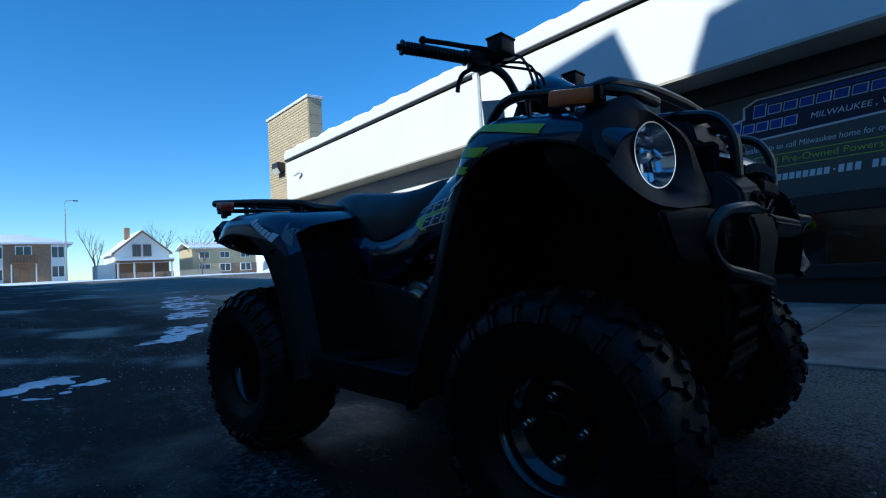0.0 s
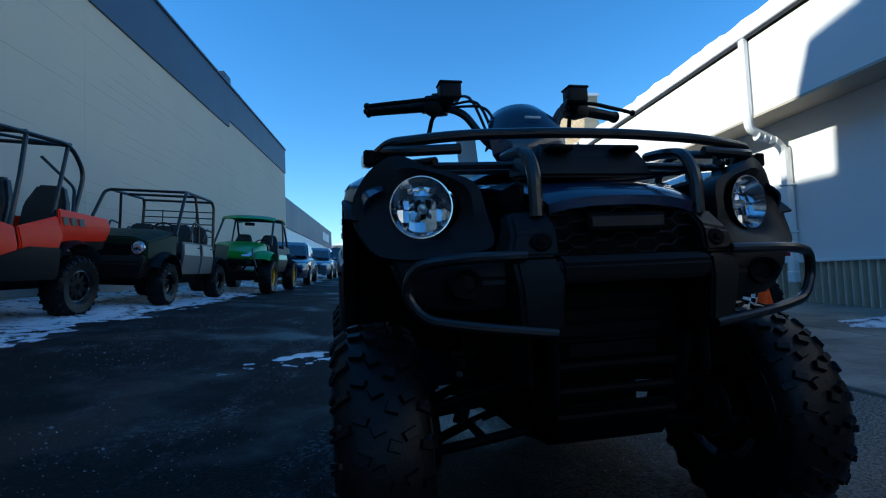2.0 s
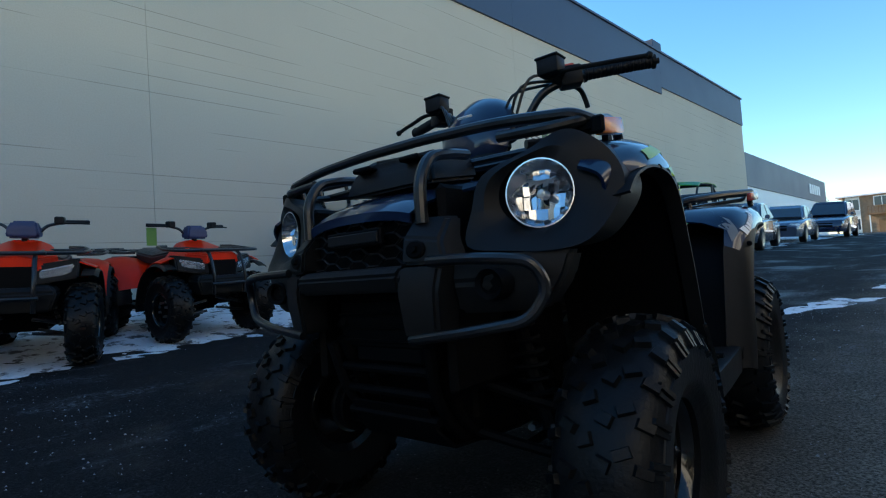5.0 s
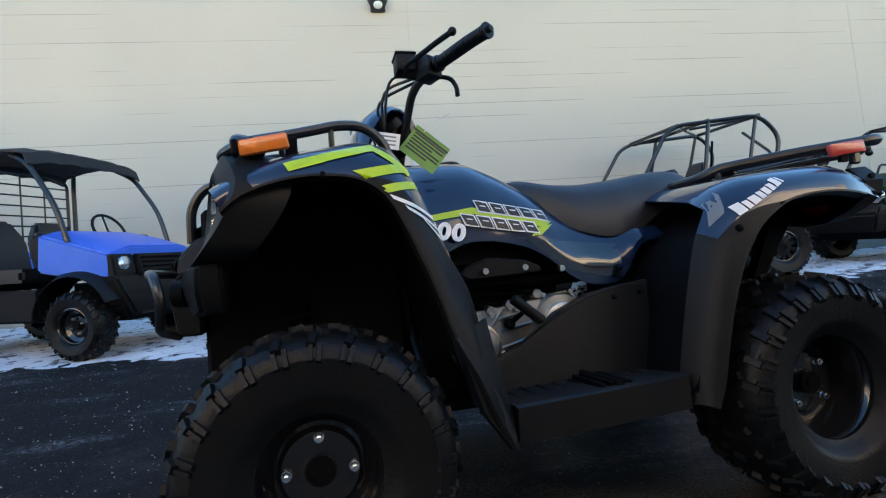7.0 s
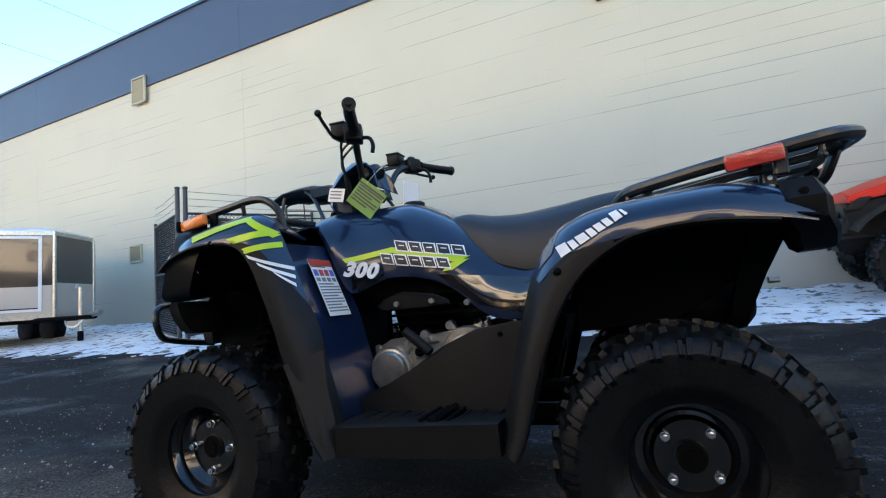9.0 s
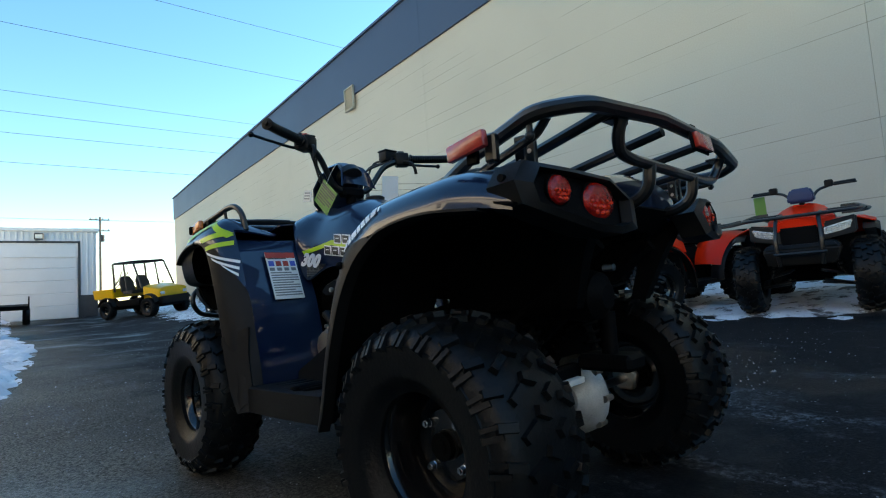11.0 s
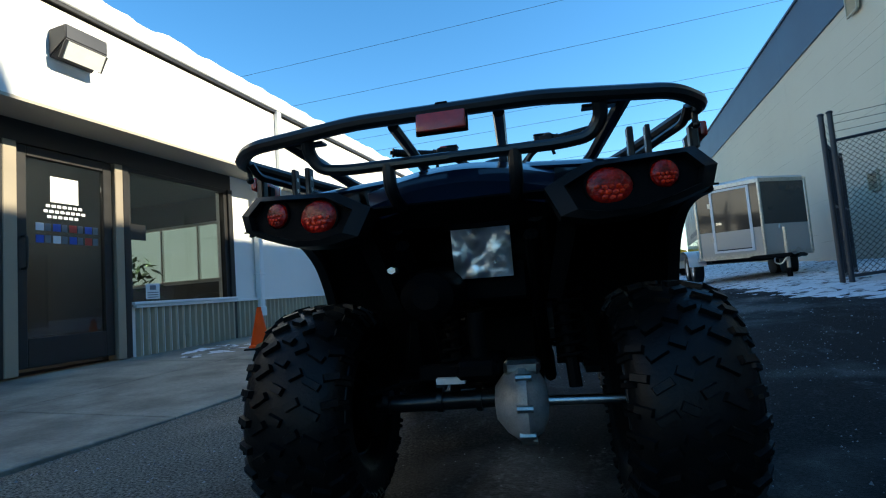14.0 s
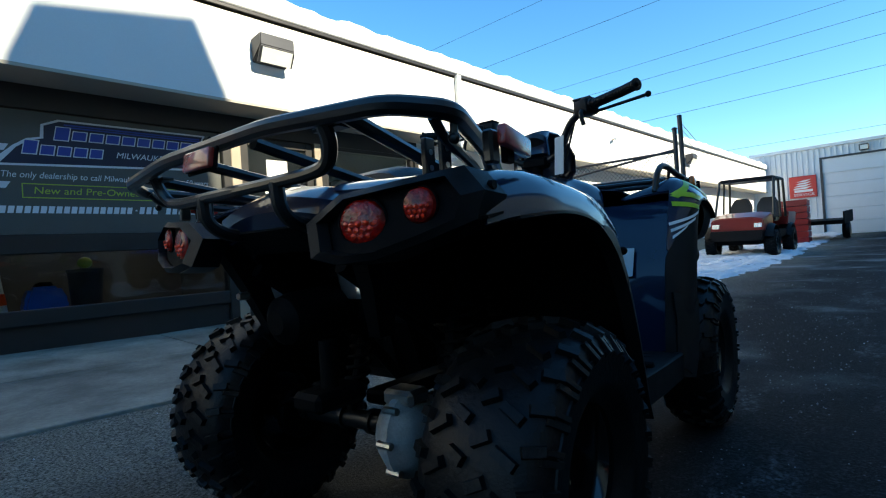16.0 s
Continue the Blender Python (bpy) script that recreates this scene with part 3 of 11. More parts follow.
# two raised roof hoods; they throw the peaked shadows on the white fascia
for vc in (-0.97, 1.22):
    hood = thing("roof_hood", ALLEY_E @ pose(6.7, vc, 6.9), "tapered sheet-metal roof hood", "roof hood", "roof hoods")
    bm = bmesh.new()
    loft(bm, [[(-0.12, -0.95, 0), (0.12, -0.95, 0), (0.12, 1.05, 0), (-0.12, 1.05, 0)], [(-0.1, -0.85, 1.96), (0.1, -0.85, 1.96), (0.1, 0.85, 1.96), (-0.1, 0.85, 1.96)], [(-0.1, -0.66, 2.44), (0.1, -0.66, 2.44), (0.1, 0.58, 2.66), (-0.1, 0.58, 2.66)]])
    part("hood_body", bm, M_BAND, hood)

SOUTH = thing("wall_south_extension", ALLEY_E, "lower grey and white building with a dark sign band", "building", kind="structure")
bm = bmesh.new()
box(bm, 5.3, -46, -1, 14, -25.42, 3.6)
part("lower_wall", bm, M_WHITE_METAL, SOUTH)
bm = bmesh.new()
box(bm, 5.24, -46, 3.6, 14, -25.42, 5.2)
part("dark_band", bm, M_BAND, SOUTH)
for k in range(5):
    bm = bmesh.new()
    box(bm, 5.20, -40.5 - 0.75 * k, 4.05, 5.238, -40.0 - 0.75 * k, 4.7)
    part("sign_letter_bar", bm, M_SIGN_WHITE, SOUTH)

lampth = thing("wall_lamp", ALLEY_E @ pose(5.2, 0.05, 4.76), "round grey wall-mounted floodlight", "wall lamp")
bm = bmesh.new()
box(bm, -0.05, -0.11, -0.11, 0.0, 0.11, 0.11, 0.015)
part("back_box", bm, M_GALV, lampth)
bm = bmesh.new()
lathe(bm, [(0.0, 0.05), (0.06, 0.05), (0.12, 0.02), (0.15, -0.06), (0.14, -0.07), (0.1, 0.0), (0.0, 0.02)], pose(-0.13, 0, -0.02, 0, 200, 0), 20)
part("hood", bm, M_GALV, lampth)
bm = bmesh.new()
ball(bm, (-0.14, 0, -0.05), 0.07, 12, 8)
part("bulb_glass", bm, M_LAMP_GLASS, lampth)


def louver(name, u, v, z, w, h, n, label, m):
    t = thing(name, ALLEY @ pose(u, v, z), label, "vent")
    bm = bmesh.new()
    for a, b, c, d in ((-w / 2, -h / 2, w / 2, -h / 2 + 0.03), (-w / 2, h / 2 - 0.03, w / 2, h / 2), (-w / 2, -h / 2, -w / 2 + 0.03, h / 2), (w / 2 - 0.03, -h / 2, w / 2, h / 2)):
        box(bm, -0.05, a, b, 0.0, c, d)
    part("frame", bm, m, t)
    for k in range(n):
        bm = bmesh.new()
        zz = -h / 2 + 0.05 + (h - 0.1) * (k + 0.5) / n
        box(bm, -0.022, -w / 2 + 0.03, -0.004, 0.022, w / 2 - 0.03, 0.004, 0, pose(-0.025, 0, zz, 0, 40, 0))
        part("slat", bm, m, t)
    bm = bmesh.new()
    box(bm, -0.004, -w / 2 + 0.03, -h / 2 + 0.03, 0.0, w / 2 - 0.03, h / 2 - 0.03)
    part("backing", bm, m, t)
    return t


louver("wall_vent", 5.69, 10.25, low_e(10) - 0.07, 0.47, 0.62, 9, "tall beige louvred vent under the band", M_SOFFIT)
louver("low_wall_vent", 5.75, 10.5, 2.07, 0.42, 0.40, 7, "taupe louvred vent low on the wall", M_SKIRT)

# ---------------------------------------------------------------- west building (white dealership)
WEST = thing("wall_west", ALLEY_W, "low white shop building with an overhanging fascia", "building", kind="structure")


def flat(name, u0, v0, z0, u1, v1, z1, material, parent=None, bevel=0.0, label=""):
    bm = bmesh.new()
    box(bm, u0, v0, z0, u1, v1, z1, bevel)
    return part(name, bm, material, parent or WEST, label)


FV0, FV1 = -10.1, 23.5
joints = [FV0, -3.65, 4.25, 12.0, 18.0, FV1]
for a, b in zip(joints, joints[1:]):
    flat("fascia_panel", -3.80, a + 0.004, 2.325, -3.65, b - 0.004, 3.21, M_WHITE_WALL)
    flat("drip_edge", -3.80, a, 3.235, -3.615, b, 3.265, M_ALU_FRAME)
    flat("gutter", -3.82, a, 3.27, -3.60, b, 3.44, M_TRIM_WHITE, None, 0.012)
    flat("fascia_foot", -3.80, a, 2.295, -3.642, b, 2.323, M_SOFFIT)
flat("fascia_backing", -3.84, FV0, 2.31, -3.80, FV1, 3.27, M_WHITE_WALL)
flat("soffit", -4.25, FV0, 2.30, -3.81, FV1, 2.32, M_SOFFIT)
flat("roof", -14, FV0, 3.27, -3.82, FV1, 3.39, M_GALV)
bm = bmesh.new()
rows = []
for i in range(340):
    v = FV0 + 0.05 + (FV1 - FV0 - 0.1) * i / 339
    h = 0.05 + 0.045 * noise.fractal((v * 2.2, 0, 3), 0.8, 2, 3)
    rows.append([Vector((-3.615, v, 3.435)), Vector((-3.64, v, 3.445 + max(0.005, h))), Vector((-3.85, v, 3.47 + max(0.01, h))), Vector((-4.6, v, 3.42))])
sheet(bm, rows)
part("roof_snow", bm, M_CLEAN_SNOW, WEST, "thin snow along the roof edge", angle=80)
# lower wall pieces (openings are left free)
flat("lower_wall", -4.35, FV0, -1, -4.1, -1.36, 2.30, M_WHITE_WALL)
flat("lower_wall", -4.35, 3.82, -1, -4.1, FV1, 2.30, M_WHITE_WALL)
flat("wall_below_window", -4.35, 2.26, -1, -4.1, 3.82, 0.62, M_WHITE_WALL)
flat("header", -4.35, -1.36, 2.10, -4.1, 3.82, 2.30, M_ALU_FRAME)
flat("sill_wall", -4.35, -1.10, -1, -4.12, 1.0, 0.30, M_ALU_FRAME)
for v0, v1, m_, zz in ((-1.36, -1.06, M_ALU_FRAME, 0), (-1.10, -1.02, M_TAN_POST, 0), (0.96, 1.05, M_ALU_FRAME, 0), (1.05, 1.16, M_TAN_POST, 0), (2.08, 2.17, M_TAN_POST, 0), (2.17, 2.24, M_ALU_FRAME, 0), (3.74, 3.82, M_ALU_FRAME, 0.0)):
    flat("mullion", -4.22, v0, 0.1, -4.07, v1, 2.10, m_, None, 0.006)
flat("rear_wall", -14, FV0, -1, -13.8, FV1, 3.27, M_WHITE_WALL)
flat("end_wall_south", -13.8, FV0, -1, -4.35, FV0 + 0.2, 3.27, M_WHITE_WALL)
flat("end_wall_north", -13.8, FV1 - 0.2, -1, -4.35, FV1, 3.27, M_WHITE_WALL)
# corrugated skirting
for v0, v1 in ((2.27, 3.80), (3.80, 23.4), (-10.0, -1.38)):
    bm = bmesh.new()
    rows = [[], []]
    k = int((v1 - v0) / 0.0235)
    for i in range(k + 1):
        v = v0 + (v1 - v0) * i / k
        d = (-0.030, -0.022, 0.030, 0.034)[i % 4]
        for r, z in ((0, mixed(GRADE_V, v) - 0.05), (1, 0.60)):
            rows[r].append(Vector((-4.088 + d, v, z)))
    sheet(bm, rows)
    part("corrugated_skirting", bm, M_SKIRT, WEST, "taupe corrugated metal skirting", angle=20)
    flat("skirting_cap", -4.1, v0, 0.60, -4.045, v1, 0.632, M_TRIM_WHITE, None, 0.005)
# room behind the glass; its dimness is put into dark walls and floor
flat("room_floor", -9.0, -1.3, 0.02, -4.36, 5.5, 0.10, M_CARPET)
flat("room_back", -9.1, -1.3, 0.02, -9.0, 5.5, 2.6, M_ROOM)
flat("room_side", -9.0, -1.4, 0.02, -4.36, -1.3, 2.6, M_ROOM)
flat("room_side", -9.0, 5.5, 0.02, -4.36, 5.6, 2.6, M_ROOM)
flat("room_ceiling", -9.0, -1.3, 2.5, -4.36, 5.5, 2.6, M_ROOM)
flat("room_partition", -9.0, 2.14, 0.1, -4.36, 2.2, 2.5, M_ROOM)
for u, v in ((-5.3, 2.9), (-6.9, 3.6), (-5.6, 1.6), (-7.0, 0.0)):
    fix = thing("ceiling_light", ALLEY_W @ pose(u, v, 2.49), "lit recessed ceiling light panel", "ceiling light", "shop ceiling lights")
    bm = bmesh.new()
    box(bm, -0.6, -0.14, -0.02, 0.6, 0.14, 0.0)
    part("diffuser", bm, glow("ceiling_light_diffuser", (1.0, 0.98, 0.92), 2.5), fix)
    bm = bmesh.new()
    for a, b, c, d in ((-0.63, -0.17, 0.63, -0.14), (-0.63, 0.14, 0.63, 0.17), (-0.63, -0.14, -0.6, 0.14), (0.6, -0.14, 0.63, 0.14)):
        box(bm, a, b, -0.025, c, d, 0.0)
    part("frame", bm, M_TRIM_WHITE, fix)
# added glowing panel that brightens the view in through window_2
bright = thing("back_window", ALLEY_W @ pose(-6.6, 5.49, 1.25, 0, 0, -90), "added glowing panel inside the shop", "window", kind="structure")
bm = bmesh.new()
box(bm, 0.0, -1.25, -0.2, 0.01, 1.25, 0.75)
part("daylit_pane", bm, glow("daylit_pane", (0.62, 0.80, 0.76), 0.22), bright)
bm = bmesh.new()
for a, b, c, d in ((-1.3, -0.26, 1.3, -0.2), (-1.3, 0.75, 1.3, 0.8), (-1.3, -0.2, -1.25, 0.75), (1.25, -0.2, 1.3, 0.75), (-0.43, -0.2, -0.39, 0.75), (0.39, -0.2, 0.43, 0.75)):
    box(bm, 0.0, a, b, 0.05, c, d)
part("frame", bm, M_TRIM_WHITE, bright)

# window_1 with the shop sign
WIN1 = thing("window_1", ALLEY_W @ pose(-4.13, -0.03, 0), "shop window with a dark film and blue shop sign", "window", kind="structure")
part("sign_film", box(bmesh.new(), -0.010, -0.99, 1.05, -0.002, 0.99, 2.09), M_SIGN_GREY, WIN1, "dark grey printed window film")
part("window_rail", box(bmesh.new(), -0.05, -0.99, 0.88, 0.05, 0.99, 1.045, 0.008), M_ALU_FRAME, WIN1)
g = part("pane", box(bmesh.new(), -0.006, -0.99, 0.42, 0.0, 0.99, 0.88), M_GLASS, WIN1)
g.visible_shadow = False
part("window_sill", box(bmesh.new(), -0.05, -0.99, 0.29, 0.06, 0.99, 0.42, 0.01), M_ALU_FRAME, WIN1)


def vinyl(name, outline, lift, material, parent=WIN1, label=""):
    """A flat cut-out on the film; outline in (along the wall, height)."""
    bm = bmesh.new()
    prism(bm, outline, 0.002, Matrix(((0, 0, 1, lift), (1, 0, 0, 0), (0, 1, 0, 0), (0, 0, 0, 1))))
    return part(name, bm, material, parent, label)


def slant(v0, z0, v1, z1, k=0.18):
    return [(v0, z0), (v1, z0), (v1 + k * (z1 - z0), z1), (v0 + k * (z1 - z0), z1)]


vinyl("sign_outline", [(-0.86, 1.615), (0.68, 1.672), (0.72, 1.78), (0.80, 1.90), (0.84, 2.045), (-0.40, 2.04), (-0.52, 1.985), (-0.53, 1.875), (-0.62, 1.855), (-0.71, 1.79), (-0.80, 1.70)], 0.0, M_SIGN_WHITE, label="white sign outline")
vinyl("sign_field", [(-0.80, 1.635), (0.655, 1.690), (0.695, 1.79), (0.775, 1.905), (0.81, 2.028), (-0.39, 2.022), (-0.50, 1.975), (-0.505, 1.865), (-0.60, 1.838), (-0.69, 1.775)], 0.003, M_SIGN_NAVY)
for z in (1.992, 1.972):
    vinyl("sign_stripe", slant(-0.36, z, 0.78, z + 0.012), 0.006, M_SIGN_BLUE)
for k in range(9):
    v0 = -0.44 + 0.128 * k
    h = 0.115 if k == 0 else 0.088
    vinyl("name_bar_edge", slant(v0, 1.865 - (0.01 if k == 0 else 0), v0 + 0.112, 1.865 + h), 0.006, M_SIGN_WHITE)
    vinyl("name_bar", slant(v0 + 0.008, 1.873 - (0.01 if k == 0 else 0), v0 + 0.104, 1.857 + h), 0.009, M_SIGN_BLUE)
for k in range(5):
    v0 = -0.66 + 0.118 * k
    h = 0.125 if k == 0 else 0.09
    vinyl("name_bar_edge", slant(v0, 1.720, v0 + 0.104, 1.720 + h), 0.006, M_SIGN_WHITE)
    vinyl("name_bar", slant(v0 + 0.008, 1.728, v0 + 0.096, 1.712 + h), 0.009, M_SIGN_BLUE)
SM = lambda v, z: pose(0.004, v, z, 90, 0, 90)
writing("sign_town", "MILWAUKEE , WI", 0.075, M_SIGN_WHITE, pose(0.012, 0.32, 1.765, 90, 0, 90), WIN1, "white sign lettering", 0.60, 0.001, 0.25)
writing("sign_line", "The only dealership to call Milwaukee home for over 50 years", 0.075, M_SIGN_WHITE, SM(0.02, 1.545), WIN1, "white script line", 1.64, 0.001, 0.2)
writing("sign_line", "New and Pre-Owned Powersports", 0.085, M_SIGN_LIME, SM(0.06, 1.415), WIN1, "lime sign line", 1.30, 0.001, 0.1)
for v0, v1, z0, z1 in ((-0.66, 0.78, 1.352, 1.360), (-0.66, 0.78, 1.468, 1.476), (-0.668, -0.66, 1.352, 1.476), (0.78, 0.788, 1.352, 1.476)):
    vinyl("sign_border", [(v0, z0), (v1, z0), (v1, z1), (v0, z1)], 0.0, M_SIGN_LIME)
# web address and telephone number as plain bars
for k in range(20):
    v0 = -0.93 + 0.0535 * k
    vinyl("address_bar", slant(v0, 1.225, v0 + 0.040, 1.285), 0.0, M_SIGN_WHITE)
for k in range(12):
    v0 = 0.19 + 0.058 * k
    if k not in (3, 7):
        vinyl("number_bar", slant(v0, 1.225, v0 + 0.040, 1.292), 0.0, M_SIGN_WHITE)
vinyl("number_dot", [(0.16, 1.25), (0.175, 1.25), (0.175, 1.265), (0.16, 1.265)], 0.0, M_SIGN_WHITE)
for z, w in ((1.74, 0.20), (1.57, 0.13), (1.43, 0.20), (1.32, 0.10)):
    vinyl("flash_bar", slant(-0.97, z, -0.97 + w, z + 0.055, 0.6), 0.0, M_SIGN_WHITE)
# window_2
WIN2 = thing("window_2", ALLEY_W @ pose(-4.14, 2.99, 0), "clear shop window in a dark bronze frame", "window", kind="structure")
g = part("pane", box(bmesh.new(), -0.006, -0.72, 0.66, 0.0, 0.74, 2.09), M_GLASS, WIN2)
g.visible_shadow = False
for a, b, c, d in ((-0.75, 0.62, 0.75, 0.67), (-0.75, 2.05, 0.75, 2.10), (-0.75, 0.67, -0.71, 2.05), (0.69, 0.67, 0.75, 2.05)):
    part("window_frame", box(bmesh.new(), -0.04, a, b, 0.04, c, d, 0.004), M_ALU_FRAME, WIN2)
part("window_sill", box(bmesh.new(), 0.0, -0.75, 0.632, 0.11, 0.82, 0.665, 0.006), M_TRIM_WHITE, WIN2)
part("notice", box(bmesh.new(), 0.001, -0.52, 0.69, 0.004, -0.34, 0.86), M_TAG_WHITE, WIN2, "white printed notice on the glass")
part("notice_print", box(bmesh.new(), 0.004, -0.47, 0.79, 0.006, -0.39, 0.84), M_GREY_INK, WIN2)
for k in range(3):
    part("notice_line", box(bmesh.new(), 0.004, -0.50, 0.705 + 0.025 * k, 0.006, -0.36, 0.715 + 0.025 * k), M_GREY_INK, WIN2)
part("dark_card", box(bmesh.new(), 0.001, -0.70, 1.33, 0.004, -0.50, 1.50), M_INK, WIN2)
pot = thing("potted_plant", ALLEY_W @ pose(-4.55, 2.75, 0.10), "leafy pot plant standing inside the window", "plant")
bm = bmesh.new()
lathe(bm, [(0.0, 0.0), (0.12, 0.0), (0.17, 0.50), (0.15, 0.50), (0.12, 0.45), (0.0, 0.45)], None, 18)
part("pot", bm, M_MATTE, pot)
rnd = random.Random(2)
bm = bmesh.new()
for k in range(70):
    a, e, r = rnd.uniform(0, 6.28), rnd.uniform(0.1, 1.4), rnd.uniform(0.15, 0.35)
    c = Vector((math.cos(a) * math.cos(e) * r, math.sin(a) * math.cos(e) * r, 0.55 + math.sin(e) * r * 1.7))
    mm = Matrix.Translation(c) @ Euler((rnd.uniform(-1, 1), rnd.uniform(-1, 1), a)).to_matrix().to_4x4()
    sheet(bm, [[mm @ Vector((-0.07, 0, 0)), mm @ Vector((0, 0.025, 0.01)), mm @ Vector((0.07, 0, 0))], [mm @ Vector((-0.07, 0, 0.001)), mm @ Vector((0, -0.025, 0.01)), mm @ Vector((0.07, 0, 0.001))]])
part("leaves", bm, M_PLANT, pot)
# door_1
DOOR1 = thing("door_1", ALLEY_W @ pose(-4.14, 1.62, 0), "dark bronze glazed shop door with white notices", "door", kind="structure")
for a, b, c, d in ((-0.45, 0.15, -0.36, 2.09), (0.36, 0.15, 0.45, 2.09), (-0.36, 2.0, 0.36, 2.09), (-0.36, 0.15, 0.36, 0.40)):
    part("door_stile", box(bmesh.new(), -0.03, a, b, 0.03, c, d, 0.005), M_ALU_FRAME, DOOR1)
g = part("pane", box(bmesh.new(), -0.006, -0.36, 0.40, 0.0, 0.36, 2.0), M_GLASS, DOOR1)
g.visible_shadow = False
bm = bmesh.new()
tube(bm, rounded([(0.03, -0.40, 1.0), (0.09, -0.40, 1.0), (0.09, -0.40, 1.28), (0.03, -0.40, 1.28)], 0.03, 4), 0.011, 8)
part("door_handle", bm, M_ALU_FRAME, DOOR1)
part("notice", box(bmesh.new(), 0.001, -0.14, 1.62, 0.004, 0.12, 1.86), M_TAG_WHITE, DOOR1, "white notice sheet")
for k, (w, z) in enumerate(((0.36, 1.57), (0.40, 1.52), (0.34, 1.47))):
    for j in range(int(w / 0.05)):
        part("hours_bar", box(bmesh.new(), 0.001, -w / 2 + 0.05 * j, z, 0.003, -w / 2 + 0.05 * j + 0.036, z + 0.026), M_SIGN_WHITE, DOOR1)
for k in range(4):
    for j in range(2):
        part("icon_sticker", box(bmesh.new(), 0.001, -0.27 + 0.15 * k, 1.24 + 0.11 * j, 0.004, -0.20 + 0.15 * k, 1.31 + 0.11 * j), (M_BLUE_INK, M_SIGN_WHITE, M_BLUE_INK, M_RED_INK)[(k + j) % 4], DOOR1)
        part("code_sticker", box(bmesh.new(), 0.001, -0.19 + 0.15 * k, 1.24 + 0.11 * j, 0.004, -0.14 + 0.15 * k, 1.31 + 0.11 * j), M_GREY_INK, DOOR1)


def downpipe(v, z0, label):
    t = thing("downpipe", ALLEY_W @ pose(0, v, 0), label, "downpipe", "downpipes")
    bm = bmesh.new()
    box(bm, -3.645, -0.045, 2.28, -3.58, 0.045, 3.25, 0.01)
    part("upper_pipe", bm, M_TRIM_WHITE, t)
    bm = bmesh.new()
    tube(bm, rounded([(-3.61, 0, 2.34), (-3.61, 0, 2.18), (-3.95, 0, 2.02), (-4.03, 0, 1.92), (-4.03, 0, 1.80)], 0.1, 5), 0.05, 10)
    for k in range(4):
        lathe(bm, [(0.05, -0.008), (0.058, 0), (0.05, 0.008)], pose(-3.70 - 0.07 * k, 0, 2.10 - 0.022 * k, 0, 74, 0), 12)
    part("elbow", bm, M_TRIM_WHITE, t)
    bm = bmesh.new()
    box(bm, -4.085, -0.045, z0, -3.99, 0.045, 1.95, 0.012)
    part("lower_pipe", bm, M_TRIM_WHITE, t)
    bm = bmesh.new()
    box(bm, -4.09, -0.055, z0 - 0.05, -3.98, 0.055, z0 + 0.09, 0.015)
    part("coupling", bm, M_TRIM_WHITE, t)
    bm = bmesh.new()
    cyl(bm, (-4.035, 0, -0.05), (-4.035, 0, z0), 0.05, 0.05, 14)
    part("cast_pipe", bm, M_SKIRT, t)
    for z in (1.5, 0.95):
        bm = bmesh.new()
        box(bm, -4.1, -0.06, z, -3.98, 0.06, z + 0.025, 0.003)
        part("pipe_strap", bm, M_TRIM_WHITE, t)


downpipe(4.28, 0.42, "white square downpipe on the shop wall")
downpipe(-3.7, 0.42, "white square downpipe near the parked red quad")


def flood(u, v, z, turn, label):
    t = thing("floodlight", ALLEY_W @ pose(u, v, z, 0, 0, turn), label, "floodlight", "floodlights")
    bm = bmesh.new()
    loft(bm, [[(0, -0.19, -0.12), (0, 0.19, -0.12), (0, 0.19, 0.13), (0, -0.19, 0.13)], [(0.20, -0.19, 0.01), (0.20, 0.19, 0.01), (0.20, 0.19, 0.14), (0.20, -0.19, 0.14)]])
    bmesh.ops.bevel(bm, geom=bm.edges[:], offset=0.01, segments=2, affect="EDGES")
    part("housing", bm, M_GALV, t)
    bm = bmesh.new()
    sheet(bm, [[(0.125, -0.165, -0.135), (0.125, 0.165, -0.135)], [(0.195, -0.165, -0.004), (0.195, 0.165, -0.004)]], 0.012)
    part("lens", bm, M_LAMP_GLASS, t)
    for a, b in ((-0.19, -0.165), (0.165, 0.19)):
        bm = bmesh.new()
        sheet(bm, [[(0.12, a, -0.140), (0.12, b, -0.140)], [(0.20, a, -0.006), (0.20, b, -0.006)]], 0.012)
        part("lens_frame", bm, M_GALV, t)


flood(-3.65, 1.33, 2.86, 0, "square wall floodlight under the eaves")
flood(-3.65, 14.0, 2.86, 0, "square wall floodlight far along the fascia")
for v, z in ((9.3, 2.92), (-9.3, 2.85)):
    t = thing("security_camera", ALLEY_W @ pose(-3.65, v, z), "small white security camera on the fascia", "camera", "security cameras")
    bm = bmesh.new()
    cyl(bm, (0, 0, 0), (0.10, 0, -0.01), 0.014, 0.014, 8)
    box(bm, 0.0, -0.03, -0.03, 0.02, 0.03, 0.03, 0.004)
    part("bracket", bm, M_TRIM_WHITE, t)
    bm = bmesh.new()
    cyl(bm, (0.08, 0.05, 0.0), (0.12, -0.12, -0.04), 0.03, 0.034, 14, 0.004)
    part("camera_body", bm, M_TRIM_WHITE, t)

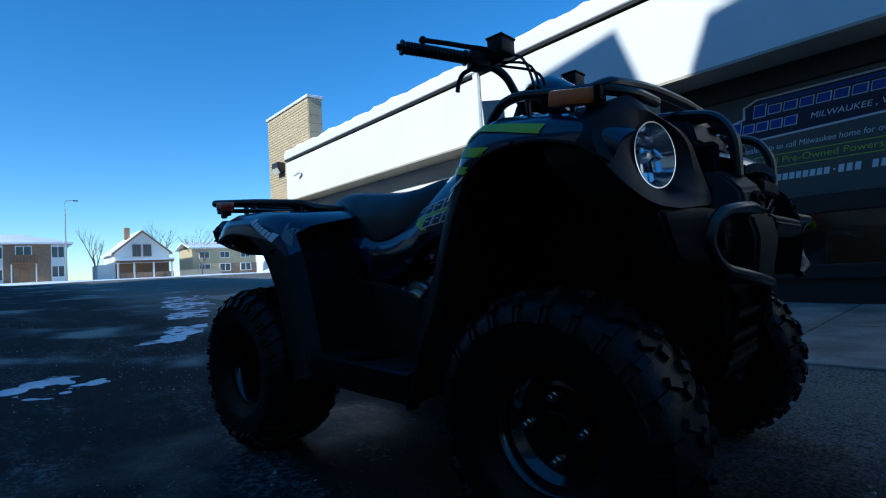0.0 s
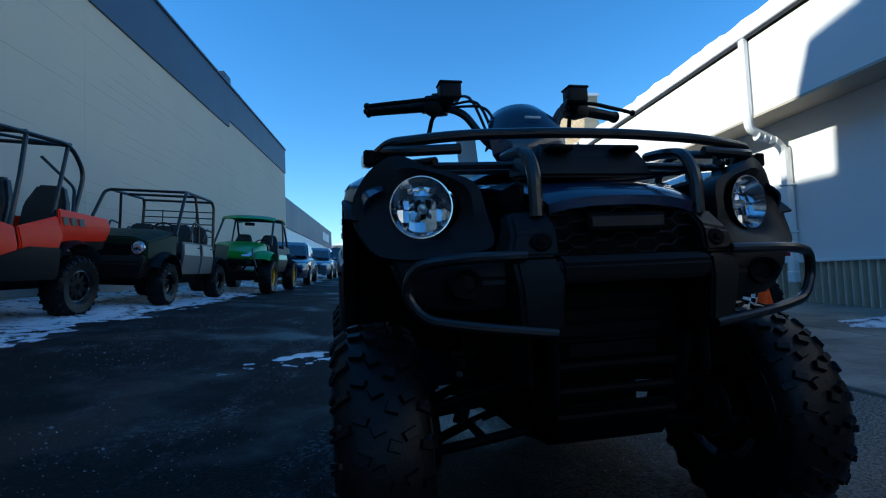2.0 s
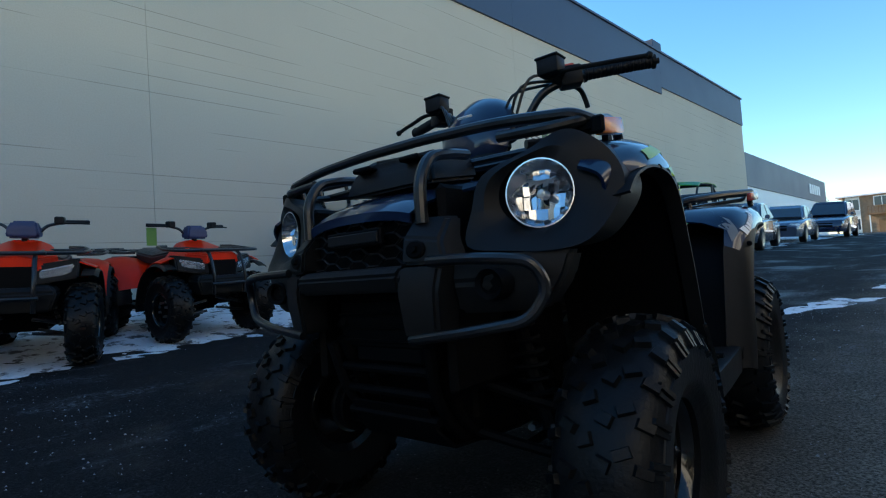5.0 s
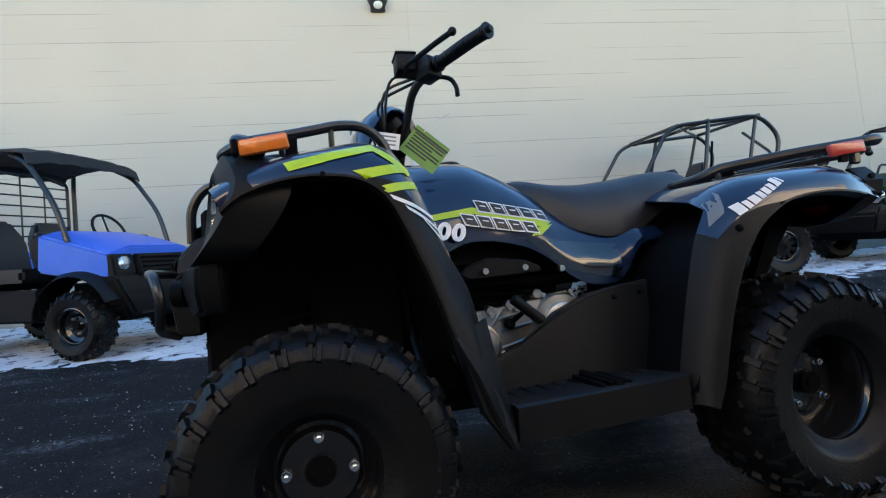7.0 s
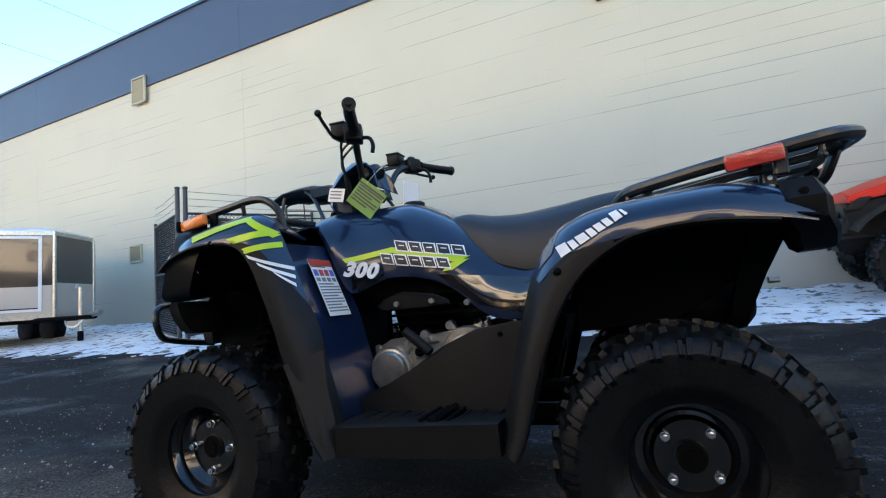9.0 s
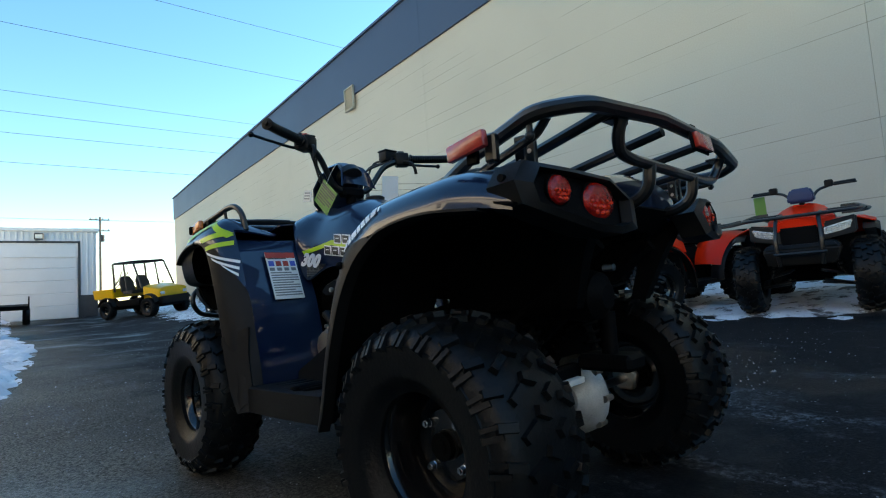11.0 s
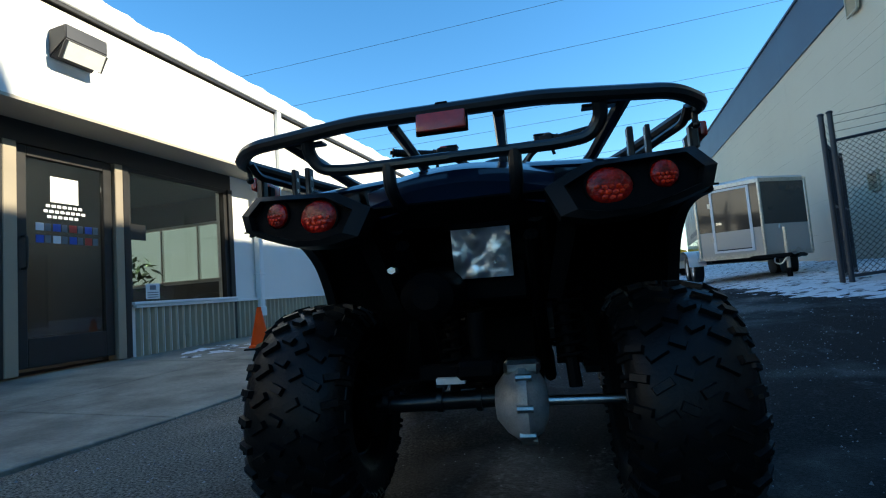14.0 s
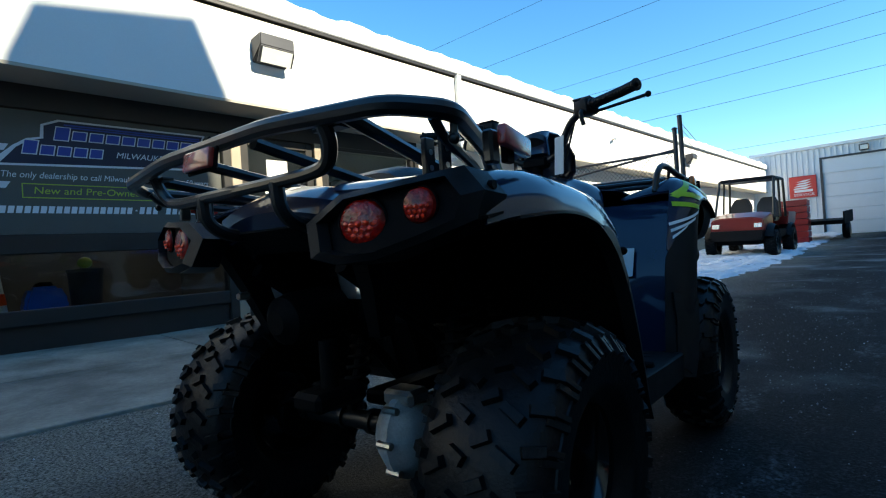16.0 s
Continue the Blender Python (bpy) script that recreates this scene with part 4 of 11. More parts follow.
# tan brick tower at the south end
TOWER = thing("brick_tower", ALLEY @ pose(-0.565, -1.1, 0.31), "tan brick tower at the end of the shop building", "building", kind="structure")
bm = bmesh.new()
box(bm, -4.06, -10.85, -1, -3.705, -8.50, 4.40)
part("core", bm, M_MORTAR, TOWER)
bm = bmesh.new()
box(bm, -4.10, -10.89, 4.40, -3.665, -8.46, 4.47, 0.008)
part("coping", bm, M_TRIM_WHITE, TOWER)
flood(-4.015, -11.15, 3.30, 0, "square floodlight on the brick tower")

# concrete apron: one slab after another
APRON = thing("pavement", ALLEY, "worn concrete apron in front of the shop", "pavement", kind="structure")
vv = [-10.1, -8.8, -7.1, -5.2, -3.35, -1.55, 0.25, 2.05, 3.85, 5.7]
for a, b in zip(vv, vv[1:]):
    for c, d in ((-3.05, -1.78), (-4.36, -3.062)):
        bm = bmesh.new()
        g = 0.006
        q = [(c, a + g), (d, a + g), (d, b - g), (c, b - g)]
        loft(bm, [[(u, v, grade(u, v) - 0.06) for u, v in q], [(u, v, grade(u, v) + 0.012) for u, v in q]])
        bmesh.ops.bevel(bm, geom=[e for e in bm.edges if min(v.co.z - grade(v.co.x, v.co.y) for v in e.verts) > 0], offset=0.005, segments=1, affect="EDGES")
        part("slab", bm, M_CONCRETE, APRON)

# ---------------------------------------------------------------- fences
def chain(bm, p0, p1, z0a, z0b, h, pitch=0.066, r=0.0048):
    """Woven wire between two feet, as zigzag wires."""
    p0, p1 = Vector(p0), Vector(p1)
    L = (p1 - p0).length
    d = (p1 - p0).normalized()
    nrm = Vector((-d.y, d.x, 0))
    n = int(L / pitch)
    rows = int(h / pitch)
    for i in range(n + 1):
        pts = []
        for k in range(rows * 2 + 1):
            s = min(L, max(0, (i + (0.5 if k % 2 else 0)) * pitch))
            base = z0a + (z0b - z0a) * s / L
            pts.append(Vector((p0.x, p0.y, 0)) + d * s + nrm * (0.003 if k % 2 else -0.003) + Vector((0, 0, base + k * pitch / 2)))
        pts2 = []
        for k in range(rows * 2 + 1):
            s = min(L, max(0, (i - (0.5 if k % 2 else 0)) * pitch + pitch))
            base = z0a + (z0b - z0a) * s / L
            pts2.append(Vector((p0.x, p0.y, 0)) + d * s + nrm * (0.003 if k % 2 else -0.003) + Vector((0, 0, base + k * pitch / 2)))
        tube(bm, pts, r, 3)
        tube(bm, pts2, r, 3)


def fence(name, posts, label, top=1.83, tall=(), barbs=True, mid=False):
    t = thing(name, ALLEY, label, "fence", "chain-link fences")
    for k, (u, v) in enumerate(posts):
        g = grade(u, v)
        bm = bmesh.new()
        hh = 2.12 if k in tall else top + 0.05
        cyl(bm, (u, v, g - 0.2), (u, v, g + hh), 0.031 if k in tall else 0.025, seg=12)
        ball(bm, (u, v, g + hh), 0.04 if k in tall else 0.03, 10, 6, 1, 1, 0.6)
        part("post", bm, M_GALV, t)
    for (u0, v0), (u1, v1) in zip(posts, posts[1:]):
        g0, g1 = grade(u0, v0), grade(u1, v1)
        for hz, nm in ((top, "top_rail"), (0.08, "bottom_rail")) + (((top * 0.55, "mid_rail"),) if mid else ()):
            bm = bmesh.new()
            tube(bm, [(u0, v0, g0 + hz), (u1, v1, g1 + hz)], 0.019, 8)
            part(nm, bm, M_GALV, t)
        bm = bmesh.new()
        chain(bm, (u0, v0, 0), (u1, v1, 0), g0 + 0.06, g1 + 0.06, top - 0.02)
        tagged(part("woven_wire", bm, M_WIRE, t, normals=False), kind="stuff")
        if barbs:
            for q in range(3):
                bm = bmesh.new()
                tube(bm, [(u0, v0, g0 + top + 0.11 + 0.1 * q), ((u0 + u1) / 2, (v0 + v1) / 2, (g0 + g1) / 2 + top + 0.09 + 0.1 * q), (u1, v1, g1 + top + 0.11 + 0.1 * q)], 0.0035, 4)
                part("barbed_wire", bm, M_GALV, t)
    return t


fence("fence", [(-4.28, 6.17), (-3.2, 6.2)], "black chain-link fence panel by the shop wall", 1.80, (0,), False)
GATE = fence("fence_gate", [(-3.2, 6.2), (-1.52, 6.14)], "open black chain-link gate leaf standing in snow", 1.80, (1,), False, True)
bm = bmesh.new()
tube(bm, [(-3.2, 6.2, 1.76), (-1.52, 6.14, 1.91)], 0.017, 8)
part("sloping_rail", bm, M_GALV, GATE)
bm = bmesh.new()
cyl(bm, (-1.42, 6.13, grade(-1.42, 6.13) - 0.2), (-1.44, 6.13, 2.36), 0.032, seg=12)
ball(bm, (-1.44, 6.13, 2.36), 0.036, 10, 6, 1, 1, 0.6)
part("gate_post", bm, M_GALV, GATE)
bm = bmesh.new()
box(bm, -0.10, -0.03, -0.035, 0.06, 0.0, 0.035, 0.006, pose(-3.24, 6.16, 1.03, 0, -28, 0))
part("gate_latch", bm, M_GALV, GATE)
for k in range(4):
    bm = bmesh.new()
    tube(bm, [(-1.46, 6.13, 2.32 - 0.09 * k), (-1.9, 8.6, 2.26 - 0.085 * k), (-2.5, 11.5, 2.24 - 0.08 * k)], 0.004, 4)
    part("barbed_wire", bm, M_GALV, GATE)
fence("fence", [(3.22, 5.55), (5.70, 5.42)], "black chain-link fence topped with barbed wire", 1.76, (0,), True)
fence("fence_gate", [(3.15, 5.62), (3.92, 7.2)], "open chain-link gate leaf by the tall wall", 1.76, (0,), True, True)

# ---------------------------------------------------------------- north building, poles and wires
NORTH = thing("wall_north", ALLEY @ pose(-0.15, 23.6, 0.40) @ Matrix.Diagonal((0.925, 1, 0.925, 1)), "white ribbed metal service building with a roller door", "building", kind="structure")
for a, b, c, d in ((-4.6, 0, -2.02, 3.72), (0.74, 0, 1.40, 3.72), (-2.02, 3.22, 0.74, 3.72)):
    part("wall_block", box(bmesh.new(), a, 0.02, b - 0.6, c, 0.3, d), M_WHITE_METAL, NORTH)
k = 0
x = -4.55
while x < 1.36:
    if not (-2.05 < x < 0.72):
        part("rib", box(bmesh.new(), x, -0.02, 0.0, x + 0.06, 0.02, 3.70, 0.006), M_WHITE_METAL, NORTH)
    else:
        part("rib", box(bmesh.new(), x, -0.02, 3.25, x + 0.06, 0.02, 3.70, 0.006), M_WHITE_METAL, NORTH)
    x += 0.2
part("roof_edge", box(bmesh.new(), -4.7, -0.08, 3.72, 1.5, 0.3, 3.86, 0.01), M_TRIM_WHITE, NORTH)
part("side_wall", box(bmesh.new(), 1.28, 0.3, -0.6, 1.40, 16, 3.72), M_WHITE_METAL, NORTH)
part("roof", box(bmesh.new(), -4.7, 0.3, 3.66, 1.45, 16, 3.84), M_WHITE_METAL, NORTH)
part("corner_skirt", box(bmesh.new(), 0.78, -0.03, 0, 1.44, 0.02, 0.95), M_GALV, NORTH)
door = part("roller_door", box(bmesh.new(), -2.02, 0.10, 0.0, 0.74, 0.16, 3.22), M_WHITE_METAL, NORTH, "white closed roller door")
for k in range(6):
    part("door_panel", box(bmesh.new(), -2.0, 0.07, 0.02 + 0.533 * k, 0.72, 0.10, 0.02 + 0.533 * k + 0.52, 0.008), M_WHITE_METAL, door)
for a, b, c, d in ((-2.10, 0, -2.02, 3.30), (0.74, 0, 0.82, 3.30), (-2.02, 3.22, 0.74, 3.30)):
    part("door_trim", box(bmesh.new(), a, -0.03, b, c, 0.1, d), M_GALV, NORTH)
sign = thing("service_sign", ALLEY @ pose(-2.65, 23.55, 2.38) @ Matrix.Diagonal((0.87, 1, 0.87, 1)), "square red service sign with a white wing emblem", "sign")
part("panel", box(bmesh.new(), -0.55, -0.04, -0.5, 0.50, 0.0, 0.5, 0.01), M_RED_SIGN, sign)
for k in range(4):
    bm = bmesh.new()
    prism(bm, [(-0.42 + 0.05 * k, -0.08 + 0.11 * k), (0.08, -0.08 + 0.11 * k), (0.30, 0.02 + 0.11 * k), (-0.30 + 0.10 * k, -0.01 + 0.11 * k)], 0.01, Matrix(((1, 0, 0, 0), (0, 0, 1, -0.052), (0, 1, 0, -0.02), (0, 0, 0, 1))))
    part("wing_emblem", bm, M_SIGN_WHITE, sign)
part("name_bar", box(bmesh.new(), -0.36, -0.05, -0.24, 0.34, -0.04, -0.13), M_SIGN_WHITE, sign)
writing("sign_word", "SERVICE", 0.17, M_SIGN_WHITE, pose(0, -0.046, -0.36, 90, 0, 0), sign, "", 0.78, 0.003)
t = thing("wall_lamp", ALLEY @ pose(-0.7, 23.53, 3.62), "small wall lamp over the roller door", "wall lamp")
part("housing", box(bmesh.new(), -0.15, -0.14, -0.12, 0.15, 0.0, 0.12, 0.02), M_GALV, t)
part("lens", box(bmesh.new(), -0.11, -0.155, -0.09, 0.11, -0.14, 0.07, 0.01), M_LAMP_GLASS, t)


def utility_pole(u, v, h, label):
    t = thing("utility_pole", on(u, v), label, "utility pole", "utility poles")
    bm = bmesh.new()
    cyl(bm, (0, 0, -0.3), (0.05, 0, h), 0.14, 0.09, 12)
    part("pole", bm, M_BARK, t)
    for z in (h - 0.35, h - 1.5):
        bm = bmesh.new()
        box(bm, -0.9, -0.05, z, 0.9, 0.05, z + 0.1, 0.01)
        part("crossarm", bm, M_BARK, t)
        for x in (-0.8, -0.3, 0.3, 0.8):
            bm = bmesh.new()
            cyl(bm, (x, 0, z + 0.1), (x, 0, z + 0.26), 0.04, 0.03, 8)
            part("insulator", bm, M_GALV, t)
    bm = bmesh.new()
    cyl(bm, (0.25, 0, h - 2.6), (0.25, 0, h - 1.9), 0.18, 0.18, 14)
    part("transformer", bm, M_GALV, t)


utility_pole(4.8, 62.0, 9.4, "wooden utility pole with crossarms and transformer")
for k, (ya, za, yb, zb) in enumerate(((24, 6.6, 30, 9.3), (24, 7.8, 30, 10.7), (25, 9.0, 31, 12.0), (26, 10.2, 32, 13.4), (20, 10.4, 26, 14.4), (19, 12.0, 24, 16.0), (30, 5.6, 36, 7.0))):
    t = thing("power_line", ALLEY, "thin black overhead cable against the sky", "cable", "overhead cables")
    bm = bmesh.new()
    pts = []
    for i in range(25):
        f = i / 24
        pts.append(Vector((-30 + 75 * f, ya + (yb - ya) * f, za + (zb - za) * f - 2.2 * f * (1 - f))))
    tube(bm, pts, 0.009, 5)
    part("cable", bm, M_INK, t)


# ---------------------------------------------------------------- houses across the street
M_DARK_BRICK = surface("brown_brick", (0.30, 0.19, 0.12), 0.85, 0, 0.25, 3, 12, 0.3)
M_TAN_SIDING = surface("tan_siding", (0.55, 0.43, 0.24), 0.7, 0, 0.08, 1, 20, 0.1)
M_CREAM_SIDING = surface("white_siding", (0.75, 0.74, 0.70), 0.7, 0, 0.06, 1, 20, 0.1)
M_BROWN_WOOD = surface("brown_porch_wood", (0.22, 0.12, 0.06), 0.7, 0, 0.15, 2, 30, 0.2)
M_FAR_GLASS = surface("far_window_glass", (0.05, 0.07, 0.09), 0.06, 0, 0.1, 2, 30, 0.0)
M_CAR_BLUE = surface("dark_blue_car_paint", (0.012, 0.02, 0.05), 0.2, 0.3, 0.05, 3, 100, 0.0, coat=1.0)
M_CAR_GREY = surface("grey_blue_car_paint", (0.10, 0.13, 0.18), 0.2, 0.5, 0.05, 3, 100, 0.0, coat=1.0)


def house_window(parent, x, y, z, w, h, frame_m, face=1):
    win = part("window", box(bmesh.new(), x - w / 2, y - 0.06 * face, z, x + w / 2, y + 0.10 * face, z + h), M_FAR_GLASS, parent)
    for a, b, c, d in ((x - w / 2 - 0.1, z - 0.1, x + w / 2 + 0.1, z), (x - w / 2 - 0.1, z + h, x + w / 2 + 0.1, z + h + 0.1), (x - w / 2 - 0.1, z, x - w / 2, z + h), (x + w / 2, z, x + w / 2 + 0.1, z + h), (x - 0.04, z, x + 0.04, z + h)):
        part("window_frame", box(bmesh.new(), a, y, b, c, y + 0.16 * face, d), frame_m, win)


GZ = grade(0, -85)
APT = thing("apartment_house", ALLEY @ pose(2.0, -85, GZ), "two-storey brown brick apartment house with snow on its hipped roof", "house")
part("wall", box(bmesh.new(), -7.6, -10, -0.5, 7.6, 0, 5.3), M_DARK_BRICK, APT)
bm = bmesh.new()
loft(bm, [[(-8.3, -10.7, 5.3), (8.3, -10.7, 5.3), (8.3, 0.7, 5.3), (-8.3, 0.7, 5.3)], [(-8.3, -10.7, 5.5), (8.3, -10.7, 5.5), (8.3, 0.7, 5.5), (-8.3, 0.7, 5.5)], [(-2.6, -5.2, 7.0), (2.6, -5.2, 7.0), (2.6, -4.8, 7.0), (-2.6, -4.8, 7.0)]])
part("roof", bm, M_CLEAN_SNOW, APT, "snow-covered hipped roof")
for x, w in ((-6.6, 1.3), (0.3, 2.3), (6.6, 1.3)):
    for z in (0.9, 3.5):
        if not (abs(x) < 1 and z < 1):
            house_window(APT, x, 0, z, w, 1.4, M_TRIM_WHITE)
    part("siding_strip", box(bmesh.new(), x - w / 2 - 0.1, 0.0, 0.0, x + w / 2 + 0.1, 0.05, 5.25), M_CREAM_SIDING, APT)
house_window(APT, 0.3, 0.05, 0.7, 2.3, 1.3, M_TRIM_WHITE)
for x in (-3.0, 3.6):
    house_window(APT, x, 0, 3.9, 1.5, 1.1, M_TRIM_WHITE)
    part("door", box(bmesh.new(), x - 0.5, 0.02, 0, x + 0.5, 0.08, 2.1), M_BROWN_WOOD, APT)
    bal = part("balcony", box(bmesh.new(), x - 1.4, 0, 2.7, x + 1.4, 1.2, 2.9), M_BROWN_WOOD, APT)
    for k in range(9):
        part("baluster", box(bmesh.new(), x - 1.4 + 0.34 * k, 1.1, 2.9, x - 1.32 + 0.34 * k, 1.18, 3.75), M_BROWN_WOOD, bal)
    part("balcony_rail", box(bmesh.new(), x - 1.4, 1.08, 3.75, x + 1.4, 1.2, 3.85), M_BROWN_WOOD, bal)
    for q in (-1.3, 1.2):
        part("porch_post", box(bmesh.new(), x + q, 1.0, 0, x + q + 0.12, 1.12, 2.7), M_TRIM_WHITE, bal)

HSE = thing("gabled_house", ALLEY @ pose(-14.6, -86, GZ), "white gabled house with a dark porch and snow on the roof", "house")
bm = bmesh.new()
loft(bm, [[(-3.8, 0, -0.3), (3.4, 0, -0.3), (3.4, 0, 4.0), (-0.2, 0, 7.1), (-3.8, 0, 4.0)], [(-3.8, -10, -0.3), (3.4, -10, -0.3), (3.4, -10, 4.0), (-0.2, -10, 7.1), (-3.8, -10, 4.0)]])
part("wall", bm, M_CREAM_SIDING, HSE)
for sg, x1 in ((-1, -4.2), (1, 3.8)):
    bm = bmesh.new()
    loft(bm, [[(-0.2, 0.4, 7.15), (x1, 0.4, 3.7), (x1, 0.4, 3.95), (-0.2, 0.4, 7.42)], [(-0.2, -10.3, 7.15), (x1, -10.3, 3.7), (x1, -10.3, 3.95), (-0.2, -10.3, 7.42)]])
    part("roof", bm, M_CLEAN_SNOW, HSE)
    bm = bmesh.new()
    loft(bm, [[(-0.2, 0.42, 7.0), (x1, 0.42, 3.6), (x1, 0.42, 3.85), (-0.2, 0.42, 7.3)], [(-0.2, 0.55, 7.0), (x1, 0.55, 3.6), (x1, 0.55, 3.85), (-0.2, 0.55, 7.3)]])
    part("barge_board", bm, M_BROWN_WOOD, HSE)
for x in (-0.85, 0.55):
    house_window(HSE, x, 0, 3.5, 0.9, 1.6, M_BROWN_WOOD)
part("chimney", box(bmesh.new(), 0.8, -4, 6.2, 1.5, -3.3, 8.0), M_DARK_BRICK, HSE)
part("porch_roof", box(bmesh.new(), -4.0, 0, 2.75, 3.6, 2.6, 3.0), M_CLEAN_SNOW, HSE)
part("porch_beam", box(bmesh.new(), -3.9, 2.3, 2.45, 3.5, 2.5, 2.75), M_BROWN_WOOD, HSE)
for x in (-3.7, -1.3, 1.2, 3.2):
    part("porch_post", box(bmesh.new(), x, 2.3, 0, x + 0.22, 2.5, 2.5), M_CREAM_SIDING, HSE)
part("porch_wall", box(bmesh.new(), -3.8, 2.3, -0.2, 3.4, 2.48, 1.0), M_DARK_BRICK, HSE)
# dark brown sheet that paints the porch roof's shade on the wall
part("porch_shade", box(bmesh.new(), -3.7, 0.02, 0, 3.3, 0.06, 2.4), M_BROWN_WOOD, HSE)
part("garden_wall", box(bmesh.new(), -10.5, 3.0, -0.3, -4.5, 3.3, 1.1), M_MORTAR, HSE)
part("side_annexe", box(bmesh.new(), 3.4, -6, -0.3, 5.4, -0.5, 2.3), M_CREAM_SIDING, HSE)

H3 = thing("tan_house", ALLEY @ pose(-27, -87, GZ), "tan and brown two-storey house with snow on the roof", "house")
part("wall", box(bmesh.new(), -5.2, -8, -0.3, 5.0, 0, 4.6), M_TAN_SIDING, H3)
part("brick_base", box(bmesh.new(), -5.25, 0, -0.3, 0.5, 0.08, 2.0), M_DARK_BRICK, H3)
bm = bmesh.new()
loft(bm, [[(-5.8, 0.5, 4.5), (5.6, 0.5, 4.5), (5.6, 0.5, 4.75), (-5.8, 0.5, 4.75)], [(-5.8, -4, 5.6), (5.6, -4, 5.6), (5.6, -4, 5.85), (-5.8, -4, 5.85)], [(-5.8, -8.5, 4.5), (5.6, -8.5, 4.5), (5.6, -8.5, 4.75), (-5.8, -8.5, 4.75)]])
part("roof", bm, M_CLEAN_SNOW, H3)
for x in (-3.4, 0.0, 3.2):
    house_window(H3, x, 0.08, 0.8, 1.6, 1.1, M_TRIM_WHITE)
    house_window(H3, x, 0, 3.0, 1.4, 0.9, M_TRIM_WHITE)
HW = thing("far_white_house", ALLEY @ pose(-42, -92, GZ), "plain white house beyond the trees", "house")
part("wall", box(bmesh.new(), -5, -8, -0.3, 5, 0, 4.4), M_CREAM_SIDING, HW)
bm = bmesh.new()
loft(bm, [[(-5.5, 0.5, 4.3), (5.5, 0.5, 4.3), (5.5, -8.5, 4.3), (-5.5, -8.5, 4.3)], [(-5.5, -3.9, 6.2), (5.5, -3.9, 6.2), (5.5, -4.1, 6.2), (-5.5, -4.1, 6.2)]])
part("roof", bm, M_CLEAN_SNOW, HW)
for x in (-3, 0, 3):
    house_window(HW, x, 0, 1.6, 1.2, 1.4, M_BROWN_WOOD)


def bare_tree(u, v, h, spread, seed, label):
    """A leafless tree: a tapered trunk that forks again and again."""
    t = thing("bare_tree", on(u, v), label, "tree", "bare trees")
    rnd = random.Random(seed)
    trunk, crown = bmesh.new(), bmesh.new()

    def limb(p, d, L, r, depth):
        pts = [p]
        q = p.copy()
        dd = d.copy()
        for _ in range(4):
            dd = (dd + Vector((rnd.uniform(-0.14, 0.14), rnd.uniform(-0.14, 0.14), rnd.uniform(-0.02, 0.12)))).normalized()
            q = q + dd * L / 4
            pts.append(q.copy())
        bmt = trunk if depth == 0 else crown
        ring_prev = None
        for i, pt in enumerate(pts):
            rr = r * (1 - 0.45 * i / 4)
            seg = 7 if depth < 2 else 3
            side = dd.orthogonal().normalized()
            up = dd.cross(side)
            ring = [bmt.verts.new(pt + (side * math.cos(2 * math.pi * j / seg) + up * math.sin(2 * math.pi * j / seg)) * rr) for j in range(seg)]
            if ring_prev:
                for j in range(seg):
                    bmt.faces.new((ring_prev[j], ring_prev[(j + 1) % seg], ring[(j + 1) % seg], ring[j]))
            ring_prev = ring
        if depth >= 5:
            return
        for k in range(3 if depth < 4 else 2):
            base = pts[rnd.choice((2, 3, 4, 4))]
            a = rnd.uniform(0, 6.28)
            tilt = rnd.uniform(0.3, 0.8) * spread
            nd = (dd + Vector((math.cos(a) * tilt, math.sin(a) * tilt, rnd.uniform(-0.05, 0.25)))).normalized()
            limb(base, nd, L * rnd.uniform(0.6, 0.82), r * 0.52, depth + 1)

    limb(Vector((0, 0, -0.2)), Vector((0, 0, 1)), h * 0.30, h * 0.022, 0)
    part("trunk", trunk, M_BARK, t)
    tagged(part("crown", crown, M_BARK, t, normals=False), kind="stuff")


bare_tree(-22.5, -90, 11, 1.0, 3, "large bare winter tree behind the houses")
bare_tree(-19.0, -96, 12, 1.1, 4, "large bare winter tree behind the houses")
bare_tree(-21.5, -80, 6.0, 1.2, 5, "small bare tree in the front garden")
bare_tree(-9.4, -90, 9, 0.45, 6, "slender bare tree between the houses")
bare_tree(-31, -98, 9, 1.0, 7, "bare tree behind the tan house")
bare_tree(12, -97, 8, 1.0, 8, "bare tree behind the apartment house")
for k in range(6):
    bare_tree(-3 + 6.2 * k, 92 + 5 * (k % 3), 6 + (k * 37 % 5), 1.0, 20 + k, "distant bare tree beyond the yard")
sh = thing("garden_shrub", on(-16.5, -80), "brown twiggy winter shrub in the snow", "shrub")
rnd = random.Random(9)
bm = bmesh.new()
for k in range(90):
    a, e = rnd.uniform(0, 6.28), rnd.uniform(0.3, 1.5)
    d = Vector((math.cos(a) * math.cos(e), math.sin(a) * math.cos(e), math.sin(e)))
    tube(bm, [(0, 0, 0.1), tuple(d * 0.5), tuple(d * rnd.uniform(0.8, 1.2) + Vector((0, 0, 0.1)))], 0.012, 3)
tagged(part("twigs", bm, M_BARK, sh), kind="stuff")
lp = thing("street_lamp", on(-5.1, -80), "tall grey street lamp pole", "street lamp")
bm = bmesh.new()
cyl(bm, (0, 0, -0.2), (0, 0, 9.6), 0.13, 0.07, 12)
part("pole", bm, M_ALU, lp)
bm = bmesh.new()
tube(bm, rounded([(0, 0, 9.4), (0, 0, 10.4), (-0.4, 0, 10.6), (-0.9, 0, 10.6)], 0.3, 4), 0.04, 8)
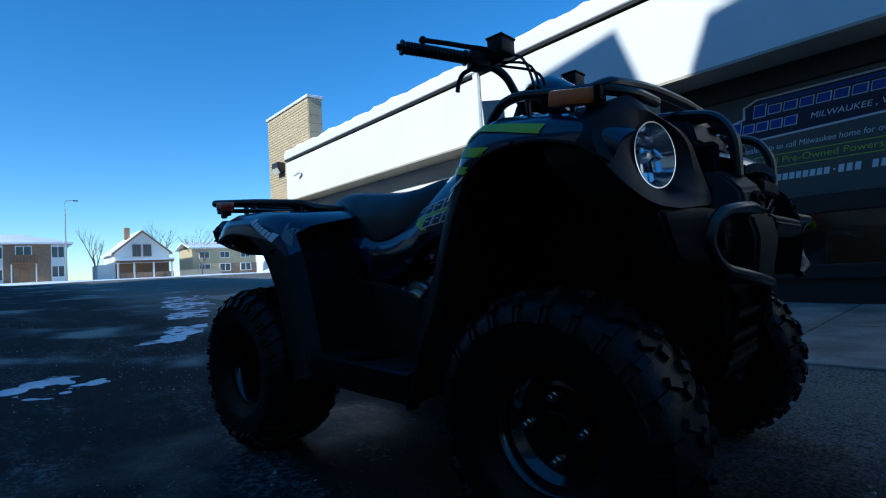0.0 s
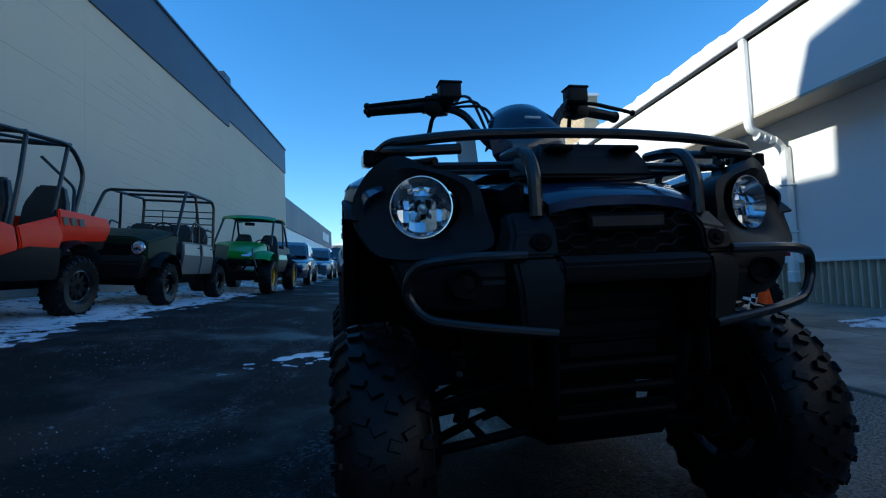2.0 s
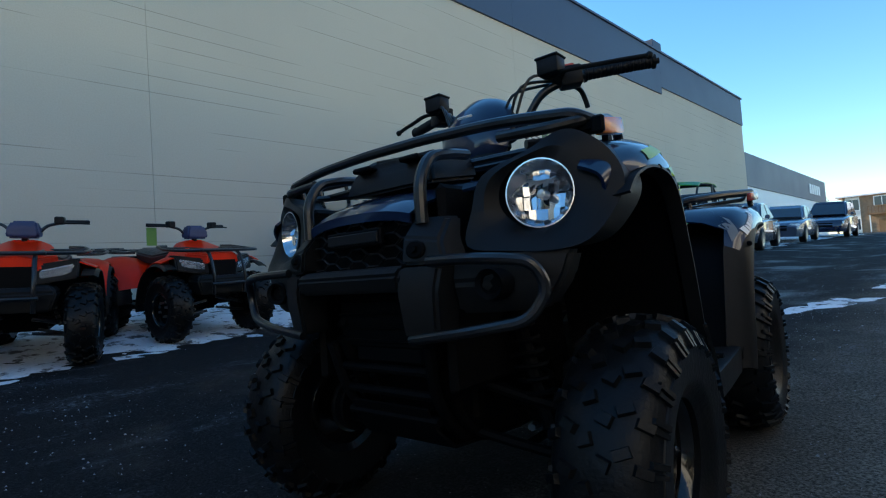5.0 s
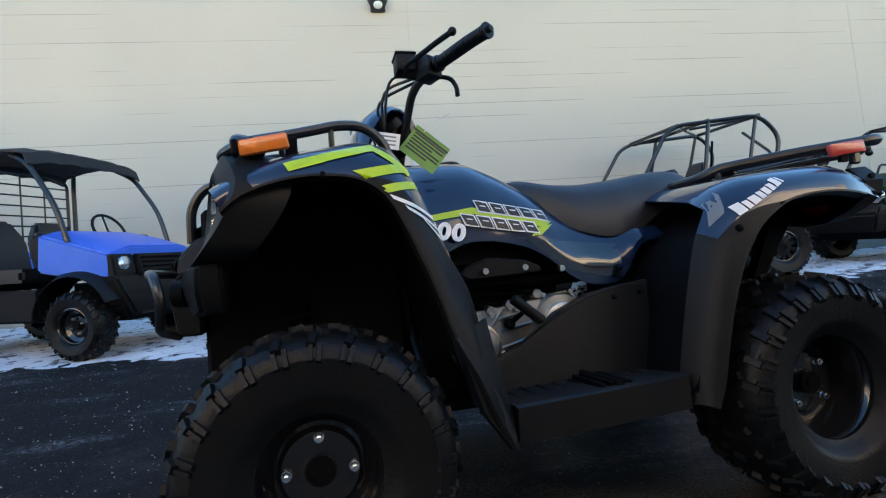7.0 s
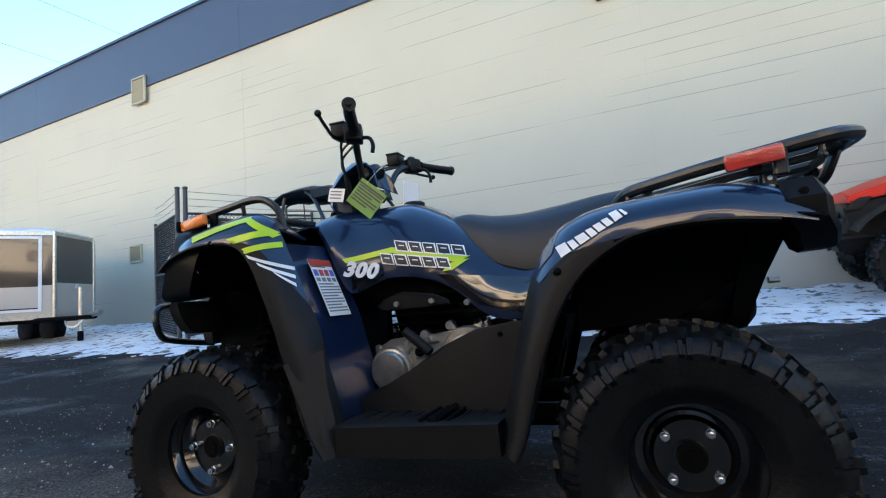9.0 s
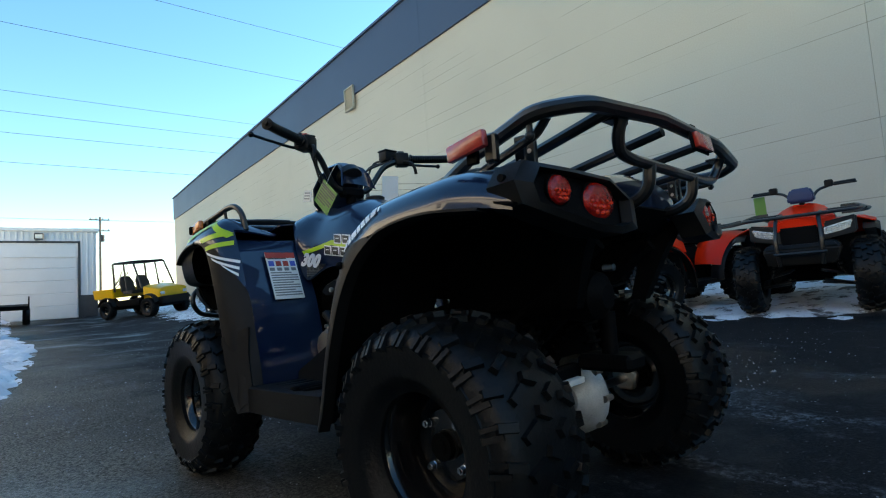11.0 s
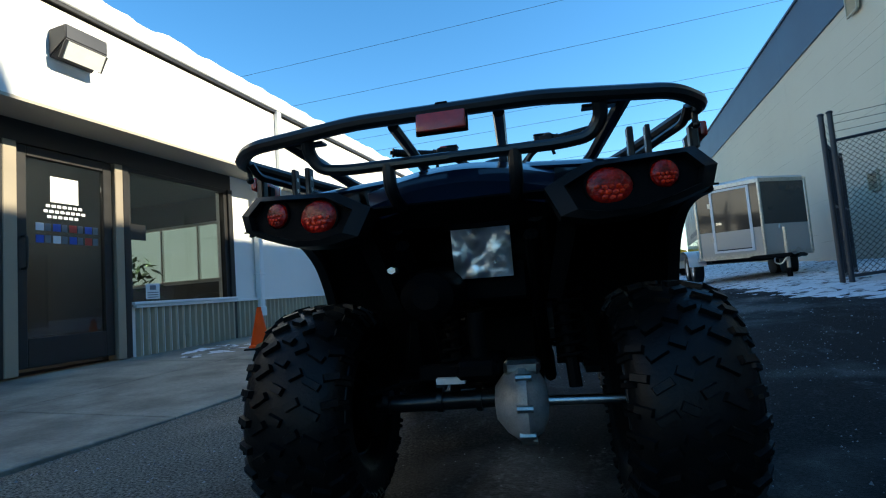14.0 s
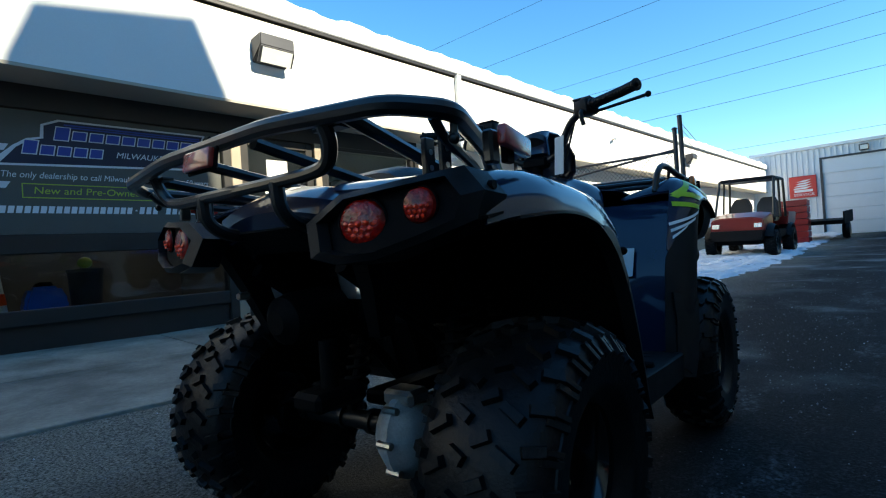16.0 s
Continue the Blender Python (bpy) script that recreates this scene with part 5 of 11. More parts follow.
part("arm", bm, M_ALU, lp)
bm = bmesh.new()
box(bm, -1.4, -0.12, 10.5, -0.85, 0.12, 10.64, 0.03)
part("lamp_head", bm, M_GALV, lp)
# low hedge line and fence far beyond the yard to the north
bm = bmesh.new()
rnd = random.Random(6)
for k in range(260):
    x = rnd.uniform(-40, 60)
    h = rnd.uniform(1.0, 3.2)
    tube(bm, [(x, 105 + rnd.uniform(-4, 4), -1.0), (x + rnd.uniform(-0.5, 0.5), 105, h * 0.6), (x + rnd.uniform(-1.2, 1.2), 105, h)], 0.06, 3)
solid("far_scrub", bm, M_BARK, ALLEY, "brown winter scrub on the horizon", "scrub", kind="stuff")


# ---------------------------------------------------------------- the quad bike in the middle
def make_tyre(radius, half, rim_r, knobs, rows, seed):
    """Tyre body and its lugs, axle along x."""
    turn = pose(0, 0, 0, 0, 90, 0)
    bm = bmesh.new()
    r = radius - 0.013
    crown = [(1.0, 0.046), (0.95, 0.030), (0.84, 0.017), (0.66, 0.008), (0.4, 0.002), (0.0, 0.0)]
    side = [(rim_r - 0.012, half * 0.72), (rim_r + 0.006, half * 0.82), (rim_r + 0.016, half * 0.93), (rim_r + 0.03, half * 0.985), (r - 0.060, half * 1.01), (r - 0.052, half * 1.03), (r - 0.047, half * 1.03)]
    out = side + [(r - d, half * c) for c, d in crown]
    prof = [(q[0], -q[1]) for q in out] + out[-2::-1]
    lathe(bm, prof, turn, 48, closed=True)
    rnd = random.Random(seed)
    tread = bmesh.new()
    table = [(0.0, 0.0), (0.4, 0.002), (0.66, 0.008), (0.84, 0.017), (0.95, 0.030), (1.0, 0.046)]
    for side in (-1, 1):
        for k in range(knobs):
            a = 2 * math.pi * (k + (0.5 if side > 0 else 0)) / knobs
            for c, w, ln, tilt, high, lag in rows:
                d = mixed(table, c)
                lean = math.atan2(mixed(table, min(1, c + 0.06)) - mixed(table, c - 0.06), 0.12 * half)
                jig = rnd.uniform(-0.012, 0.012)
                m = Matrix.Rotation(a + jig + lag / radius, 4, "X") @ Matrix.Translation((side * c * half, 0, r - d)) @ Matrix.Rotation(side * lean, 4, "Y") @ Matrix.Rotation(side * radians(tilt), 4, "Z")
                vs = bmesh.ops.create_cube(tread, size=1, matrix=m @ Matrix.Translation((0, 0, high / 2 - 0.004)) @ Matrix.Diagonal((w, ln, high + 0.008, 1)))["verts"]
                inv_m = m.inverted()
                for v in vs:
                    q = inv_m @ v.co
                    if q.z > 0:
                        v.co = m @ Vector((q.x * 0.86, q.y * 0.72, q.z))
    return bm, tread


def make_wheel(parent, x, y, radius, half, rim_r, side, front, z):
    """One wheel; side -1 stands on the bike's left."""
    hub = bmesh.new()
    out = side * (0.0 if front else 0.005)
    cyl(hub, (side * -0.06, 0, 0), (side * (0.03 + (0.0 if front else 0.0)), 0, 0), 0.028, seg=16)
    cyl(hub, (side * 0.012, 0, 0), (side * 0.034, 0, 0), 0.019, 0.015, 10)
    wheel = part("wheel", hub, M_DARK, parent, m=pose(x, y, z))
    key = (front,)
    if key not in WHEEL_MESHES:
        rows = [(0.16, 0.026, 0.024, 20, 0.010, 0.0), (0.48, 0.030, 0.020, -24, 0.010, 0.020), (0.80, 0.030, 0.019, 12, 0.008, 0.0), (0.97, 0.038, 0.012, 4, 0.006, 0.012), (0.97, 0.034, 0.010, 4, 0.006, -0.006)]
        if not front:
            rows = [(0.16, 0.036, 0.022, 26, 0.011, 0.0), (0.50, 0.046, 0.020, -28, 0.011, 0.020), (0.82, 0.040, 0.020, 14, 0.009, 0.0), (0.97, 0.042, 0.013, 4, 0.007, 0.012), (0.97, 0.038, 0.011, 4, 0.007, -0.006)]
        t, tr = make_tyre(radius, half, rim_r, 24 if front else 26, rows, 3 if front else 4)
        WHEEL_MESHES[key] = (finish(t, "tyre", M_RUBBER), finish(tr, "tread", M_RUBBER, 20))
    tyre, tread = WHEEL_MESHES[key]
    cx = side * (0.005 if front else 0.0)
    child("tyre", tyre, wheel, pose(cx, 0, 0))
    child("tread", tread, wheel, pose(cx, 0, 0))
    rim = bmesh.new()
    turn = pose(0, 0, 0, 0, side * 90, 0)
    f = 0.022 if front else 0.010
    prof = [(0.024, f), (0.070, f), (0.078, f - 0.012), (0.086, f - 0.014), (0.096, f - 0.004 if front else f - 0.03), (0.104, f + 0.005 if front else f - 0.035), (rim_r - 0.022, half * 0.40), (rim_r - 0.014, half * 0.62), (rim_r - 0.006, half * 0.70), (rim_r + 0.009, half * 0.76),
            (rim_r + 0.012, half * 0.80), (rim_r + 0.006, half * 0.81), (rim_r - 0.004, half * 0.74), (rim_r - 0.03, half * 0.45)]
    prof = prof[:10] + [(rim_r + 0.014, half * 0.80), (rim_r + 0.004, half * 0.72), (rim_r - 0.012, half * 0.3), (rim_r - 0.012, -half * 0.70), (rim_r + 0.012, -half * 0.78), (rim_r - 0.016, -half * 0.70), (rim_r - 0.022, f - 0.02), (0.08, f - 0.022), (0.024, f - 0.008)]
    lathe(rim, prof, turn, 40, closed=True)
    part("rim", rim, M_RIM, wheel, "gloss black pressed-steel rim")
    for k in range(4):
        a = math.pi / 2 * k + (0 if front else 0.7)
        c = (side * (f + 0.002), 0.060 * math.cos(a), 0.060 * math.sin(a))
        nut = bmesh.new()
        cyl(nut, (c[0] - side * 0.004, c[1], c[2]), (c[0] + side * 0.004, c[1], c[2]), 0.0108, 0.0095, 14)
        cyl(nut, (c[0] + side * 0.004, c[1], c[2]), (c[0] + side * 0.015, c[1], c[2]), 0.0088, 0.0082, 6)
        cyl(nut, (c[0] + side * 0.015, c[1], c[2]), (c[0] + side * 0.019, c[1], c[2]), 0.005, 0.004, 8)
        part("lug_nut", nut, M_CHROME, wheel, "bright zinc-plated lug nut" if k == 0 else "")
    ring = bmesh.new()
    lathe(ring, [(0.020, f), (0.031, f), (0.031, f + 0.006), (0.020, f + 0.006)], turn, 20, closed=True)
    part("hub_ring", ring, M_TUBE, wheel)
    return wheel


WHEEL_MESHES = {}
QUAD = thing("quad_bike", Matrix(), "dark navy quad bike with lime stripes parked on asphalt", "quad bike")


def mirror(pts, s):
    return [(p[0] * -s, p[1], p[2]) for p in pts]


for s in (-1, 1):
    make_wheel(QUAD, s * 0.458, 0.5825, 0.268, 0.088, 0.124, s, True, 0.262)
    make_wheel(QUAD, s * 0.425, -0.5825, 0.274, 0.122, 0.132, s, False, 0.268)

# front fender: crest and rim lines as (y, z), front to back
CREST_F = [(0.830, 0.690), (0.805, 0.735), (0.755, 0.793), (0.69, 0.832), (0.615, 0.857), (0.54, 0.871), (0.47, 0.882), (0.42, 0.878), (0.388, 0.850), (0.358, 0.790), (0.326, 0.715), (0.296, 0.638), (0.262, 0.565), (0.242, 0.48), (0.215, 0.385), (0.197, 0.29)]
RIM_F = [(0.772, 0.672), (0.752, 0.705), (0.728, 0.742), (0.69, 0.772), (0.62, 0.796), (0.55, 0.803), (0.48, 0.795), (0.432, 0.765), (0.400, 0.712), (0.369, 0.638), (0.340, 0.559), (0.312, 0.469), (0.291, 0.41), (0.267, 0.331), (0.237, 0.285), (0.216, 0.252)]
CREST_R = [(-0.206, 0.268), (-0.212, 0.328), (-0.239, 0.443), (-0.266, 0.546), (-0.300, 0.650), (-0.345, 0.728), (-0.400, 0.768), (-0.46, 0.786), (-0.56, 0.798), (-0.68, 0.806), (-0.780, 0.796), (-0.820, 0.778)]
RIM_R = [(-0.245, 0.268), (-0.268, 0.322), (-0.287, 0.393), (-0.318, 0.49), (-0.360, 0.582), (-0.414, 0.655), (-0.480, 0.700), (-0.53, 0.718), (-0.60, 0.728), (-0.68, 0.728), (-0.77, 0.720), (-0.832, 0.708)]


WIDE_F = [(0, 0.468), (1, 0.464), (2, 0.452), (3, 0.425), (4, 0.405), (20, 0.405)]


def fender_rows(crest, rim, x_in, x_crest, x_rim, drop, f0, f1, steps, fine=3, wide=None, start=0):
    """Rows across a mudguard from a share f0 of the way crest to rim, to f1, for each station."""
    rows = []
    c3 = spline([(0, *p) for p in crest], fine)
    r3 = spline([(0, *p) for p in rim], fine)
    for i in range(len(c3)):
        k = i / fine
        c = Vector((x_crest if wide is None else math.copysign(mixed(wide, k), x_crest), c3[i].y, c3[i].z))
        r = Vector((x_rim, r3[i].y, r3[i].z))
        a, b = f0(k), f1(k)
        if b - a < 0.02 or k < start:
            rows.append(None)
            continue
        row = []
        for j in range(steps + 1):
            f = a + (b - a) * j / steps
            if f < 0:
                q = c + Vector((-f * (x_in - x_crest), 0, f * drop))
            else:
                q = c + (r - c) * f
                out = math.sin(f * math.pi) * 0.018
                q.x += math.copysign(out, x_rim)
                q.z += math.sin(f * math.pi) * 0.006
            q.x *= 1 - 0.55 * max(0.0, -0.70 - q.y) - 0.75 * max(0.0, q.y - 0.62)
            row.append(q)
        rows.append(row)
    return [r for r in rows if r is not None]


def paint_limit(k):
    return 1.0 if k <= 6 else max(0.0, 1.0 - (k - 6) / 5.2)


for s in (-1, 1):
    bm = bmesh.new()
    rows = fender_rows(CREST_F[:12], RIM_F[:12], s * 0.25, s * 0.405, s * 0.478, 0.05, lambda k: 0.0 if k < 2.6 else (-min(1.0, (k - 2.6) / 0.7) if k < 7.6 else (-1.0 + min(1.0, (k - 7.6) / 0.7))), lambda k: paint_limit(k), 8, 3, WIDE_F, 1.9)
    sheet(bm, rows, 0.006)
    fender = part("front_fender", bm, M_PAINT, QUAD)
    bm = bmesh.new()
    rows = fender_rows(CREST_F, RIM_F, s * 0.25, s * 0.405, s * 0.480, 0.05, lambda k: min(1.0, paint_limit(k)) if k < 11.2 else 0.0, lambda k: 1.0, 5)
    sheet(bm, rows, 0.007)
    flap = part("fender_flap", bm, M_MATTE, QUAD, "matte black moulded mud flap")
    # turned-in lip along the arch
    bm = bmesh.new()
    lip = spline([(s * 0.480, *p) for p in RIM_F[2:]], 3)
    sheet(bm, [lip, [p + Vector((-s * 0.03, 0, -0.004)) for p in lip]], 0.005)
    part("fender_lip", bm, M_MATTE, QUAD)
    # step in the lower flap
    bm = bmesh.new()
    sheet(bm, [[(s * 0.485, 0.318, 0.475), (s * 0.49, 0.280, 0.40), (s * 0.49, 0.245, 0.31), (s * 0.485, 0.214, 0.252)], [(s * 0.43, 0.238, 0.505), (s * 0.44, 0.225, 0.42), (s * 0.44, 0.205, 0.33), (s * 0.44, 0.190, 0.252)]], 0.008)
    part("lower_mud_flap", bm, M_MATTE, QUAD)
    for by, bz, bx in ((0.372, 0.688, 0.462), (0.545, 0.80, 0.474)):
        bm = bmesh.new()
        ball(bm, (s * bx, by, bz), 0.0085, 10, 6)
        part("fender_bolt", bm, M_DARK, QUAD)
    # leg shield behind the wheel, which carries the label on the left
    bm = bmesh.new()
    rows = []
    for y, z in spline([(0, 0.395, 0.80), (0, 0.355, 0.74), (0, 0.322, 0.66), (0, 0.288, 0.58), (0, 0.262, 0.48), (0, 0.235, 0.38), (0, 0.215, 0.30)], 3) and [(p.y, p.z) for p in spline([(0, 0.395, 0.80), (0, 0.355, 0.74), (0, 0.322, 0.66), (0, 0.288, 0.58), (0, 0.262, 0.48), (0, 0.235, 0.38), (0, 0.215, 0.30)], 3)]:
        rows.append([Vector((s * 0.425, y, z)), Vector((s * 0.34, y + 0.012, z)), Vector((s * 0.25, y + 0.010, z)), Vector((s * 0.19, y - 0.01, z))])
    sheet(bm, rows, 0.006)
    part("leg_shield", bm, M_PAINT, QUAD)
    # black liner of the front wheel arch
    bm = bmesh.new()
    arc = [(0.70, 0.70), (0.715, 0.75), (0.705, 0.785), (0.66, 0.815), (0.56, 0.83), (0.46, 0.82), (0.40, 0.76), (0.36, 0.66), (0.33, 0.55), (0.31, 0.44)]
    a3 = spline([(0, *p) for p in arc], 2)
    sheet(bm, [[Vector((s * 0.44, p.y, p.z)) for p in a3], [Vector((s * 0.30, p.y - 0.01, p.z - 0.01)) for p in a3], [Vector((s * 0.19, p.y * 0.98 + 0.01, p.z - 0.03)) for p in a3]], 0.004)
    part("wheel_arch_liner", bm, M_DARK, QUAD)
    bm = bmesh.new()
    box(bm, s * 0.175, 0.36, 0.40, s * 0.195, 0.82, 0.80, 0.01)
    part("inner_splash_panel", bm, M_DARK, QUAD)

    # lime and white stripes on the fender, laid 2 mm over the paint
    from mathutils.bvhtree import BVHTree
    tree = BVHTree.FromPolygons([v.co for v in fender.data.vertices], [p.vertices for p in fender.data.polygons])
    tree2 = BVHTree.FromPolygons([v.co for v in flap.data.vertices], [p.vertices for p in flap.data.polygons])

    def lay(name, corners, material, trees, s=s, n=14, lift=0.0025, parent=QUAD, label=""):
        """A sticker: four corners (y, z) laid on the surface as seen from the side."""
        (y0, z0), (y1, z1), (y2, z2), (y3, z3) = corners
        rows = []
        for i in range(n + 1):
            u = i / n
            row = []
            for j in range(5):
                v = j / 4
                y = (y0 * (1 - u) + y1 * u) * (1 - v) + (y3 * (1 - u) + y2 * u) * v
                z = (z0 * (1 - u) + z1 * u) * (1 - v) + (z3 * (1 - u) + z2 * u) * v
                best = None
                for tr in trees:
                    hit = tr.ray_cast(Vector((s * 0.9, y, z)), Vector((-s, 0, 0)))
                    if hit[0] is not None and (best is None or abs(hit[0].x) > abs(best[0].x)):
                        best = hit
                if best is None:
                    row.append(None)
                else:
                    nn = best[1] if best[1].x * s > 0 else -best[1]
                    row.append(best[0] + nn * lift)
            rows.append(row)
        bm = bmesh.new()
        vs = [[bm.verts.new(q) if q is not None else None for q in r] for r in rows]
        for i in range(n):
            for j in range(4):
                q = (vs[i][j], vs[i + 1][j], vs[i + 1][j + 1], vs[i][j + 1])
                if None not in q:
                    bm.faces.new(q)
        if len(bm.faces) == 0:
            bm.free()
            return None
        loose = [v for v in bm.verts if not v.link_faces]
        bmesh.ops.delete(bm, geom=loose, context="VERTS")
        return part(name, bm, material, parent, label, angle=60)

    lay("lime_stripe", [(0.615, 0.825), (0.445, 0.868), (0.437, 0.852), (0.605, 0.808)], M_LIME, [tree, tree2], label="lime green stripe")
    lay("lime_stripe", [(0.452, 0.868), (0.366, 0.815), (0.378, 0.802), (0.445, 0.848)], M_LIME, [tree, tree2])
    lay("lime_stripe", [(0.49, 0.806), (0.385, 0.826), (0.375, 0.810), (0.462, 0.790)], M_LIME, [tree, tree2])
    lay("lime_stripe", [(0.452, 0.772), (0.356, 0.794), (0.352, 0.778), (0.432, 0.760)], M_LIME, [tree, tree2])
    for k in range(3):
        dy, dz = -0.022 * k, -0.022 * k
        lay("white_stripe", [(0.432 + dy * 1.6, 0.762 + dz * 1.1), (0.330 + dy * 0.25, 0.722 + dz), (0.327 + dy * 0.25, 0.712 + dz), (0.424 + dy * 1.6, 0.752 + dz * 1.1)], M_WHITE_DECAL, [tree, tree2], label="white stripe" if k == 0 else "")

    # ---- headlight pod
    ring = [(0.375, 0.866), (0.312, 0.835), (0.250, 0.802), (0.236, 0.74), (0.232, 0.675), (0.30, 0.660), (0.37, 0.655), (0.425, 0.668), (0.455, 0.715), (0.466, 0.758), (0.455, 0.80), (0.425, 0.842)]
    depth = [0.735, 0.760, 0.785, 0.800, 0.815, 0.815, 0.800, 0.775, 0.735, 0.71, 0.70, 0.715]
    cx, cz, hr = 0.330, 0.758, 0.060
    outer, mid, inner, deep = [], [], [], []
    r3 = spline([(a[0], d, a[1]) for a, d in zip(ring, depth)], 4, closed=True)
    for p in r3:
        a = math.atan2(p.z - cz, p.x - cx)
        c = Vector((cx + hr * math.cos(a), 0.756 - hr * math.cos(a) * 0.25, cz + hr * math.sin(a)))
        outer.append(p)
        mid.append(p * 0.45 + c * 0.55 + Vector((0, 0.010, 0)))
        inner.append(c)
        deep.append(c + Vector((0, -0.03, 0)))
    back = [p + Vector((0, -0.10, 0)) - Vector(((p.x - cx) * 0.03, 0, (p.z - cz) * 0.05)) for p in outer]
    bm = bmesh.new()
    sheet(bm, [[Vector((s * q.x, q.y, q.z)) for q in r] for r in (back, outer, mid, inner, deep)], 0.0, closed=True)
    part("headlight_pod", bm, M_MATTE, QUAD, "matte black headlight surround")
    lampm = pose(s * cx, 0.744, cz, -90, 0, s * -14) @ Matrix.Scale(0.935, 4)
    bowl = bmesh.new()
    lathe(bowl, [(0.010, -0.045), (0.03, -0.038), (0.048, -0.020), (0.058, 0.004), (0.0615, 0.012), (0.0635, 0.018), (0.066, 0.018), (0.066, 0.0), (0.05, -0.035), (0.012, -0.055)], None, 32, closed=True)
    lamp = part("headlight", bowl, M_CHROME, QUAD, "round chrome headlight bowl with clear lens", lampm)
    facets = bmesh.new()
    rnd = random.Random(5)
    for k in range(9):
        x = -0.048 + 0.012 * k
        for j in range(4):
            z = -0.042 + 0.028 * j
            rr = math.hypot(x, z)
            if rr > 0.055 or rr < 0.016:
                continue
            hh = -0.040 + 0.042 * (rr / 0.06) ** 2
            mm = Matrix.Translation((x, z, hh)) @ Matrix.Rotation(radians(-x * 420 + rnd.uniform(-16, 16)), 4, "Y") @ Matrix.Rotation(radians(rnd.uniform(3, 16) if z > 0 else rnd.uniform(8, 34)), 4, "X")
            box(facets, -0.0062, -0.0138, -0.001, 0.0062, 0.0138, 0.002, 0, mm)
    part("reflector_facets", facets, M_REFLECTOR, lamp)
    bulb = bmesh.new()
    lathe(bulb, [(0.0, 0.004), (0.007, 0.003), (0.010, -0.004), (0.010, -0.03), (0.0, -0.03)], None, 14)
    part("bulb_shield", bulb, M_ZINC, lamp)
    lens = bmesh.new()
    lathe(lens, [(0.0, 0.026), (0.02, 0.0255), (0.04, 0.0235), (0.055, 0.020), (0.0625, 0.016), (0.0625, 0.013), (0.055, 0.017), (0.04, 0.0205), (0.02, 0.0225), (0.0, 0.023)], None, 32)
    o = part("lens", lens, M_LENS, lamp, "clear lens")
    o.visible_shadow = False
    # ---- bumper column, lower cover, fog lamp blank and the side loop
    bm = bmesh.new()
    col = [[(s * 0.148, 0.842, 0.738), (s * 0.205, 0.820, 0.735), (s * 0.214, 0.79, 0.735), (s * 0.15, 0.79, 0.738)],
           [(s * 0.150, 0.880, 0.700), (s * 0.212, 0.862, 0.690), (s * 0.222, 0.81, 0.69), (s * 0.15, 0.80, 0.70)],
           [(s * 0.150, 0.888, 0.648), (s * 0.222, 0.866, 0.648), (s * 0.236, 0.81, 0.648), (s * 0.15, 0.80, 0.648)]]
    loft(bm, col)
    bmesh.ops.bevel(bm, geom=bm.edges[:], offset=0.006, segments=2, affect="EDGES")
    part("bumper_cover", bm, M_MATTE, QUAD)
    bm = bmesh.new()
    col = [[(s * 0.150, 0.896, 0.644), (s * 0.216, 0.874, 0.644), (s * 0.232, 0.81, 0.644), (s * 0.15, 0.80, 0.644)],
           [(s * 0.148, 0.905, 0.60), (s * 0.212, 0.884, 0.60), (s * 0.222, 0.82, 0.60), (s * 0.15, 0.82, 0.60)],
           [(s * 0.150, 0.890, 0.515), (s * 0.204, 0.872, 0.512), (s * 0.21, 0.82, 0.512), (s * 0.15, 0.82, 0.515)]]
    loft(bm, col)
    bmesh.ops.bevel(bm, geom=bm.edges[:], offset=0.006, segments=2, affect="EDGES")
    part("bumper_leg", bm, M_MATTE, QUAD)
    bm = bmesh.new()
    cyl(bm, (s * 0.172, 0.86, 0.673), (s * 0.175, 0.882, 0.676), 0.017, 0.017, 18, 0.003)
    part("bolt_recess", bm, M_DARK, QUAD)
    bm = bmesh.new()
    cyl(bm, (s * 0.174, 0.878, 0.676), (s * 0.175, 0.888, 0.677), 0.008, 0.007, 6)
    part("bumper_bolt", bm, M_DARK, QUAD)
    bm = bmesh.new()
    loft(bm, [[(s * 0.215, 0.84, 0.655), (s * 0.30, 0.83, 0.658), (s * 0.40, 0.785, 0.655), (s * 0.40, 0.74, 0.655), (s * 0.215, 0.76, 0.655)],
              [(s * 0.215, 0.85, 0.61), (s * 0.30, 0.84, 0.61), (s * 0.385, 0.79, 0.61), (s * 0.385, 0.74, 0.61), (s * 0.215, 0.76, 0.61)],
              [(s * 0.215, 0.83, 0.555), (s * 0.28, 0.82, 0.55), (s * 0.345, 0.79, 0.56), (s * 0.345, 0.74, 0.56), (s * 0.215, 0.76, 0.555)]])
    bmesh.ops.bevel(bm, geom=bm.edges[:], offset=0.008, segments=2, affect="EDGES")
    part("lower_cowl", bm, M_MATTE, QUAD)
    bm = bmesh.new()
    lathe(bm, [(0.0, -0.006), (0.016, -0.006), (0.018, 0.002), (0.026, 0.006), (0.028, 0.0), (0.028, -0.02), (0.0, -0.02)], pose(s * 0.285, 0.845, 0.606, -90, 0, s * 12), 24)
    part("fog_lamp_blank", bm, M_DARK, QUAD)
    bm = bmesh.new()
    tube(bm, rounded([(s * 0.20, 0.88, 0.652), (s * 0.30, 0.895, 0.650), (s * 0.368, 0.865, 0.640), (s * 0.385, 0.85, 0.595), (s * 0.355, 0.86, 0.548), (s * 0.27, 0.885, 0.530), (s * 0.16, 0.885, 0.512)], 0.045, 5), 0.0098, 10)
    part("bumper_loop", bm, M_TUBE, QUAD, "gloss black tubular bumper loop")
    bm = bmesh.new()
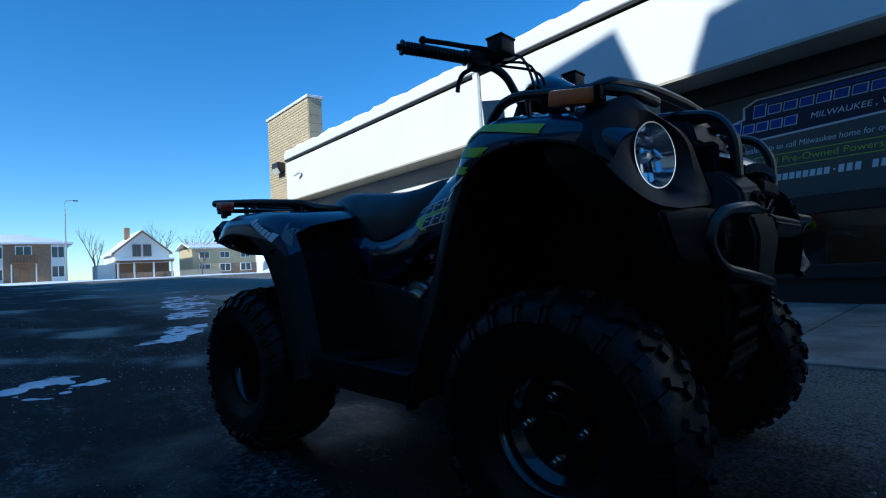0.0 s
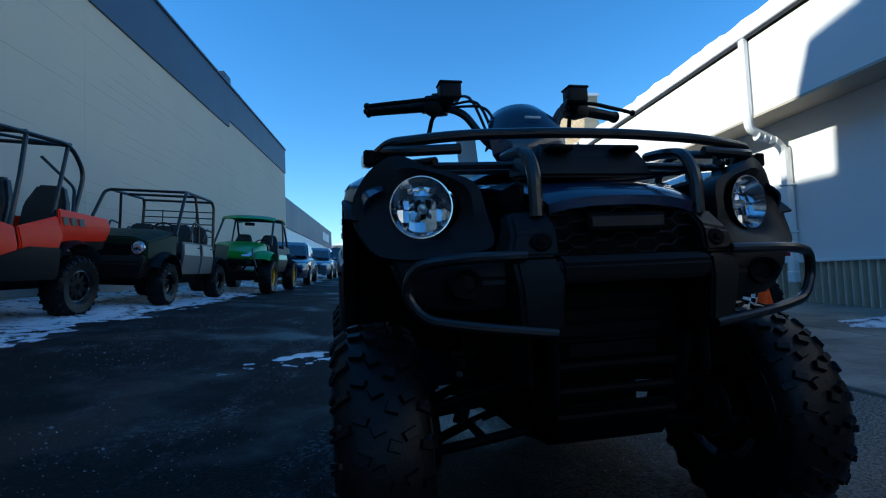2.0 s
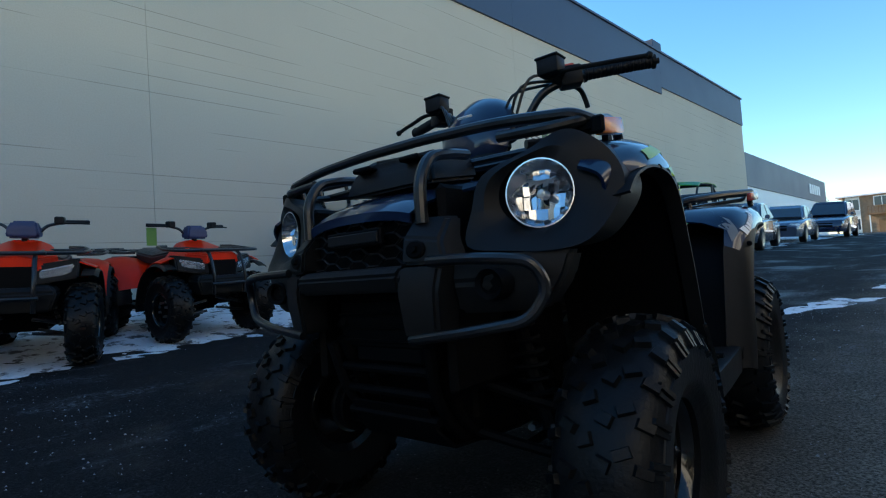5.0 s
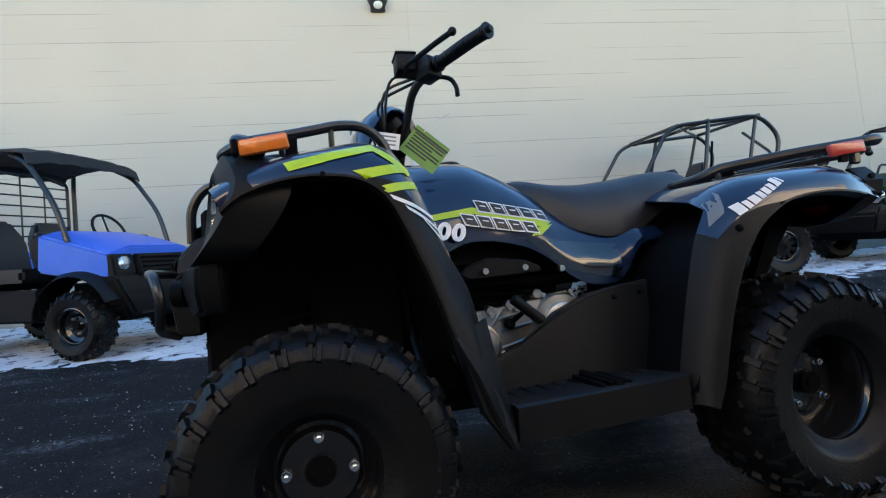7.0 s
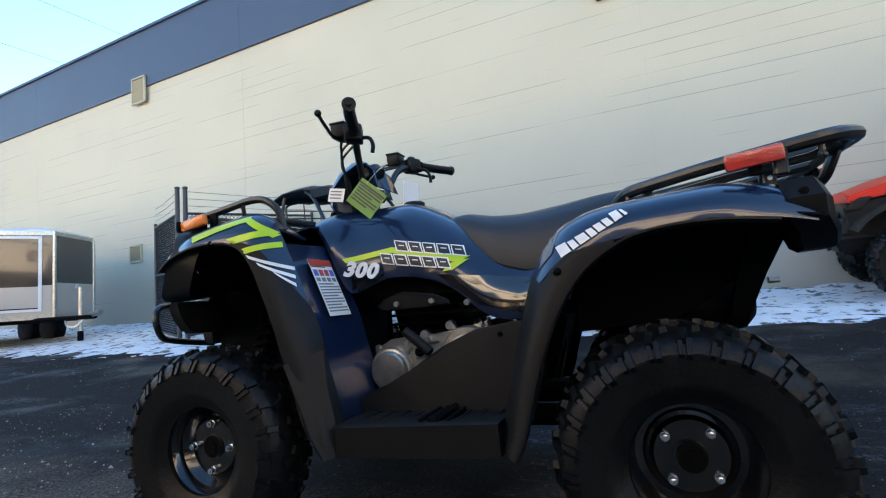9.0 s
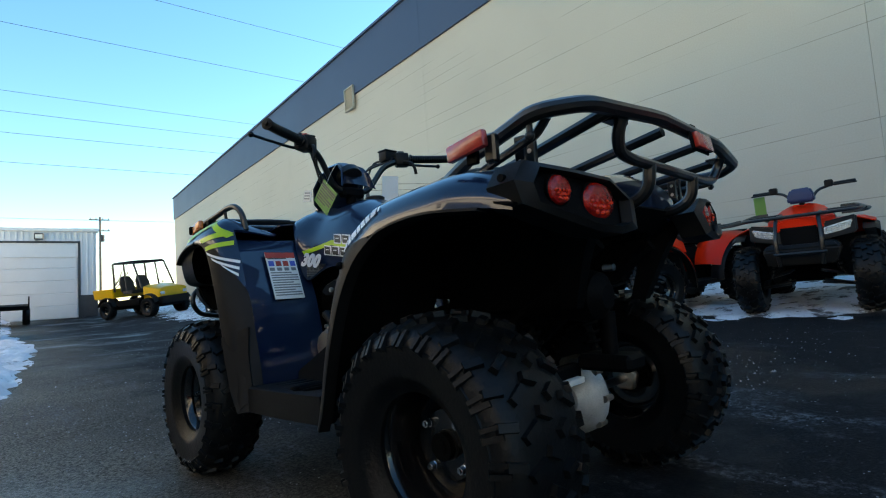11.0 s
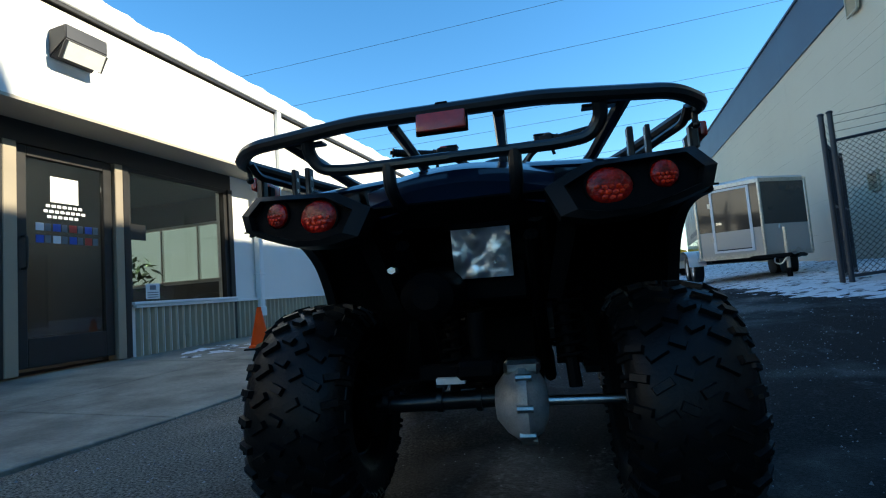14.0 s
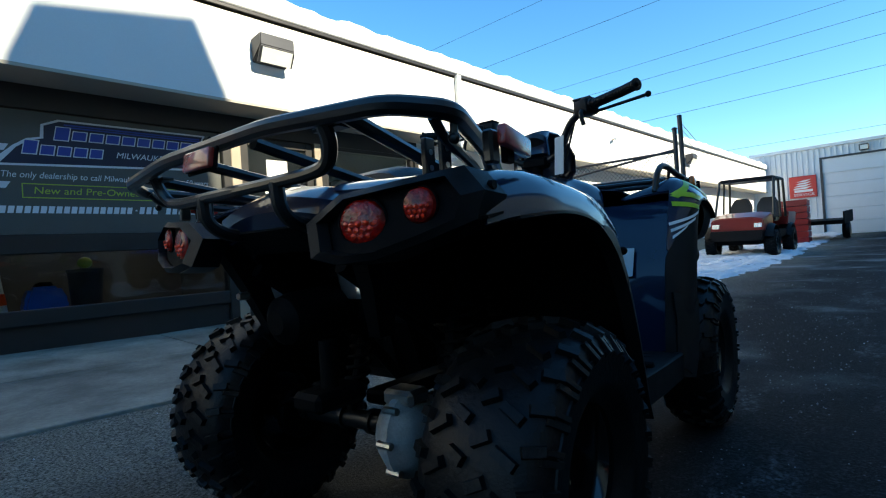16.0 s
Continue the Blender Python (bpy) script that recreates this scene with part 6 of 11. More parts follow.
    tube(bm, rounded([(s * 0.168, 0.845, 0.725), (s * 0.168, 0.845, 0.805), (s * 0.168, 0.815, 0.855), (s * 0.168, 0.745, 0.870), (s * 0.168, 0.69, 0.875)], 0.04, 5), 0.0112, 10)
    part("rack_upright", bm, M_TUBE, QUAD)

    # ---- front rack side rail
    bm = bmesh.new()
    tube(bm, rounded([(s * 0.26, 0.735, 0.880), (s * 0.36, 0.74, 0.872), (s * 0.40, 0.690, 0.886), (s * 0.385, 0.60, 0.905), (s * 0.37, 0.50, 0.930), (s * 0.365, 0.45, 0.928), (s * 0.36, 0.41, 0.895), (s * 0.355, 0.395, 0.835)], 0.04, 4), 0.0108, 10)
    part("rack_side_rail", bm, M_TUBE, QUAD)
    bm = bmesh.new()
    tube(bm, rounded([(s * 0.30, 0.72, 0.858), (s * 0.36, 0.66, 0.862), (s * 0.34, 0.52, 0.880), (s * 0.28, 0.44, 0.876), (s * 0.20, 0.42, 0.874)], 0.04, 4), 0.009, 8)
    part("rack_inner_rail", bm, M_TUBE, QUAD)
    for py, z0, z1 in ((0.62, 0.845, 0.90), (0.52, 0.852, 0.92), (0.68, 0.84, 0.885)):
        bm = bmesh.new()
        cyl(bm, (s * 0.365, py, z0), (s * 0.375, py, z1), 0.006, seg=8)
        ball(bm, (s * 0.364, py, z0 - 0.002), 0.009, 8, 6)
        part("rack_hook", bm, M_TUBE, QUAD)
    bm = bmesh.new()
    box(bm, -0.009, -0.047, -0.016, 0.009, 0.047, 0.016, 0.006, pose(s * 0.426, 0.650, 0.874, -9, 0, s * 4), 2)
    part("front_side_reflector", bm, M_AMBER, QUAD, "amber side reflector")
    bm = bmesh.new()
    box(bm, -0.006, -0.012, -0.02, 0.006, 0.012, 0.02, 0.002, pose(s * 0.402, 0.60, 0.875))
    part("reflector_bracket", bm, M_DARK, QUAD)
    bm = bmesh.new()
    box(bm, -0.03, -0.02, -0.008, 0.03, 0.02, 0.008, 0.003, pose(s * 0.402, 0.672, 0.872))
    box(bm, -0.012, -0.006, -0.016, 0.012, 0.006, 0.016, 0.004, pose(s * 0.426, 0.702, 0.868))
    part("reflector_bracket", bm, M_DARK, QUAD)

# front and cross bars of the rack
bm = bmesh.new()
tube(bm, rounded([(-0.405, 0.675, 0.885), (-0.385, 0.705, 0.897), (-0.25, 0.725, 0.912), (-0.10, 0.73, 0.918), (0.10, 0.73, 0.918), (0.25, 0.725, 0.912), (0.385, 0.705, 0.897), (0.405, 0.675, 0.885)], 0.05, 4), 0.0115, 10)
part("rack_front_bar", bm, M_TUBE, QUAD)
for y, z, x in ((0.60, 0.872, 0.375), (0.50, 0.88, 0.36)):
    bm = bmesh.new()
    tube(bm, spline([(-x, y, z), (-x * 0.5, y, z + 0.004), (0, y, z + 0.006), (x * 0.5, y, z + 0.004), (x, y, z)], 3), 0.009, 8)
    part("rack_cross_bar", bm, M_TUBE, QUAD)

# hood, storage box lid, grille and nose
bm = bmesh.new()
rows = []
for y, z, w in ((0.865, 0.742, 0.150), (0.868, 0.760, 0.152), (0.85, 0.775, 0.158), (0.80, 0.795, 0.175), (0.73, 0.815, 0.22), (0.62, 0.835, 0.25), (0.50, 0.855, 0.26), (0.42, 0.875, 0.24)):
    rows.append([Vector((w * k / 6, y - 0.012 * abs(k / 6) ** 2, z - 0.014 * abs(k / 6) ** 3)) for k in range(-6, 7)])
sheet(bm, rows, 0.006)
part("hood", bm, M_PAINT, QUAD)
bm = bmesh.new()
loft(bm, [[(-0.138, 0.765, 0.815), (0.138, 0.765, 0.815), (0.138, 0.60, 0.84), (-0.138, 0.60, 0.84)], [(-0.125, 0.752, 0.862), (0.125, 0.752, 0.862), (0.13, 0.595, 0.875), (-0.13, 0.595, 0.875)], [(-0.108, 0.72, 0.898), (0.108, 0.72, 0.898), (0.115, 0.60, 0.900), (-0.115, 0.60, 0.900)]])
bmesh.ops.bevel(bm, geom=bm.edges[:], offset=0.008, segments=2, affect="EDGES")
part("storage_lid", bm, M_MATTE, QUAD, "matte black front storage lid")
for x in (-0.075, 0.075):
    bm = bmesh.new()
    box(bm, x - 0.028, 0.735, 0.872, x + 0.028, 0.768, 0.884, 0.004)
    part("lid_latch", bm, M_DARK, QUAD)
bm = bmesh.new()
box(bm, -0.155, 0.80, 0.63, 0.155, 0.836, 0.765, 0.006)
part("grille_back", bm, M_DARK, QUAD)
bm = bmesh.new()
hw, hh = 0.030, 0.0125
for row in range(6):
    for col in range(-6, 7):
        cx, cz = col * hw * 1.5, 0.652 + row * hh * 2 + (hh if col % 2 else 0)
        if abs(cx) > 0.137 or cz > 0.748 or cz < 0.645:
            continue
        pts = [(cx + dx * hw * 0.98, 0.846 + 0.012 * (1 - abs(cx) / 0.15), cz + dz * hh * 0.98) for dx, dz in ((0.5, 1), (-0.5, 1), (-1, 0), (-0.5, -1), (0.5, -1), (1, 0))]
        tube(bm, pts, 0.0022, 4, closed=True)
part("honeycomb_grille", bm, M_BADGE, QUAD, "dark honeycomb grille mesh")
bm = bmesh.new()
box(bm, -0.082, 0.855, 0.693, 0.082, 0.868, 0.727, 0.003)
part("grille_plate", bm, M_DARK, QUAD)
bm = bmesh.new()
box(bm, -0.076, 0.866, 0.699, 0.076, 0.872, 0.721, 0.002)
part("grille_emblem", bm, M_BADGE, QUAD, "plain grey emblem bar")
bm = bmesh.new()
loft(bm, [[(-0.152, 0.885, 0.648), (0.152, 0.885, 0.648), (0.152, 0.82, 0.650), (-0.152, 0.82, 0.650)], [(-0.152, 0.905, 0.632), (0.152, 0.905, 0.632), (0.152, 0.82, 0.63), (-0.152, 0.82, 0.63)], [(-0.150, 0.895, 0.600), (0.150, 0.895, 0.600), (0.15, 0.82, 0.60), (-0.15, 0.82, 0.60)]])
bmesh.ops.bevel(bm, geom=bm.edges[:], offset=0.006, segments=2, affect="EDGES")
part("bumper_beam", bm, M_MATTE, QUAD)
bm = bmesh.new()
box(bm, -0.15, 0.70, 0.47, 0.15, 0.795, 0.602, 0.012)
shroud = part("radiator_shroud", bm, M_DARK, QUAD)
for k in range(4):
    bm = bmesh.new()
    box(bm, -0.14, 0.795, 0.49 + k * 0.028, 0.14, 0.803, 0.496 + k * 0.028, 0.002)
    part("shroud_slat", bm, M_DARK, shroud)
bm = bmesh.new()
sheet(bm, [[(-0.11, 0.80, 0.36), (0.11, 0.80, 0.36)], [(-0.12, 0.78, 0.31), (0.12, 0.78, 0.31)], [(-0.13, 0.74, 0.27), (0.13, 0.74, 0.27)], [(-0.13, 0.50, 0.245), (0.13, 0.50, 0.245)], [(-0.13, -0.30, 0.245), (0.13, -0.30, 0.245)]], 0.006)
part("skid_plate", bm, M_DARK, QUAD)
for z, y, w in ((0.435, 0.80, 0.15), (0.385, 0.79, 0.14), (0.335, 0.785, 0.13)):
    bm = bmesh.new()
    tube(bm, [(-w, y, z), (w, y, z)], 0.010, 8)
    part("front_frame_bar", bm, M_DARK, QUAD)
for s in (-1, 1):
    bm = bmesh.new()
    tube(bm, rounded([(s * 0.145, 0.82, 0.49), (s * 0.135, 0.795, 0.38), (s * 0.12, 0.72, 0.29), (s * 0.11, 0.58, 0.25)], 0.05, 4), 0.013, 8)
    part("front_frame_tube", bm, M_DARK, QUAD)
bm = bmesh.new()
box(bm, -0.13, 0.62, 0.30, 0.13, 0.66, 0.58, 0.01)
part("radiator", bm, M_DARK, QUAD)

# front suspension
for s in (-1, 1):
    for z0, z1, yy in ((0.40, 0.315, 0.0), (0.29, 0.225, 0.0)):
        bm = bmesh.new()
        for dy in (0.09, -0.11):
            tube(bm, spline([(s * 0.12, 0.58 + dy, z0), (s * 0.24, 0.58 + dy * 0.6, (z0 + z1) / 2), (s * 0.36, 0.5825, z1)], 4), 0.0115, 8)
        tube(bm, [(s * 0.22, 0.58 + 0.06, (z0 + z1) / 2 + 0.006), (s * 0.22, 0.58 - 0.07, (z0 + z1) / 2 + 0.006)], 0.009, 8)
        part("control_arm", bm, M_DARK, QUAD)
    bm = bmesh.new()
    tube(bm, [(s * 0.26, 0.62, 0.30), (s * 0.17, 0.60, 0.66)], 0.014, 10)
    shock = part("shock_absorber", bm, M_DARK, QUAD)
    bm = bmesh.new()
    pts = []
    for k in range(90):
        f = k / 89
        a = f * 2 * math.pi * 8.5
        pts.append((s * (0.245 - 0.06 * f) + 0.030 * math.cos(a), 0.615 + 0.030 * math.sin(a) * 0.97, 0.365 + 0.22 * f))
    tube(bm, pts, 0.0055, 6)
    part("spring", bm, M_DARK, shock)
    bm = bmesh.new()
    tube(bm, [(s * 0.06, 0.53, 0.33), (s * 0.36, 0.53, 0.29)], 0.008, 8)
    part("tie_rod", bm, M_DARK, QUAD)
    bm = bmesh.new()
    cyl(bm, (s * 0.30, 0.5825, 0.272), (s * 0.345, 0.5825, 0.272), 0.075, 0.07, 20, 0.004)
    box(bm, s * 0.31, 0.555, 0.20, s * 0.35, 0.61, 0.345, 0.01)
    part("steering_knuckle", bm, M_DARK, QUAD)
    bm = bmesh.new()
    cyl(bm, (s * 0.325, 0.5825, 0.272), (s * 0.331, 0.5825, 0.272), 0.08, 0.08, 26)
    part("brake_disc", bm, M_ZINC, QUAD)
    for c in ((s * 0.223, 0.60, 0.294), (s * 0.175, 0.85, 0.525)):
        bm = bmesh.new()
        cyl(bm, c, (c[0], c[1] + 0.02, c[2]), 0.009, 0.008, 6)
        part("frame_bolt", bm, M_ZINC, QUAD)
bm = bmesh.new()
tube(bm, [(-0.12, 0.70, 0.30), (0.12, 0.70, 0.30)], 0.012, 8)
part("front_cross_tube", bm, M_TUBE, QUAD)

# main frame: two lower rails, two upper rails
for s in (-1, 1):
    bm = bmesh.new()
    tube(bm, rounded([(s * 0.13, 0.80, 0.50), (s * 0.13, 0.70, 0.29), (s * 0.15, 0.30, 0.265), (s * 0.15, -0.30, 0.265), (s * 0.14, -0.48, 0.45), (s * 0.14, -0.80, 0.66)], 0.08, 5), 0.016, 8)
    part("lower_frame_rail", bm, M_DARK, QUAD)
    bm = bmesh.new()
    tube(bm, rounded([(s * 0.13, 0.80, 0.52), (s * 0.13, 0.66, 0.70), (s * 0.14, 0.30, 0.74), (s * 0.14, -0.10, 0.62), (s * 0.15, -0.40, 0.66), (s * 0.15, -0.80, 0.70)], 0.08, 5), 0.016, 8)
    part("upper_frame_rail", bm, M_DARK, QUAD)
# added dark blocks that keep daylight from showing through the middle
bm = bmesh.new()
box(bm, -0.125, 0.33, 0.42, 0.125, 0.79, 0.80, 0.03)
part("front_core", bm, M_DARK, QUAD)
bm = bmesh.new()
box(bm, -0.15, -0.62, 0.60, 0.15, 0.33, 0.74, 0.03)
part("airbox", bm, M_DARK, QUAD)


# body between the knees, seat and tail of the quad bike
TOP_B = [(-0.40, 0.734), (-0.30, 0.749), (-0.20, 0.769), (-0.10, 0.809), (-0.02, 0.860), (0.055, 0.902), (0.14, 0.938), (0.26, 0.934), (0.36, 0.935), (0.44, 0.920), (0.48, 0.892)]
LOW_B = [(-0.40, 0.66), (-0.31, 0.655), (-0.27, 0.575), (-0.236, 0.543), (-0.154, 0.546), (-0.10, 0.574), (-0.05, 0.626), (0.014, 0.664), (0.094, 0.683), (0.175, 0.686), (0.231, 0.666), (0.289, 0.632), (0.318, 0.671), (0.351, 0.756), (0.40, 0.845), (0.48, 0.862)]
WID_B = [(-0.40, 0.205), (-0.25, 0.215), (-0.10, 0.20), (0.05, 0.19), (0.20, 0.20), (0.30, 0.215), (0.36, 0.215), (0.42, 0.19), (0.48, 0.17)]
rows = []
n = 46
for i in range(n + 1):
    y = -0.40 + 0.88 * i / n
    zt, zl, w = mixed(TOP_B, y), mixed(LOW_B, y), mixed(WID_B, y)
    zl = min(zl, zt - 0.004)
    row = []
    for x, z in ((w, zl), (w * 1.0, zl + (zt - zl) * 0.18), (w * 0.93, zl + (zt - zl) * 0.42), (w * 0.78, zl + (zt - zl) * 0.68), (w * 0.58, zl + (zt - zl) * 0.87), (w * 0.30, zl + (zt - zl) * 0.97)):
        row.append(Vector((-x, y, z)))
    row.append(Vector((0, y, zt)))
    row += [Vector((-p.x, p.y, p.z)) for p in row[-2::-1]]
    rows.append(row)
for _ in range(2):
    rows = [rows[0]] + [[(a + b * 2 + c) / 4 for a, b, c in zip(rows[i - 1], rows[i], rows[i + 1])] for i in range(1, n)] + [rows[n]]
bm = bmesh.new()
sheet(bm, rows, 0.005)
body = part("tank_cover", bm, M_PAINT, QUAD, "dark navy glossy body cover")
tree_b = BVHTree.FromPolygons([v.co for v in body.data.vertices], [p.vertices for p in body.data.polygons])
for s in (-1, 1):
    tr = [tree_b]
    lay("lower_body_decal", [(0.285, 0.702), (0.185, 0.697), (0.185, 0.692), (0.285, 0.640)], M_GLOSS, tr, s, 12, 0.0015)
    lay("lower_body_decal", [(0.02, 0.684), (-0.25, 0.655), (-0.25, 0.555), (-0.10, 0.590)], M_GLOSS, tr, s, 24, 0.0015)
    lay("lime_stripe", [(0.318, 0.752), (0.16, 0.776), (0.16, 0.758), (0.305, 0.738)], M_LIME, tr, s, 10, 0.003)
    lay("lime_stripe", [(0.16, 0.776), (-0.075, 0.730), (-0.045, 0.712), (0.16, 0.758)], M_LIME, tr, s, 14, 0.003)
    lay("lime_stripe", [(-0.02, 0.712), (-0.075, 0.722), (-0.03, 0.692), (0.0, 0.690)], M_LIME, tr, s, 6, 0.0032)
    # the model lettering as plain white-edged bars
    for (ya, za, yb, zb, h) in ((0.155, 0.779, -0.055, 0.745, 0.034), (0.198, 0.744, -0.015, 0.712, 0.034)):
        for f0, f1 in ((0.0, 0.19), (0.205, 0.395), (0.41, 0.60), (0.615, 0.80), (0.815, 1.0)):
            y0, y1 = ya + (yb - ya) * f0, ya + (yb - ya) * f1
            z0, z1 = za + (zb - za) * f0, za + (zb - za) * f1
            sl = 0.011
            lay("lettering_edge", [(y0, z0 + h / 2), (y1, z1 + h / 2), (y1 - sl, z1 - h / 2), (y0 - sl, z0 - h / 2)], M_WHITE_DECAL, tr, s, 6, 0.0040)
            e = 0.0036
            lay("lettering_bar", [(y0 - e, z0 + h / 2 - e), (y1 + e, z1 + h / 2 - e), (y1 - sl + e, z1 - h / 2 + e), (y0 - sl - e, z0 - h / 2 + e)], M_INK, tr, s, 6, 0.0048)
            ym, zm = (y0 + y1 - sl) / 2, (z0 + z1) / 2
            lay("lettering_slot", [(ym + 0.009, zm + 0.0045), (ym - 0.008, zm + 0.002), (ym - 0.009, zm - 0.001), (ym + 0.008, zm + 0.0015)], M_WHITE_DECAL, tr, s, 3, 0.0056)
# the engine size in white numerals on the left flank
for s in (-1, 1):
    for k, digit in enumerate("300"):
        writing("numeral", digit, 0.062, M_WHITE_DECAL, pose(s * 0.2165, 0.252, 0.712, 76, s * -8, s * 90) @ pose(0.0385 * (k - 1), 0, 0), QUAD, "white numeral", 0.0375, 0.0015, 0.15, 0.003)
bm = bmesh.new()
lathe(bm, [(0.0, 0.035), (0.03, 0.034), (0.036, 0.03), (0.038, 0.0), (0.044, -0.005), (0.0, -0.01)], pose(0, 0.16, 0.91), 24)
part("fuel_cap", bm, M_MATTE, QUAD)
# warning label on the left leg shield
LABEL = part("warning_label", box(bmesh.new(), -0.056, -0.09, -0.0008, 0.056, 0.09, 0.0008), M_TAG_WHITE, QUAD, "white warning label with red heading", Matrix(((1, 0, 0, -0.268), (0, 0.387, -0.922, 0.322), (0, 0.922, 0.387, 0.668), (0, 0, 0, 1))))
for (x0, y0, x1, y1, mt) in [(-0.056, 0.068, 0.056, 0.09, M_RED_INK), (-0.05, 0.064, 0.02, 0.067, M_INK)] + [(-0.05 + 0.027 * k, 0.036, -0.03 + 0.027 * k, 0.056, (M_BLUE_INK, M_RED_INK, M_RED_INK, M_BLUE_INK)[k]) for k in range(4)] + [(-0.05 + 0.027 * k, 0.018, -0.032 + 0.027 * k, 0.030, M_GREY_INK) for k in range(4)] + [(-0.05, 0.008 - 0.0095 * k, 0.05 - (0.022 if k in (0, 4, 7) else 0.0), 0.012 - 0.0095 * k, M_GREY_INK) for k in range(10)]:
    bm = bmesh.new()
    box(bm, x0, y0, 0.0008, x1, y1, 0.0018)
    part("label_print", bm, mt, LABEL)
part("warning_sticker", box(bmesh.new(), -0.045, -0.05, -0.0008, 0.045, 0.05, 0.0008), M_TAG_WHITE, QUAD, "small white and blue warning sticker", Matrix(((1, 0, 0, 0.268), (0, 0.387, -0.922, 0.290), (0, 0.922, 0.387, 0.60), (0, 0, 0, 1))))

# seat
TOP_S = [(-0.60, 0.866), (-0.545, 0.890), (-0.435, 0.879), (-0.325, 0.862), (-0.22, 0.851), (-0.13, 0.855), (-0.06, 0.872), (-0.02, 0.878), (-0.004, 0.870)]
LOW_S = [(-0.60, 0.79), (-0.50, 0.772), (-0.413, 0.727), (-0.332, 0.675), (-0.243, 0.663), (-0.145, 0.696), (-0.077, 0.736), (-0.038, 0.774), (-0.012, 0.815), (-0.004, 0.826)]
WID_S = [(-0.60, 0.13), (-0.45, 0.172), (-0.30, 0.186), (-0.15, 0.165), (-0.06, 0.125), (-0.004, 0.09)]
rows = []
for i in range(31):
    y = -0.60 + 0.596 * i / 30
    zt, zl, w = mixed(TOP_S, y), mixed(LOW_S, y), mixed(WID_S, y)
    row = [Vector((-w * a, y, zl + (zt - zl) * b)) for a, b in ((0.96, 0.0), (1.02, 0.06), (1.02, 0.25), (0.97, 0.5), (0.88, 0.74), (0.72, 0.9), (0.45, 0.985))]
    row.append(Vector((0, y, zt)))
    row += [Vector((-p.x, p.y, p.z)) for p in row[-2::-1]]
    rows.append(row)
for _ in range(2):
    rows = [rows[0]] + [[(a + b * 2 + c) / 4 for a, b, c in zip(rows[i - 1], rows[i], rows[i + 1])] for i in range(1, 30)] + [rows[30]]
bm = bmesh.new()
loft(bm, rows)
seat = part("seat", bm, M_VINYL, QUAD, "black vinyl saddle")
bm = bmesh.new()
tube(bm, [r[0] + Vector((-0.002, 0, 0.004)) for r in rows] + [], 0.005, 6)
tube(bm, [r[-1] + Vector((0.002, 0, 0.004)) for r in rows] + [], 0.005, 6)
part("seat_piping", bm, M_INK, seat)

